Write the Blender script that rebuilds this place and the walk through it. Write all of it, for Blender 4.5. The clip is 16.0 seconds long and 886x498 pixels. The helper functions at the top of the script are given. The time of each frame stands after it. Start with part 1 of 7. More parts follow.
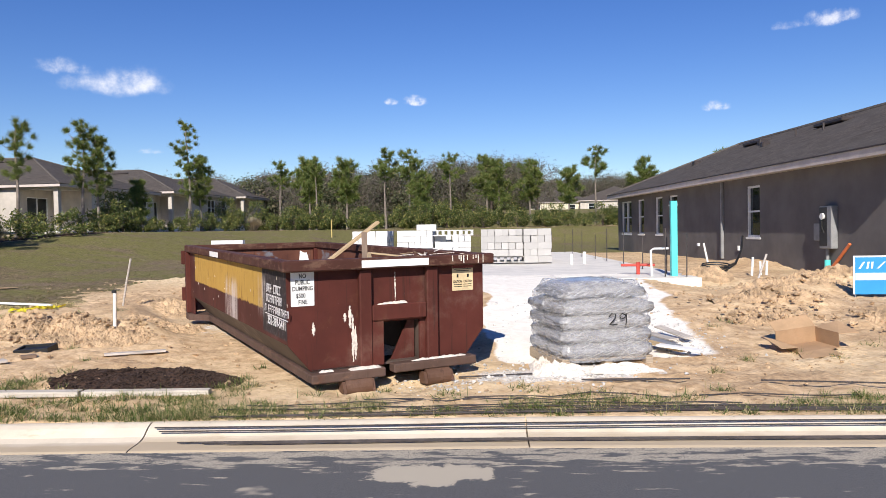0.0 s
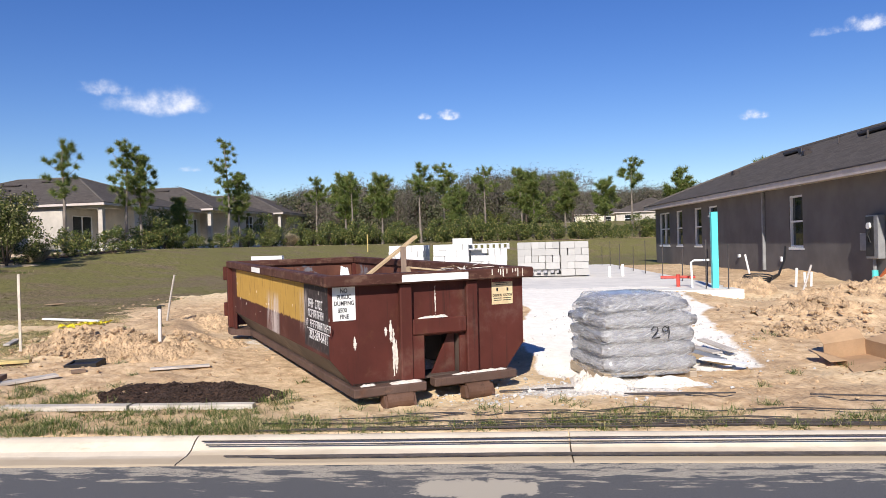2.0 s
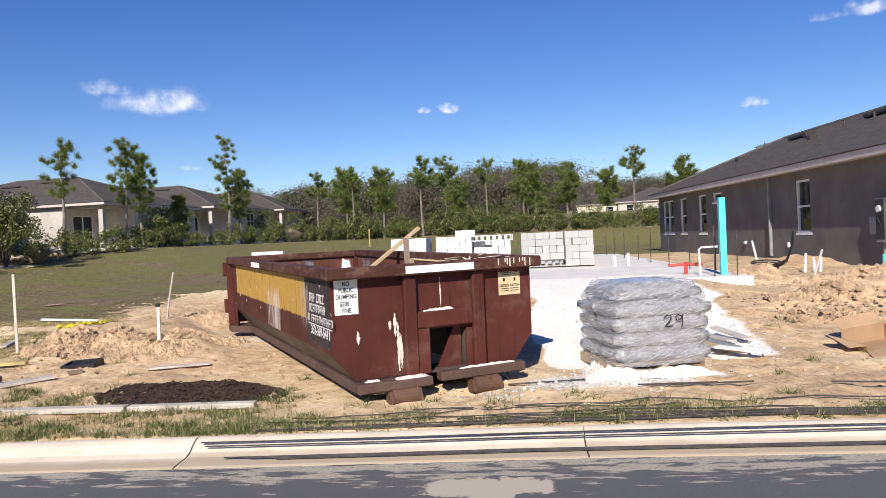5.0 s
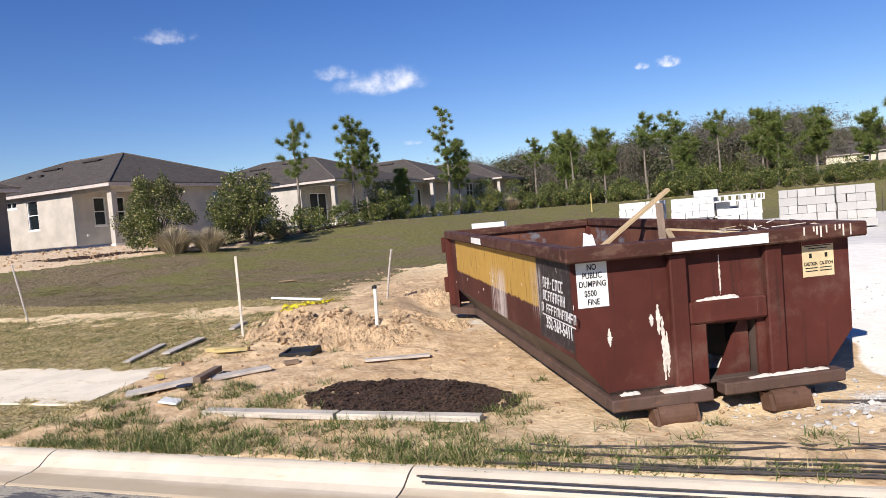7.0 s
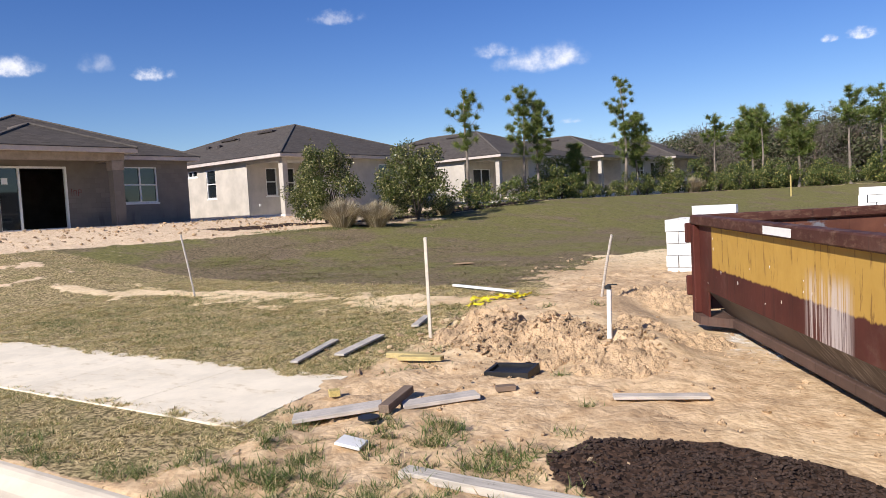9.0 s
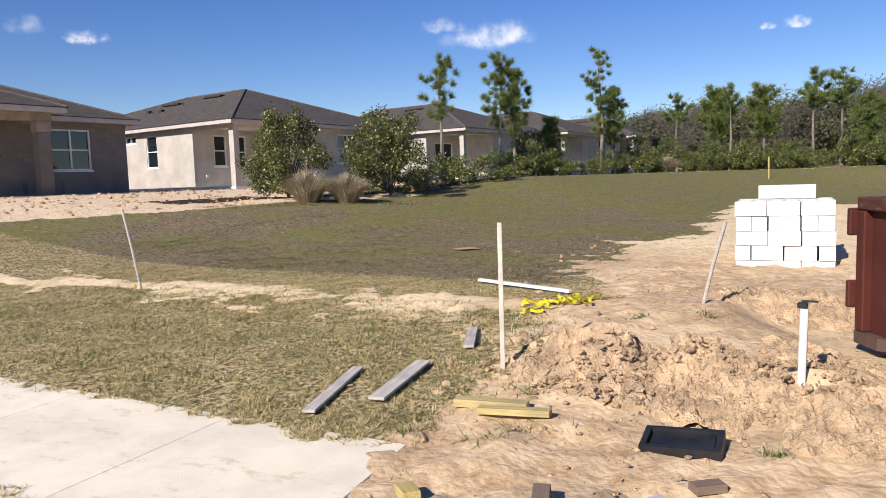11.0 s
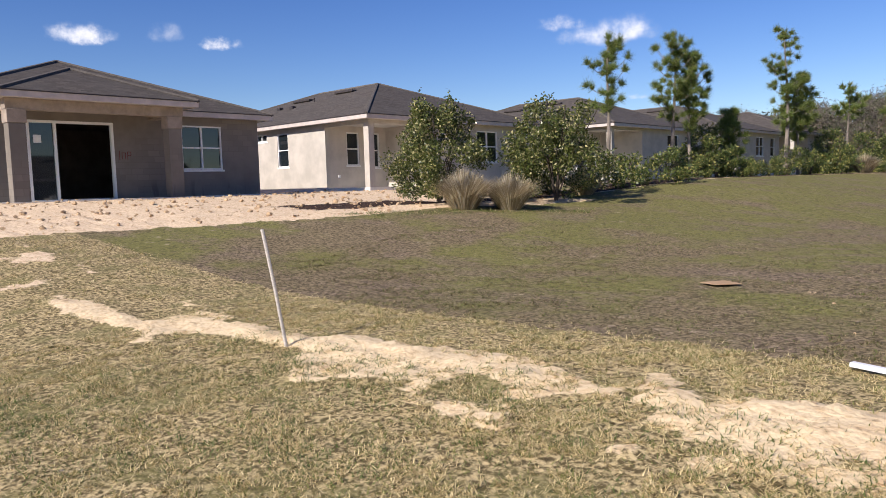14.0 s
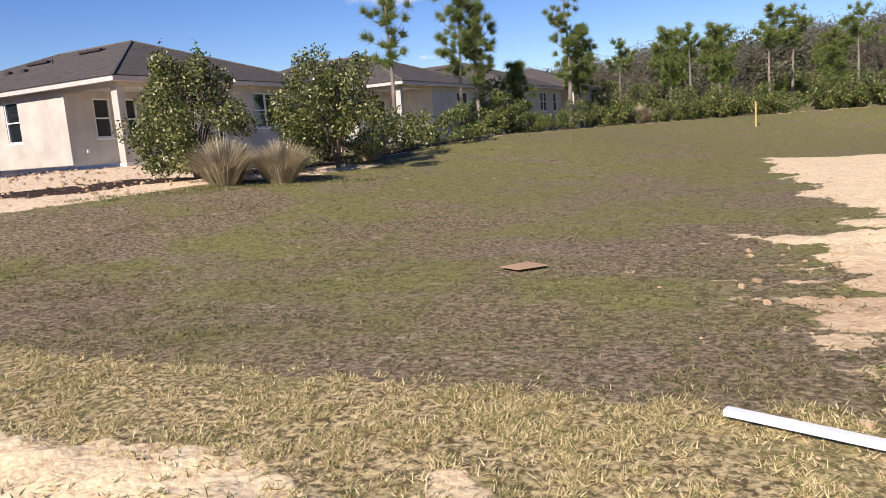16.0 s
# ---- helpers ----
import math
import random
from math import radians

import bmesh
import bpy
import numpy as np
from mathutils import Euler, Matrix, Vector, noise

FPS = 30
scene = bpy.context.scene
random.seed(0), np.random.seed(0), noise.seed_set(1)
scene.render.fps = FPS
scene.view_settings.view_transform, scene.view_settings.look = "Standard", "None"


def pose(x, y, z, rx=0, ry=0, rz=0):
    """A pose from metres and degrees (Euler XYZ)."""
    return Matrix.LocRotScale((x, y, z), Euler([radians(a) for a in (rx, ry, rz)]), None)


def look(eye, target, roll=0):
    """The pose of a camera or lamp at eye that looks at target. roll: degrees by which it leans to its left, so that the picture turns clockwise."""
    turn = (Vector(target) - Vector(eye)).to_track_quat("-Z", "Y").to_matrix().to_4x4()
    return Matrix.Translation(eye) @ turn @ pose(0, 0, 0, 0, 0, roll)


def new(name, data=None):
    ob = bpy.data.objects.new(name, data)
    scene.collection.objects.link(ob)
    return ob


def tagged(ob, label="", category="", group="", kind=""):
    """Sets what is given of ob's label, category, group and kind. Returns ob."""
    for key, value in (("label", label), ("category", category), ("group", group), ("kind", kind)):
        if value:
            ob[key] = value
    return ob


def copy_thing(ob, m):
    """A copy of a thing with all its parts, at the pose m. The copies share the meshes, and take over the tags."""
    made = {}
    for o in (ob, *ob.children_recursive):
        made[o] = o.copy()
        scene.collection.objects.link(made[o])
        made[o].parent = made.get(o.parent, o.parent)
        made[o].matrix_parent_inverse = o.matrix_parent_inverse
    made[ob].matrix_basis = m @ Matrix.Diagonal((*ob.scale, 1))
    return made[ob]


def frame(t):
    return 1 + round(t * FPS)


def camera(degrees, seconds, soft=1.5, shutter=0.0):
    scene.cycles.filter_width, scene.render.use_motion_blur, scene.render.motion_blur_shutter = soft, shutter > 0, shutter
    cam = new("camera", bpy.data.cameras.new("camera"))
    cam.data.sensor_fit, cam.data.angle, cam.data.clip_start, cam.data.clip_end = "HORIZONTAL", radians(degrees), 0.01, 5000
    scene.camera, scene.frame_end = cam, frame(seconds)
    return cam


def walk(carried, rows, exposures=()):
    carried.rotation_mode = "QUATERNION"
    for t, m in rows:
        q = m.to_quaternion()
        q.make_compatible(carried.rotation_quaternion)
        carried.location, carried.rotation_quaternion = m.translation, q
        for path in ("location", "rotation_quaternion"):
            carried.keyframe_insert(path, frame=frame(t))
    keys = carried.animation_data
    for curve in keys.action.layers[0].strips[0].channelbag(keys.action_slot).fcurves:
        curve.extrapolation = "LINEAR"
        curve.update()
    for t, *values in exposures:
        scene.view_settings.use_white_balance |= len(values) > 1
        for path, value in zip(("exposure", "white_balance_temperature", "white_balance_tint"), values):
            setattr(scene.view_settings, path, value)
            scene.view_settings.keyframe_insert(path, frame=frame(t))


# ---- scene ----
cam = camera(62.9, 16.0, 0.8)
METRES, EYE, TILT, LEAN, TURN = 13.5, 1.62, 0.0, 0.0, 2.6
ROWS = [
    (0.0, 0.0, 0.0, 0.0, -0.03, -1.51, 0.98),
    (0.5, -0.0012, -0.0006, -0.0001, 0.36, -1.38, 0.99),
    (1.0, -0.0029, -0.0008, -0.0004, 0.95, -1.12, 1.1),
    (1.5, -0.0045, -0.0015, 0.0, 1.72, -0.75, 1.34),
    (2.0, -0.0036, -0.0018, 0.0004, 2.7, -0.37, 1.56),
    (2.5, -0.0019, -0.0022, 0.0003, 3.41, -0.05, 1.68),
    (3.0, -0.0001, -0.0021, 0.0005, 3.48, 0.14, 1.64),
    (5.5, -0.0088, 0.033, -0.0034, 2.94, -1.57, 3.02),
    (6.0, -0.012, 0.0627, -0.004, 7.26, -2.17, 3.97),
    (6.5, -0.0209, 0.0945, -0.0019, 13.38, -2.36, 4.63),
    (7.0, -0.0405, 0.1265, 0.0013, 19.95, -2.43, 4.84),
    (7.5, -0.0639, 0.1622, 0.0016, 25.76, -2.44, 4.64),
    (8.0, -0.0971, 0.1915, 0.0012, 29.78, -2.58, 4.31),
    (8.5, -0.1286, 0.2214, 0.0016, 31.66, -2.95, 3.75),
    (9.0, -0.164, 0.2523, 0.0041, 32.04, -3.29, 3.07),
    (9.5, -0.1997, 0.2808, 0.0048, 31.57, -3.74, 2.48),
    (10.0, -0.2393, 0.3123, 0.0054, 31.18, -4.17, 2.19),
    (12.5, -0.4556, 0.4493, 0.0021, 22.32, -6.56, 2.13),
    (13.0, -0.4939, 0.4768, 0.0077, 24.23, -6.19, 2.03),
    (13.5, -0.5284, 0.5094, 0.0124, 31.18, -5.33, 1.84),
    (14.0, -0.5567, 0.5439, 0.0143, 36.62, -5.11, 1.64),
    (14.5, -0.5731, 0.5831, 0.0138, 37.37, -5.84, 1.91),
    (15.0, -0.589, 0.627, 0.012, 34.18, -7.08, 2.71),
    (15.5, -0.6013, 0.6705, 0.0129, 28.34, -8.22, 3.58),
    (16.0, -0.61, 0.7166, 0.0156, 20.91, -8.78, 4.25),
]
# eye and turn of the walk
walk(cam, [(t, pose(0, 0, EYE, TILT, LEAN, TURN) @ pose(METRES * x, METRES * y, METRES * z, 90 + pitch, roll, yaw)) for t, x, y, z, yaw, pitch, roll in ROWS],
     [(0.0, 0.40, 6500, 12.0), (9.0, 0.42, 6500, 12.5), (12.5, 0.43, 6550, 13.5), (14.5, 0.50, 6600, 14.5), (16.0, 0.60, 6700, 15.5)])

# ---------------- world, sun, exposure ----------------
SUN_EL, SUN_AZ = radians(33.0), radians(6.0)   # elevation; heading of the light, turned from +y towards +x
world = bpy.data.worlds.new("sky")
world.use_nodes = True
scene.world = world
_wn = world.node_tree.nodes
_sky = _wn.new("ShaderNodeTexSky")
_sky.sky_type, _sky.sun_disc = "NISHITA", False
_sky.sun_elevation, _sky.sun_rotation = SUN_EL, radians(180.0) + SUN_AZ
_sky.altitude, _sky.air_density, _sky.dust_density, _sky.ozone_density = 200, 1.0, 0.05, 4.0
_hue = _wn.new("ShaderNodeHueSaturation")
_hue.inputs["Saturation"].default_value, _hue.inputs["Hue"].default_value = 1.25, 0.518
world.node_tree.links.new(_sky.outputs[0], _hue.inputs["Color"])
world.node_tree.links.new(_hue.outputs[0], _wn["Background"].inputs[0])
_wn["Background"].inputs[1].default_value = 0.085
sun = new("sun", bpy.data.lights.new("sun", "SUN"))
sun.data.energy, sun.data.angle, sun.data.color = 4.8, radians(0.53), (1.0, 0.95, 0.86)
_to_sun = Vector((-math.sin(SUN_AZ) * math.cos(SUN_EL), -math.cos(SUN_AZ) * math.cos(SUN_EL), math.sin(SUN_EL)))
sun.matrix_world = look(_to_sun * 60, (0, 0, 0))

# ---------------- node helpers ----------------
class Graph:
    """Short hand for a node material on one Principled shader."""

    def __init__(self, name):
        self.m = bpy.data.materials.new(name)
        self.m.use_nodes = True
        self.t = self.m.node_tree
        self.n = self.t.nodes
        self.p = self.n["Principled BSDF"]
        self.tc = None

    def put(self, sock, v):
        if isinstance(v, bpy.types.NodeSocket):
            self.t.links.new(v, sock)
        else:
            if sock.type == "RGBA" and len(v) == 3:
                v = (*v, 1)
            sock.default_value = v

    def coord(self, which="Object"):
        self.tc = self.tc or self.n.new("ShaderNodeTexCoord")
        return self.tc.outputs[which]

    def place(self):
        return self.n.new("ShaderNodeNewGeometry").outputs["Position"]

    def xyz(self, v):
        s = self.n.new("ShaderNodeSeparateXYZ")
        self.put(s.inputs[0], v)
        return s.outputs

    def stretch(self, v, scale):
        s = self.n.new("ShaderNodeMapping")
        self.put(s.inputs["Vector"], v)
        s.inputs["Scale"].default_value = scale
        return s.outputs[0]

    def noise(self, v, scale, detail=4, rough=0.6, color=False):
        s = self.n.new("ShaderNodeTexNoise")
        self.put(s.inputs["Vector"], v)
        s.inputs["Scale"].default_value, s.inputs["Detail"].default_value, s.inputs["Roughness"].default_value = scale, detail, rough
        return s.outputs[1 if color else 0]

    def voronoi(self, v, scale, out="Distance", feature="F1"):
        s = self.n.new("ShaderNodeTexVoronoi")
        s.feature = feature
        self.put(s.inputs["Vector"], v)
        s.inputs["Scale"].default_value = scale
        return s.outputs[out]

    def op(self, kind, a, b=0.0, c=0.0):
        s = self.n.new("ShaderNodeMath")
        s.operation = kind
        for sock, v in zip(s.inputs, (a, b, c)):
            self.put(sock, v)
        return s.outputs[0]

    def ramp(self, v, lo, hi):
        """0 below lo, 1 above hi, smooth between; turned round when lo > hi."""
        s = self.n.new("ShaderNodeMapRange")
        s.interpolation_type = "SMOOTHSTEP"
        a, b, x, y = (lo, hi, 0, 1) if lo < hi else (hi, lo, 1, 0)
        self.put(s.inputs[0], v)
        for k, q in zip((1, 2, 3, 4), (a, b, x, y)):
            s.inputs[k].default_value = q
        return s.outputs[0]

    def window(self, v, lo, hi, soft):
        return self.op("MULTIPLY", self.ramp(v, lo - soft, lo + soft), self.ramp(v, hi + soft, hi - soft))

    def mix(self, f, a, b):
        s = self.n.new("ShaderNodeMix")
        s.data_type = "RGBA"
        self.put(s.inputs[0], f)
        self.put(s.inputs[6], a)
        self.put(s.inputs[7], b)
        return s.outputs[2]

    def random(self):
        return self.n.new("ShaderNodeObjectInfo").outputs["Random"]

    def island(self):
        return self.n.new("ShaderNodeNewGeometry").outputs["Random Per Island"]

    def attr(self, name):
        s = self.n.new("ShaderNodeAttribute")
        s.attribute_name = name
        return s.outputs["Color"]

    def split(self, v):
        s = self.n.new("ShaderNodeSeparateColor")
        self.put(s.inputs[0], v)
        return s.outputs

    def bump(self, h, strength=0.3, dist=0.01):
        s = self.n.new("ShaderNodeBump")
        s.inputs["Strength"].default_value, s.inputs["Distance"].default_value = strength, dist
        self.put(s.inputs["Height"], h)
        self.t.links.new(s.outputs[0], self.p.inputs["Normal"])

    def done(self, color=None, rough=None, metal=None, spec=None):
        for key, v in (("Base Color", color), ("Roughness", rough), ("Metallic", metal), ("Specular IOR Level", spec)):
            if v is not None:
                self.put(self.p.inputs[key], v)
        return self.m


def shade(c, k):
    return tuple(min(1.0, q * k) for q in c)


def plain(name, c, rough=0.7, scale=6.0, vary=0.25, fine=60.0, bump=0.15, dist=0.004, metal=0.0, spec=0.4, per=0.0):
    """Paint, wood, plastic and the like: two scales of variation and a fine relief."""
    g = Graph(name)
    v = g.coord()
    big, small = g.noise(v, scale, 5), g.noise(v, fine, 3)
    col = g.mix(g.ramp(big, 0.3, 0.7), shade(c, 1 - vary), shade(c, 1 + vary))
    col = g.mix(g.op("MULTIPLY", g.ramp(small, 0.35, 0.75), 0.35), col, shade(c, 1 - 1.4 * vary))
    if per:
        col = g.mix(g.op("MULTIPLY", g.random(), per), col, shade(c, 0.55))
    g.bump(g.op("ADD", big, small), bump, dist)
    return g.done(col, g.op("MULTIPLY_ADD", small, 0.2, rough - 0.1), metal, spec)


def leafy(name, c, c2, rough=0.5, tips=(0.3, 0.3, 0.1), amount=0.1, glow=0.25):
    """Leaves and needles, each one its own tint, with light passing through."""
    g = Graph(name)
    r = g.island()
    col = g.mix(r, c, c2)
    col = g.mix(g.ramp(r, 1 - amount, 1.0 - amount + 0.02), col, tips)
    tr = g.n.new("ShaderNodeBsdfTranslucent")
    g.put(tr.inputs[0], col)
    mixer = g.n.new("ShaderNodeMixShader")
    mixer.inputs[0].default_value = glow
    g.done(col, rough, spec=0.3)
    g.t.links.new(g.p.outputs[0], mixer.inputs[1])
    g.t.links.new(tr.outputs[0], mixer.inputs[2])
    g.t.links.new(mixer.outputs[0], g.n["Material Output"].inputs[0])
    return g.m


# ---------------- materials ----------------
def make_asphalt():
    g = Graph("asphalt")
    v = g.place()
    grain, patch = g.noise(v, 90, 4, 0.7), g.noise(v, 0.7, 5)
    col = g.mix(g.ramp(grain, 0.3, 0.7), (0.062, 0.062, 0.064), (0.135, 0.131, 0.13))
    col = g.mix(g.op("MULTIPLY", g.ramp(patch, 0.35, 0.7), 0.5), col, (0.10, 0.097, 0.096))
    s = g.xyz(v)
    # tracked sand: streaks along the gutter, blotches further out
    streak = g.noise(g.stretch(v, (1.1, 4.5, 1)), 2.2, 6, 0.65)
    near = g.ramp(s[1], 4.6, 5.25)
    sand = g.ramp(g.op("MULTIPLY_ADD", near, 0.20, streak), 0.625, 0.68)
    blot = g.ramp(g.noise(g.stretch(v, (0.9, 1.6, 1)), 1.15, 3, 0.5), 0.655, 0.685)
    blot = g.op("MULTIPLY", blot, g.window(s[1], 2.0, 5.0, 0.3))
    dx, dy = g.op("DIVIDE", g.op("ADD", s[0], 0.30), 0.52), g.op("DIVIDE", g.op("SUBTRACT", s[1], 4.74), 0.24)
    spot = g.op("SQRT", g.op("ADD", g.op("MULTIPLY", dx, dx), g.op("MULTIPLY", dy, dy)))
    spot = g.ramp(g.op("MULTIPLY_ADD", g.noise(v, 3.4, 7, 0.7), 2.2, spot), 1.98, 1.84)
    sand = g.op("MAXIMUM", g.op("MULTIPLY", sand, g.ramp(grain, 0.25, 0.6)), g.op("MAXIMUM", spot, g.op("MULTIPLY", blot, 0.8)))
    col = g.mix(sand, col, (0.46, 0.40, 0.31))
    g.bump(grain, 0.5, 0.006)
    return g.done(col, 0.85)


def make_ground():
    """Sand, turf, white fill, mulch and gravel, told apart by the cover that the sheet carries."""
    g = Graph("ground_cover")
    v = g.place()
    cov, cov2 = g.split(g.attr("cover")), g.split(g.attr("cover_b"))
    edge = g.op("SUBTRACT", g.noise(v, 2.6, 8, 0.72), 0.5)
    fine = g.noise(v, 55, 4, 0.7)
    mid = g.noise(v, 7, 6, 0.65)
    big = g.noise(v, 0.55, 4)
    crumb = g.voronoi(g.stretch(v, (1, 1, 0.2)), 19)
    lumps = g.noise(v, 17, 5, 0.7)
    # dry sand, darker trodden soil in drifts, crumbs with shade painted into their joints
    sand = g.mix(g.ramp(mid, 0.3, 0.68), (0.45, 0.298, 0.165), (0.72, 0.53, 0.33))
    soil = g.mix(g.ramp(lumps, 0.34, 0.66), (0.25, 0.162, 0.093), (0.52, 0.352, 0.205))
    drift = g.noise(g.stretch(v, (0.8, 1.5, 1)), 1.15, 7, 0.7)
    sand = g.mix(g.op("MULTIPLY", g.ramp(drift, 0.47, 0.60), 0.62), sand, soil)
    sand = g.mix(g.op("MULTIPLY", g.ramp(big, 0.46, 0.62), 0.35), sand, soil)
    sand = g.mix(g.op("MULTIPLY", g.ramp(lumps, 0.60, 0.70), 0.6), sand, (0.24, 0.15, 0.085))
    sand = g.mix(g.op("MULTIPLY", g.ramp(fine, 0.58, 0.78), 0.45), sand, (0.30, 0.20, 0.12))
    pale = g.op("MULTIPLY", cov2[1], g.ramp(mid, 0.2, 0.5))
    pad = g.ramp(g.xyz(v)[0], -16.0, -19.0)
    pink = g.mix(g.ramp(lumps, 0.44, 0.64), g.mix(pad, (0.83, 0.665, 0.42), (0.78, 0.62, 0.43)), g.mix(pad, (0.66, 0.49, 0.29), (0.56, 0.385, 0.255)))
    sand = g.mix(g.op("MULTIPLY", pale, 0.85), sand, pink)
    col = sand
    def lay(col, mask, soft, paint, rough_edge=1.0):
        m = g.op("MULTIPLY_ADD", edge, rough_edge, mask)
        return g.mix(g.ramp(m, 0.5 - soft, 0.5 + soft), col, paint)
    # dry turf, then the darker green turf
    clump = g.noise(v, 21, 4, 0.7)
    straw = g.mix(g.ramp(clump, 0.40, 0.62), (0.105, 0.078, 0.036), (0.55, 0.425, 0.225))
    straw = g.mix(g.op("MULTIPLY", g.ramp(g.noise(v, 1.7, 5), 0.45, 0.65), 0.6), straw, (0.17, 0.155, 0.058))
    straw = g.mix(g.op("MULTIPLY", g.ramp(g.noise(v, 5.5, 6, 0.75), 0.56, 0.66), 0.6), straw, (0.10, 0.076, 0.036))
    col = lay(col, cov[0], 0.06, straw, 1.5)
    dark = g.mix(g.ramp(clump, 0.34, 0.66), (0.072, 0.054, 0.029), (0.31, 0.236, 0.138))
    leaf = g.op("ADD", g.noise(v, 0.42, 5, 0.6), g.op("MULTIPLY", g.ramp(g.xyz(v)[1], 14.0, 30.0), 0.16))
    dark = g.mix(g.op("MULTIPLY", g.ramp(leaf, 0.46, 0.62), 0.85), dark, g.mix(g.ramp(fine, 0.3, 0.7), (0.085, 0.085, 0.023), (0.265, 0.25, 0.078)))
    dark = g.mix(g.op("MULTIPLY", g.ramp(mid, 0.56, 0.72), 0.45), dark, (0.36, 0.28, 0.19))
    mud = g.noise(g.stretch(v, (0.5, 1.0, 1)), 0.9, 6, 0.72)
    dark = g.mix(g.op("MULTIPLY", g.ramp(mud, 0.50, 0.62), 0.65), dark, g.mix(g.ramp(clump, 0.35, 0.65), (0.085, 0.06, 0.042), (0.32, 0.235, 0.165)))
    dark = g.mix(g.op("MULTIPLY", g.ramp(g.noise(v, 11, 5, 0.75), 0.50, 0.60), 0.65), dark, (0.060, 0.048, 0.025))
    dark = g.mix(g.op("MULTIPLY", g.ramp(g.noise(v, 3.3, 6, 0.75), 0.60, 0.68), 0.5), dark, (0.47, 0.37, 0.26))
    col = lay(col, cov[1], 0.05, dark, 1.5)
    white = g.mix(g.ramp(mid, 0.3, 0.7), (0.79, 0.735, 0.645), (0.90, 0.85, 0.765))
    white = g.mix(g.op("MULTIPLY", g.ramp(lumps, 0.58, 0.70), 0.35), white, (0.56, 0.51, 0.45))
    col = lay(col, cov[2], 0.10, white, 0.65)
    mulch = g.mix(g.ramp(g.voronoi(v, 42, "Color"), 0.2, 0.8), (0.018, 0.011, 0.008), (0.085, 0.05, 0.034))
    col = lay(col, cov2[0], 0.06, mulch, 0.9)
    gravel = g.mix(g.ramp(g.voronoi(v, 34, "Color"), 0.1, 0.9), (0.50, 0.46, 0.41), (0.88, 0.84, 0.77))
    gravel = g.mix(g.ramp(mid, 0.48, 0.60), gravel, (0.74, 0.69, 0.61))
    col = lay(col, cov2[2], 0.22, gravel, 1.9)
    calm = g.op("MULTIPLY_ADD", cov[2], -0.75, 1.0)
    swell = g.noise(v, 5.5, 2, 0.5)
    knob = g.op("SUBTRACT", g.op("MULTIPLY", g.noise(v, 27, 2, 0.5), 0.75), g.op("MULTIPLY", crumb, 0.55))
    relief = g.op("ADD", g.op("MULTIPLY_ADD", swell, 0.45, knob), g.op("MULTIPLY", fine, 0.10))
    g.bump(g.op("MULTIPLY", relief, calm), 0.45, 0.026)
    return g.done(col, 0.95, spec=0.15)


def make_concrete(name, c, stain=(0.42, 0.34, 0.24), much=0.5, gutter=False):
    g = Graph(name)
    v = g.place()
    a, b = g.noise(v, 2.2, 6, 0.65), g.noise(v, 120, 3)
    col = g.mix(g.ramp(a, 0.3, 0.7), shade(c, 0.88), shade(c, 1.08))
    col = g.mix(g.op("MULTIPLY", g.ramp(g.noise(g.stretch(v, (1, 2.5, 1)), 3.2, 6, 0.7), 0.55, 0.70), much), col, stain)
    col = g.mix(g.op("MULTIPLY", g.ramp(b, 0.55, 0.8), 0.3), col, shade(c, 0.7))
    col = g.mix(g.op("MULTIPLY", g.random(), 0.18), col, shade(c, 0.8))
    if gutter:
        s = g.xyz(g.coord())
        silt = g.ramp(g.op("MULTIPLY_ADD", g.noise(g.stretch(v, (0.6, 3, 1)), 2.5, 5), 0.22, s[1]), -0.02, -0.16)
        col = g.mix(g.op("MULTIPLY", silt, 0.75), col, (0.40, 0.31, 0.205))
    g.bump(g.op("ADD", a, b), 0.35, 0.004)
    return g.done(col, 0.88, spec=0.2)


def make_shingles():
    g = Graph("shingles")
    v = g.coord("UV")
    s = g.n.new("ShaderNodeTexBrick")
    g.put(s.inputs["Vector"], v)
    for k, q in (("Scale", 1.0), ("Brick Width", 0.30), ("Row Height", 0.14), ("Mortar Size", 0.007), ("Mortar Smooth", 0.3)):
        s.inputs[k].default_value = q
    g.put(s.inputs["Color1"], (0.070, 0.058, 0.050))
    g.put(s.inputs["Color2"], (0.122, 0.102, 0.088))
    g.put(s.inputs["Mortar"], (0.035, 0.031, 0.029))
    p = g.place()
    col = g.mix(g.op("MULTIPLY", g.ramp(g.noise(p, 0.8, 5), 0.35, 0.7), 0.4), s.outputs[0], (0.10, 0.092, 0.086))
    col = g.mix(g.op("MULTIPLY", g.noise(p, 70, 2), 0.4), col, (0.06, 0.053, 0.05))
    g.bump(s.outputs["Fac"], -0.6, 0.012)
    return g.done(col, 0.93, spec=0.15)


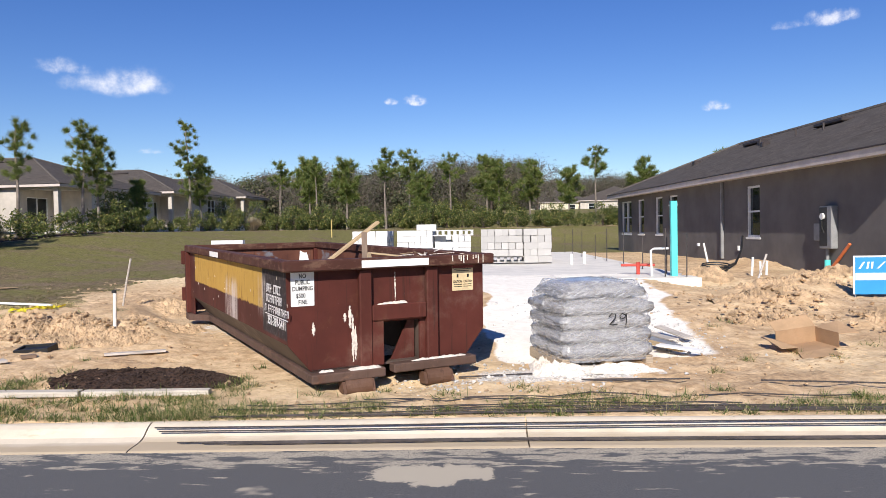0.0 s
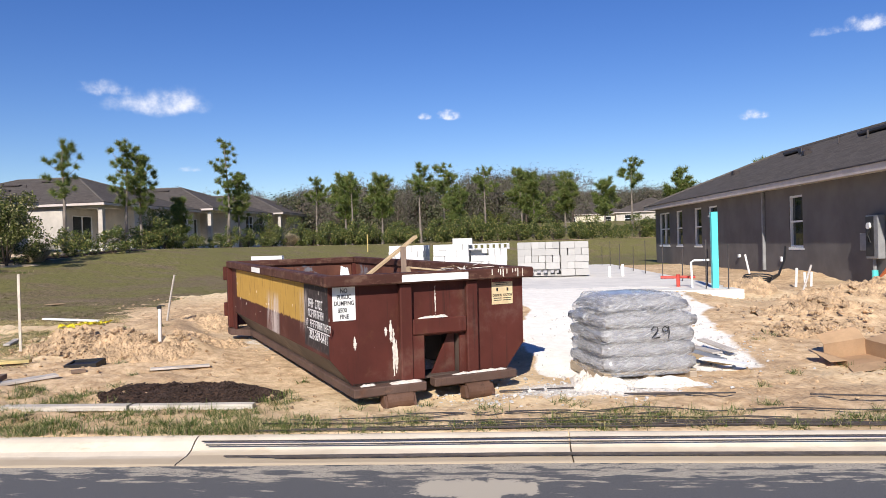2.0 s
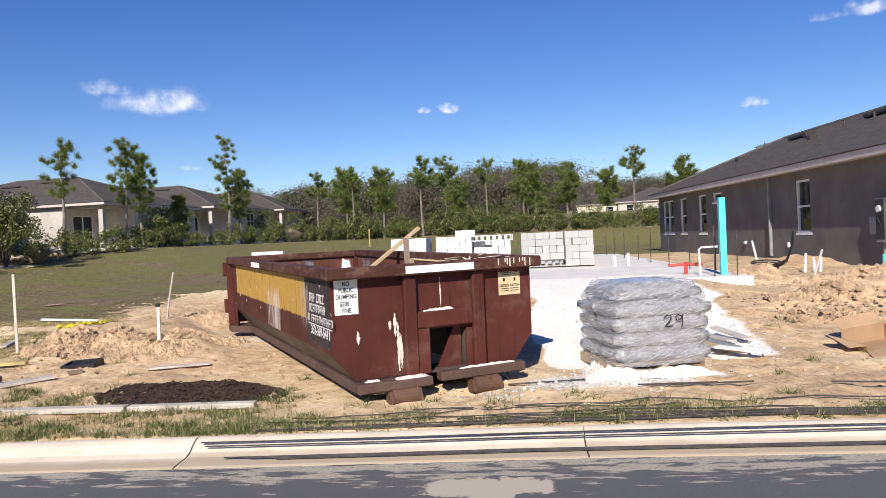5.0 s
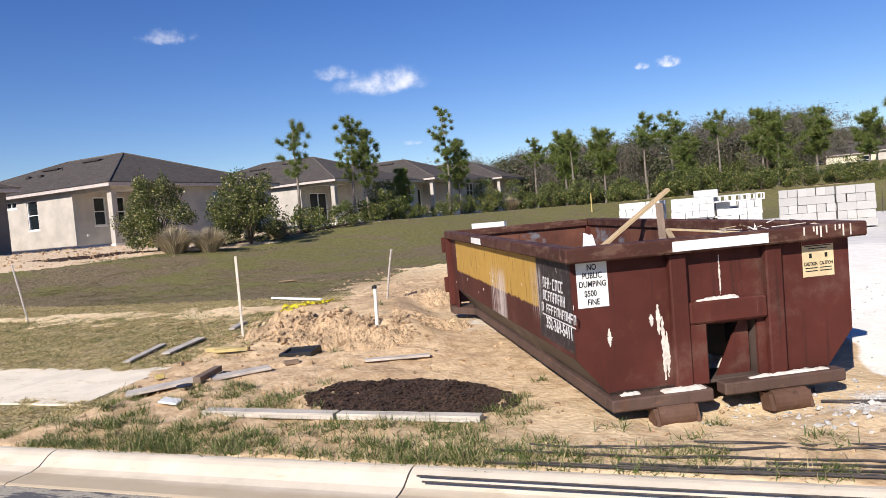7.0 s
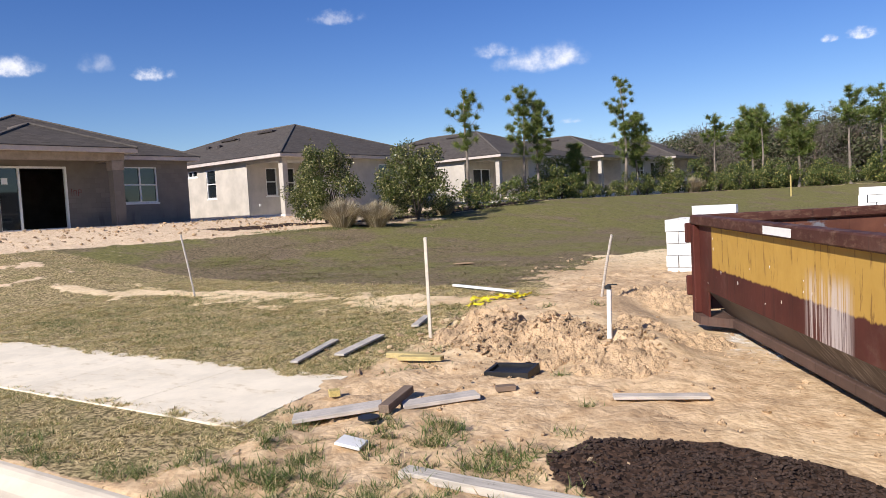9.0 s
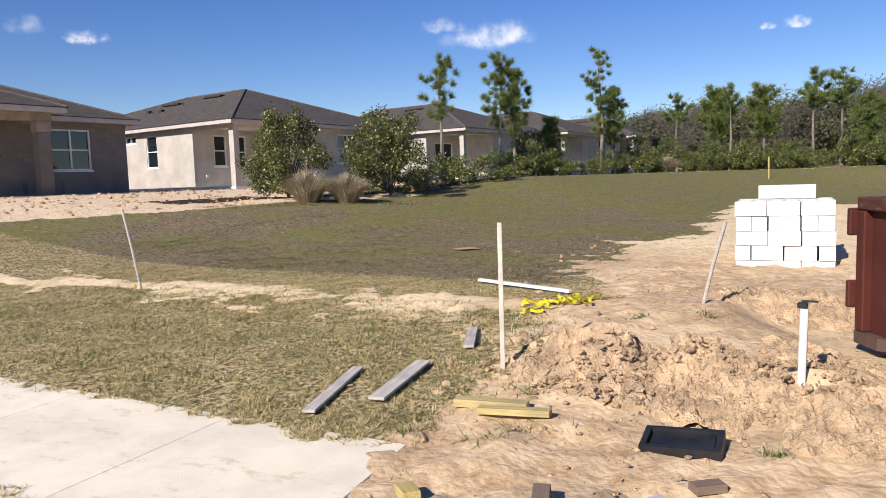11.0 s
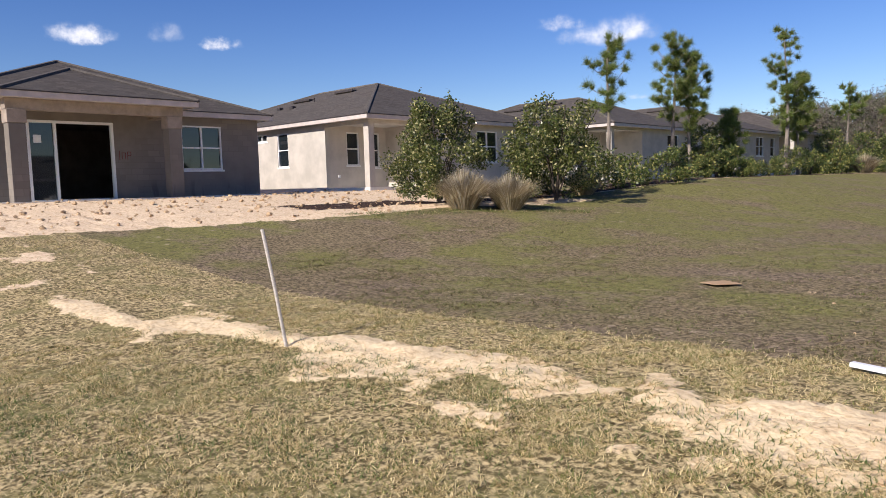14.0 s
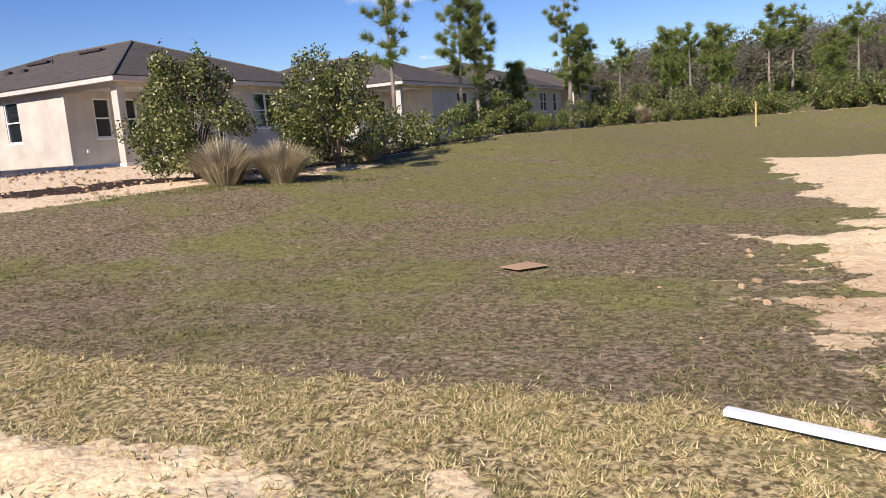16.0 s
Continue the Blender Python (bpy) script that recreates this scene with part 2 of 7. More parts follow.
def make_stucco(name, c, block=False):
    g = Graph(name)
    v = g.coord()
    a, b = g.noise(v, 1.1, 6, 0.6), g.noise(v, 70, 4, 0.7)
    col = g.mix(g.ramp(a, 0.3, 0.72), shade(c, 0.84), shade(c, 1.1))
    col = g.mix(g.op("MULTIPLY", g.ramp(b, 0.5, 0.8), 0.25), col, shade(c, 0.72))
    h = g.op("ADD", a, b)
    if block:
        s = g.n.new("ShaderNodeTexBrick")
        w = g.xyz(v)
        j = g.n.new("ShaderNodeCombineXYZ")
        g.put(j.inputs[0], g.op("ADD", w[0], w[1]))
        g.put(j.inputs[1], w[2])
        g.put(s.inputs["Vector"], j.outputs[0])
        for k, q in (("Scale", 1.0), ("Brick Width", 0.40), ("Row Height", 0.20), ("Mortar Size", 0.006)):
            s.inputs[k].default_value = q
        g.put(s.inputs["Color1"], shade(c, 0.9))
        g.put(s.inputs["Color2"], shade(c, 1.12))
        g.put(s.inputs["Mortar"], shade(c, 0.8))
        col = g.mix(g.ramp(g.noise(v, 0.5, 4), 0.42, 0.6), col, s.outputs[0])
        drips = g.op("MULTIPLY", g.ramp(g.noise(g.stretch(v, (2.5, 2.5, 0.4)), 1.2, 4), 0.55, 0.66), g.ramp(w[2], 0.75, 0.2))
        col = g.mix(g.op("MULTIPLY", drips, 0.6), col, shade(c, 0.45))
    g.bump(h, 0.3, 0.005)
    return g.done(col, 0.92, spec=0.15)


def make_block(name, c):
    g = Graph(name)
    v = g.coord()
    r = g.random()
    col = g.mix(r, shade(c, 0.86), shade(c, 1.08))
    col = g.mix(g.op("MULTIPLY", g.ramp(g.noise(g.place(), 3, 5), 0.4, 0.7), 0.4), col, shade(c, 0.82))
    pit = g.noise(v, 110, 3, 0.7)
    col = g.mix(g.op("MULTIPLY", g.ramp(pit, 0.55, 0.8), 0.4), col, shade(c, 0.6))
    g.bump(pit, 0.5, 0.004)
    return g.done(col, 0.95, spec=0.1)


def rusted(g, v, col):
    """Scratches, rust, runs and dust over a painted steel colour."""
    rust = g.ramp(g.noise(v, 4.5, 8, 0.75), 0.54, 0.70)
    col = g.mix(g.op("MULTIPLY", rust, 0.6), col, (0.095, 0.036, 0.018))
    run = g.ramp(g.noise(g.stretch(v, (11, 11, 0.55)), 1.7, 6, 0.68), 0.55, 0.68)
    col = g.mix(g.op("MULTIPLY", run, 0.55), col, (0.028, 0.013, 0.010))
    pale = g.ramp(g.noise(g.stretch(v, (16, 16, 0.8)), 1.3, 7, 0.72), 0.66, 0.74)
    col = g.mix(g.op("MULTIPLY", pale, 0.35), col, (0.26, 0.17, 0.14))
    dust = g.ramp(g.noise(v, 2.2, 6, 0.7), 0.52, 0.75)
    col = g.mix(g.op("MULTIPLY", dust, 0.22), col, (0.27, 0.19, 0.15))
    chip = g.ramp(g.noise(v, 23, 5, 0.78), 0.70, 0.73)
    return g.mix(g.op("MULTIPLY", chip, 0.75), col, (0.44, 0.37, 0.33))


def make_steel(name, c, worn=0.0):
    g = Graph(name)
    v = g.coord()
    col = g.mix(g.ramp(g.noise(v, 1.6, 5), 0.3, 0.7), shade(c, 0.8), shade(c, 1.15))
    col = rusted(g, v, col)
    if worn:
        w = g.ramp(g.noise(g.stretch(v, (1.5, 1.5, 4)), 3.5, 6, 0.7), 0.64 - worn * 0.25, 0.74 - worn * 0.2)
        col = g.mix(g.op("MULTIPLY", w, 0.6), col, (0.17, 0.098, 0.066))
    g.bump(g.op("ADD", g.noise(v, 2.5, 3), g.op("MULTIPLY", g.noise(v, 40, 4), 0.3)), 0.3, 0.01)
    return g.done(col, g.op("MULTIPLY_ADD", g.noise(v, 6, 4), 0.3, 0.52), 0.0, 0.25)


def make_skip_side():
    """The container's long side: brown paint, yellow band, lime runs, a dark worn patch near the front."""
    g = Graph("container_side_paint")
    v = g.coord()
    s = g.xyz(v)
    c = (0.078, 0.021, 0.015)
    col = g.mix(g.ramp(g.noise(v, 1.6, 5), 0.3, 0.7), shade(c, 0.8), shade(c, 1.2))
    col = rusted(g, v, col)
    ragged = g.op("MULTIPLY_ADD", g.noise(g.stretch(v, (5, 5, 0.8)), 1.9, 5, 0.7), 0.07, g.op("SUBTRACT", s[2], 0.035))
    band = g.op("MULTIPLY", g.ramp(ragged, 0.565, 0.585), g.window(s[1], 1.02, 5.62, 0.03))
    hole = g.ramp(g.noise(g.stretch(v, (6, 6, 1.0)), 2.2, 6, 0.75), 0.56, 0.63)
    hole = g.op("MULTIPLY", hole, g.op("MAXIMUM", g.ramp(s[1], 4.6, 5.6), 0.55))
    col = g.mix(g.op("MULTIPLY", band, g.op("SUBTRACT", 1.0, hole)), col, g.mix(g.noise(v, 7, 4), (0.40, 0.225, 0.045), (0.52, 0.32, 0.075)))
    patch = g.op("MULTIPLY", g.window(s[1], 0.04, 1.12, 0.02), g.ramp(s[2], 0.36, 0.38))
    col = g.mix(g.op("MULTIPLY", patch, g.ramp(g.noise(v, 6, 6, 0.7), 0.25, 0.42)), col, g.mix(g.ramp(g.noise(v, 14, 6, 0.75), 0.5, 0.66), (0.034, 0.026, 0.026), (0.11, 0.09, 0.088)))
    run = g.ramp(g.noise(g.stretch(v, (16, 16, 0.5)), 1.5, 5, 0.7), 0.44, 0.60)
    lime = g.op("MULTIPLY", g.window(s[1], 2.45, 3.15, 0.10), g.window(s[2], 0.22, 0.74, 0.08))
    lime2 = g.op("MULTIPLY", g.window(s[1], 1.0, 1.3, 0.08), g.window(s[2], 0.52, 0.86, 0.07))
    col = g.mix(g.op("MULTIPLY", g.op("MULTIPLY", run, 0.8), g.op("MAXIMUM", lime, lime2)), col, (0.58, 0.50, 0.46))
    g.bump(g.noise(v, 2.0, 4), 0.35, 0.02)
    return g.done(col, 0.65, 0.0, 0.25)


def make_skip_chine():
    g = Graph("container_belly_steel")
    v = g.coord()
    s = g.xyz(v)
    col = g.mix(g.ramp(g.noise(v, 1.3, 5), 0.35, 0.7), (0.050, 0.034, 0.028), (0.105, 0.075, 0.06))
    lime = g.op("MULTIPLY", g.window(s[1], 1.6, 3.3, 0.3), g.ramp(g.noise(g.stretch(v, (3, 14, 3)), 1.2, 5, 0.7), 0.48, 0.66))
    col = g.mix(g.op("MULTIPLY", lime, 0.55), col, (0.36, 0.31, 0.27))
    g.bump(g.noise(v, 12, 4), 0.3, 0.008)
    return g.done(col, 0.6, 0.0, 0.4)


def make_skip_inside():
    g = Graph("container_inner_steel")
    v = g.coord()
    col = g.mix(g.ramp(g.noise(v, 1.4, 6), 0.3, 0.7), (0.075, 0.026, 0.017), (0.16, 0.062, 0.038))
    blue = g.ramp(g.noise(g.stretch(v, (1.2, 1.2, 2)), 1.7, 6, 0.7), 0.56, 0.66)
    s = g.xyz(v)
    col = g.mix(g.op("MULTIPLY", g.op("MULTIPLY", blue, g.ramp(s[0], 0.3, 1.2)), 0.65), col, (0.20, 0.23, 0.27))
    col = rusted(g, v, col)
    g.bump(g.noise(v, 6, 5), 0.4, 0.01)
    return g.done(col, 0.7, 0.0, 0.3)


def make_film():
    """Stretch film over grey sacks: pale, creased and shiny, with highlights painted as white streaks."""
    g = Graph("stretch_film")
    v = g.coord()
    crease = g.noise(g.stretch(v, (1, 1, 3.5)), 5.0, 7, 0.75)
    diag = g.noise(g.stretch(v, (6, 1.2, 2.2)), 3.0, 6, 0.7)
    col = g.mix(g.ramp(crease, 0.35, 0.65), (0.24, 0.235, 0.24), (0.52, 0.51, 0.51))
    # near-white diagonal streaks put the film's highlights into its colour
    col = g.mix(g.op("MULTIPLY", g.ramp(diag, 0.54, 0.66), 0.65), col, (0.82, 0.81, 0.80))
    g.bump(g.op("ADD", crease, diag), 1.0, 0.03)
    g.p.inputs["Coat Weight"].default_value = 0.7
    g.p.inputs["Coat Roughness"].default_value = 0.12
    return g.done(col, 0.32, 0.0, 0.5)


def make_glass(name, c):
    g = Graph(name)
    return g.done(c, 0.03, 0.0, 0.9)


def make_wood(name, c, grey=0.0):
    g = Graph(name)
    v = g.coord()
    grain = g.noise(g.stretch(v, (1.2, 22, 22)), 3.0, 5, 0.65)
    col = g.mix(g.ramp(grain, 0.3, 0.7), shade(c, 0.68), shade(c, 1.15))
    col = g.mix(g.op("MULTIPLY", g.ramp(g.noise(v, 4, 5), 0.5, 0.7), 0.4), col, shade(c, 0.55))
    col = g.mix(g.op("MULTIPLY", g.random(), 0.25), col, (0.30, 0.28, 0.26))
    g.bump(grain, 0.4, 0.003)
    return g.done(col, 0.85, 0.0, 0.2)


ASPHALT, GROUND, SHINGLE = make_asphalt(), make_ground(), make_shingles()
KERB = make_concrete("kerb_concrete", (0.63, 0.545, 0.43), (0.48, 0.38, 0.26), 0.6, True)
WALKWAY = make_concrete("walkway_concrete", (0.80, 0.705, 0.55), (0.60, 0.485, 0.32), 0.8)
SLAB = make_concrete("slab_concrete", (0.72, 0.68, 0.615), (0.82, 0.77, 0.69), 0.6)
STUCCO_DARK = make_stucco("stucco_grey_base", (0.160, 0.147, 0.140))
STUCCO_PALE = make_stucco("stucco_pale", (0.49, 0.445, 0.39))
STUCCO_RAW = make_stucco("raw_block_wall", (0.20, 0.175, 0.15), block=True)
STUCCO_CREAM = make_stucco("stucco_cream", (0.66, 0.60, 0.45))
BLOCK_WHITE = make_block("white_block", (0.66, 0.65, 0.63))
BLOCK_GREY = make_block("grey_block", (0.45, 0.435, 0.415))
SKIP_SIDE, SKIP_CHINE, SKIP_IN, FILM = make_skip_side(), make_skip_chine(), make_skip_inside(), make_film()
SKIP = make_steel("container_brown_paint", (0.080, 0.020, 0.014))
SKIP_RIM = make_steel("container_rim_worn", (0.070, 0.026, 0.018), 0.6)
SKIP_RAIL = make_steel("container_rail_worn", (0.095, 0.058, 0.045), 0.3)
BEAM_RAW = plain("bare_porch_beam", (0.30, 0.245, 0.20), 0.8, 3, 0.2)
RUST = make_steel("rusty_steel", (0.11, 0.058, 0.038), 0.4)
REBAR = plain("dark_steel_bar", (0.055, 0.045, 0.042), 0.6, 12, 0.4)
DUST = plain("lime_dust", (0.70, 0.63, 0.55), 0.95, 25, 0.2, 120, 0.6, 0.01)
TRIM = plain("white_trim", (0.74, 0.73, 0.71), 0.5, 2, 0.06)
FASCIA = plain("pale_fascia", (0.52, 0.45, 0.41), 0.6, 3, 0.12)
DRIP = plain("dark_drip_edge", (0.045, 0.035, 0.032), 0.5)
SOFFIT = plain("soffit", (0.52, 0.49, 0.45), 0.7, 3, 0.1)
GLASS = make_glass("window_glass", (0.012, 0.017, 0.02))
ROOM = plain("bare_block_room", (0.14, 0.105, 0.085), 0.9, 2, 0.25)
# near-black colour that paints the shade of unlit rooms behind the panes
ROOM_SHADE = plain("painted_room_shade", (0.02, 0.018, 0.017), 0.9)
PVC_WHITE = plain("white_pvc", (0.78, 0.77, 0.74), 0.4, 5, 0.08)
PVC_AQUA = plain("aqua_pvc", (0.10, 0.62, 0.60), 0.4, 4, 0.08)
ORANGE = plain("orange_conduit", (0.62, 0.17, 0.06), 0.5, 6, 0.2)
RED = plain("red_plastic", (0.55, 0.07, 0.05), 0.5)
BLACK = plain("black_plastic", (0.018, 0.018, 0.019), 0.5, 8, 0.4)
METER = plain("meter_grey", (0.25, 0.25, 0.25), 0.5, 5, 0.15)
METER_DARK = plain("meter_dark", (0.03, 0.03, 0.03), 0.5)
WOOD_NEW = make_wood("fresh_lumber", (0.52, 0.37, 0.20))
PALLET = make_wood("pallet_wood", (0.46, 0.36, 0.25))
WOOD_GREY = make_wood("weathered_lumber", (0.56, 0.50, 0.44))
WOOD_PALE = make_wood("pale_stake_wood", (0.58, 0.52, 0.44))
STAKE = plain("stake_wood", (0.60, 0.53, 0.44), 0.85, 4, 0.2, 50, 0.3, 0.003)
WOOD_BROWN = make_wood("brown_timber", (0.20, 0.13, 0.085))
WOOD_YELLOW = make_wood("yellow_timber", (0.52, 0.40, 0.15))
CARD = plain("cardboard", (0.42, 0.27, 0.15), 0.85, 3, 0.12)
CARD_IN = plain("cardboard_inner", (0.36, 0.225, 0.125), 0.85, 3, 0.12)
PAPER = plain("white_paper", (0.78, 0.77, 0.74), 0.8, 4, 0.05)
SIGN_WHITE = plain("sign_white", (0.80, 0.79, 0.76), 0.5, 5, 0.05)
SIGN_CREAM = plain("label_cream", (0.68, 0.53, 0.31), 0.6, 12, 0.15)
SIGN_BLUE = plain("sign_blue", (0.035, 0.27, 0.62), 0.4, 3, 0.05)
SIGN_PALE = plain("sign_pale_blue", (0.50, 0.66, 0.82), 0.4, 3, 0.05)
INK = plain("black_ink", (0.012, 0.012, 0.012), 0.6, 6, 0.3)
INK_RED = plain("maroon_ink", (0.16, 0.03, 0.025), 0.6)
LETTER = plain("faded_white_paint", (0.72, 0.69, 0.67), 0.6, 25, 0.2)
TAPE = plain("yellow_tape", (0.72, 0.62, 0.03), 0.4, 8, 0.15)
DIRT = plain("clod_soil", (0.56, 0.39, 0.235), 0.95, 5, 0.35, 60, 1.0, 0.03)
LIMESTONE = plain("limestone_chip", (0.58, 0.55, 0.51), 0.95, 9, 0.25, 70, 0.7, 0.01, per=0.5)
WOOD_MULCH = plain("mulch_chip", (0.05, 0.03, 0.022), 0.9, 30, 0.5, 90, 0.5, 0.01)
BARK = plain("pine_bark", (0.17, 0.125, 0.095), 0.9, 5, 0.35, 40, 0.8, 0.01)
BARK_DARK = plain("shrub_bark", (0.085, 0.065, 0.05), 0.9, 5, 0.3, 40, 0.8, 0.01)
BARK_PALE = plain("grey_bark", (0.21, 0.175, 0.145), 0.9, 5, 0.3, 40, 0.8, 0.01)
NEEDLE = leafy("pine_needles", (0.085, 0.135, 0.03), (0.22, 0.26, 0.07), 0.5, (0.32, 0.30, 0.11), 0.14, 0.35)
LEAF = leafy("shrub_leaves", (0.04, 0.060, 0.016), (0.17, 0.18, 0.05), 0.32, (0.42, 0.38, 0.18), 0.18)
LEAF_HEDGE = leafy("hedge_leaves", (0.040, 0.068, 0.018), (0.165, 0.185, 0.05), 0.4, (0.34, 0.31, 0.10), 0.18)
LEAF_FAR = leafy("woodland_leaves", (0.05, 0.060, 0.028), (0.125, 0.13, 0.062), 0.6, (0.20, 0.17, 0.11), 0.2)
TWIG_FAR = leafy("bare_twigs", (0.11, 0.092, 0.074), (0.22, 0.19, 0.155), 0.8, (0.10, 0.12, 0.05), 0.2)
PLUME = leafy("dry_ornamental_grass", (0.30, 0.235, 0.14), (0.66, 0.55, 0.37), 0.7, (0.78, 0.70, 0.52), 0.2, 0.4)
STRAW = leafy("dry_turf_blades", (0.36, 0.265, 0.115), (0.95, 0.79, 0.46), 0.7, (0.19, 0.20, 0.055), 0.25)
TURF = leafy("green_turf_blades", (0.095, 0.08, 0.034), (0.42, 0.335, 0.19), 0.7, (0.145, 0.165, 0.048), 0.25)
WEED = leafy("weed_blades", (0.065, 0.105, 0.022), (0.20, 0.23, 0.065), 0.5, (0.48, 0.39, 0.21), 0.30)


# ---------------- mesh helpers ----------------
def part(name, bm, material, parent=None, label="", smooth=False):
    """Links a bmesh as one mesh object, under a thing or under a part."""
    me = bpy.data.meshes.new(name)
    bm.normal_update()
    bm.to_mesh(me)
    bm.free()
    return link(name, me, material, parent, label, smooth)


def link(name, me, material, parent=None, label="", smooth=False):
    if material and not me.materials:
        me.materials.append(material)
    if smooth:
        me.polygons.foreach_set("use_smooth", [True] * len(me.polygons))
    ob = new(name, me)
    ob.parent = parent
    if label:
        tagged(ob, label)
    return ob


def thing(name, m, label, category, group="", kind=""):
    ob = new(name)
    ob.empty_display_size = 0.2
    ob.matrix_world = m
    return tagged(ob, label, category, group, kind)


def box(x0, x1, y0, y1, z0, z1, bevel=0.0, bm=None):
    own = bmesh.new()
    bmesh.ops.create_cube(own, size=1.0)
    for v in own.verts:
        v.co = Vector((x0 + (v.co.x + 0.5) * (x1 - x0), y0 + (v.co.y + 0.5) * (y1 - y0), z0 + (v.co.z + 0.5) * (z1 - z0)))
    if bevel:
        bmesh.ops.bevel(own, geom=own.edges[:], offset=bevel, segments=1, affect="EDGES")
    if bm is None:
        return own
    me = bpy.data.meshes.new("tmp")
    own.to_mesh(me)
    own.free()
    bm.from_mesh(me)
    bpy.data.meshes.remove(me)
    return bm


def prism(outline, axis, a, b):
    """A closed outline in the two other axes, drawn out along axis from a to b."""
    bm = bmesh.new()
    def at(p, q):
        p = list(p)
        p.insert(axis, q)
        return bm.verts.new(p)
    one, two = [at(p, a) for p in outline], [at(p, b) for p in outline]
    n = len(outline)
    bm.faces.new(one)
    bm.faces.new(two[::-1])
    for k in range(n):
        bm.faces.new((one[k], two[k], two[(k + 1) % n], one[(k + 1) % n]))
    bmesh.ops.recalc_face_normals(bm, faces=bm.faces[:])
    return bm


def rod(points, r0, r1=None, sides=8, bm=None):
    """A tapered tube along points."""
    bm = bm or bmesh.new()
    r1 = r0 if r1 is None else r1
    pts = [Vector(p) for p in points]
    rings = []
    for k, p in enumerate(pts):
        d = (pts[min(k + 1, len(pts) - 1)] - pts[max(k - 1, 0)]).normalized()
        u = d.orthogonal().normalized() if not rings else (last_u - d * last_u.dot(d)).normalized()
        last_u = u
        w = d.cross(u)
        r = r0 + (r1 - r0) * k / (len(pts) - 1)
        rings.append([bm.verts.new(p + (u * math.cos(q) + w * math.sin(q)) * r) for q in (2 * math.pi * s / sides for s in range(sides))])
    for one, two in zip(rings, rings[1:]):
        for s in range(sides):
            bm.faces.new((one[s], one[(s + 1) % sides], two[(s + 1) % sides], two[s]))
    bm.faces.new(rings[0][::-1])
    bm.faces.new(rings[-1])
    return bm


def raw_mesh(name, co, faces_n, material):
    """A mesh of loose triangles or quads from numpy points, faces_n points to a face."""
    me = bpy.data.meshes.new(name)
    n = len(co)
    me.vertices.add(n)
    me.vertices.foreach_set("co", np.asarray(co, np.float32).ravel())
    k = n // faces_n
    me.loops.add(n)
    me.loops.foreach_set("vertex_index", np.arange(n, dtype=np.int32))
    me.polygons.add(k)
    me.polygons.foreach_set("loop_start", np.arange(0, n, faces_n, dtype=np.int32))
    me.polygons.foreach_set("loop_total", np.full(k, faces_n, np.int32))
    me.materials.append(material)
    me.update(calc_edges=True)
    return me


def letters(text, size, material, parent, m, name="lettering", label="", depth=0.001, squeeze=1.0):
    """Flat letters of the built-in font as a mesh, in the plane of m."""
    cu = bpy.data.curves.new("text", "FONT")
    cu.body, cu.size, cu.align_x, cu.align_y, cu.extrude = text, size, "CENTER", "CENTER", depth
    cu.resolution_u, cu.offset = 3, 0.018 * size
    tmp = new("tmp", cu)
    dg = bpy.context.evaluated_depsgraph_get()
    me = bpy.data.meshes.new_from_object(tmp.evaluated_get(dg))
    bpy.data.objects.remove(tmp)
    me.transform(m @ Matrix.Diagonal((squeeze, 1, 1, 1)))
    me.materials.clear()
    return link(name, me, material, parent, label)


# ---------------- lie of the land ----------------
HEDGE = ((-26, 8), (-23.5, 14), (-20.5, 21.6), (-17.6, 31), (-15.6, 41), (-10, 52), (2, 60), (40, 66))


def sstep(a, b, v):
    t = np.clip((v - a) / (b - a), 0, 1)
    return t * t * (3 - 2 * t)


def hedge_side(x, y):
    """Distance to the hedge line, positive on the building lot's side."""
    best, sign = np.full(np.shape(x), 1e9), np.ones(np.shape(x))
    for (ax, ay), (bx, by) in zip(HEDGE, HEDGE[1:]):
        dx, dy = bx - ax, by - ay
        t = np.clip(((x - ax) * dx + (y - ay) * dy) / (dx * dx + dy * dy), 0, 1)
        d = np.hypot(x - ax - t * dx, y - ay - t * dy)
        s = np.where((x - ax) * dy - (y - ay) * dx > 0, 1, -1)
        sign = np.where(d < best, s, sign)
        best = np.minimum(best, d)
    return best * sign


def kerb_y(x):
    """Back edge of the kerb."""
    return 5.79 + 0.035 * np.minimum(np.asarray(x, float), 0.0)


def height(x, y):
    """Smooth ground level, without clods and ruts."""
    x, y = np.asarray(x, float), np.asarray(y, float)
    lot = 0.1 + 0.28 * sstep(6.2, 13, y) + 0.10 * sstep(13, 22, y)
    d = hedge_side(x, y)
    rise = (1 - sstep(0, 10, d)) * sstep(9, 22, y) * (0.80 + 0.50 * sstep(23, 33, y))
    left = 0.9 * sstep(14, 26, -x) * (1 - sstep(9, 24, y)) * sstep(6, 12, y)
    fill = 0.20 * sstep(9.0, 15.0, y) * (1 - sstep(15.5, 19, y)) * sstep(-4.5, -1.5, x) * (1 - sstep(3.0, 4.4, x))
    far = 2.1 * sstep(63, 90, y) * sstep(-12, 2, x) + 0.6 * sstep(70, 140, y) * (1 - sstep(-12, 2, x))
    z = lot + rise + left + fill + far
    z = z + (1.58 - z) * sstep(0.5, 6.0, -d) * (1 - sstep(31, 36, y)) * sstep(9.0, 13.0, y)
    z = np.where(y < kerb_y(x) - 0.02, -0.16 + 0.26 * (y < -6.3), z)
    return z


def lump(x, y, cx, cy, rx, ry, h, turn=0.0):
    c, s = math.cos(turn), math.sin(turn)
    u, v = ((x - cx) * c + (y - cy) * s) / rx, (-(x - cx) * s + (y - cy) * c) / ry
    return h * np.exp(-(u * u + v * v) * 1.2)


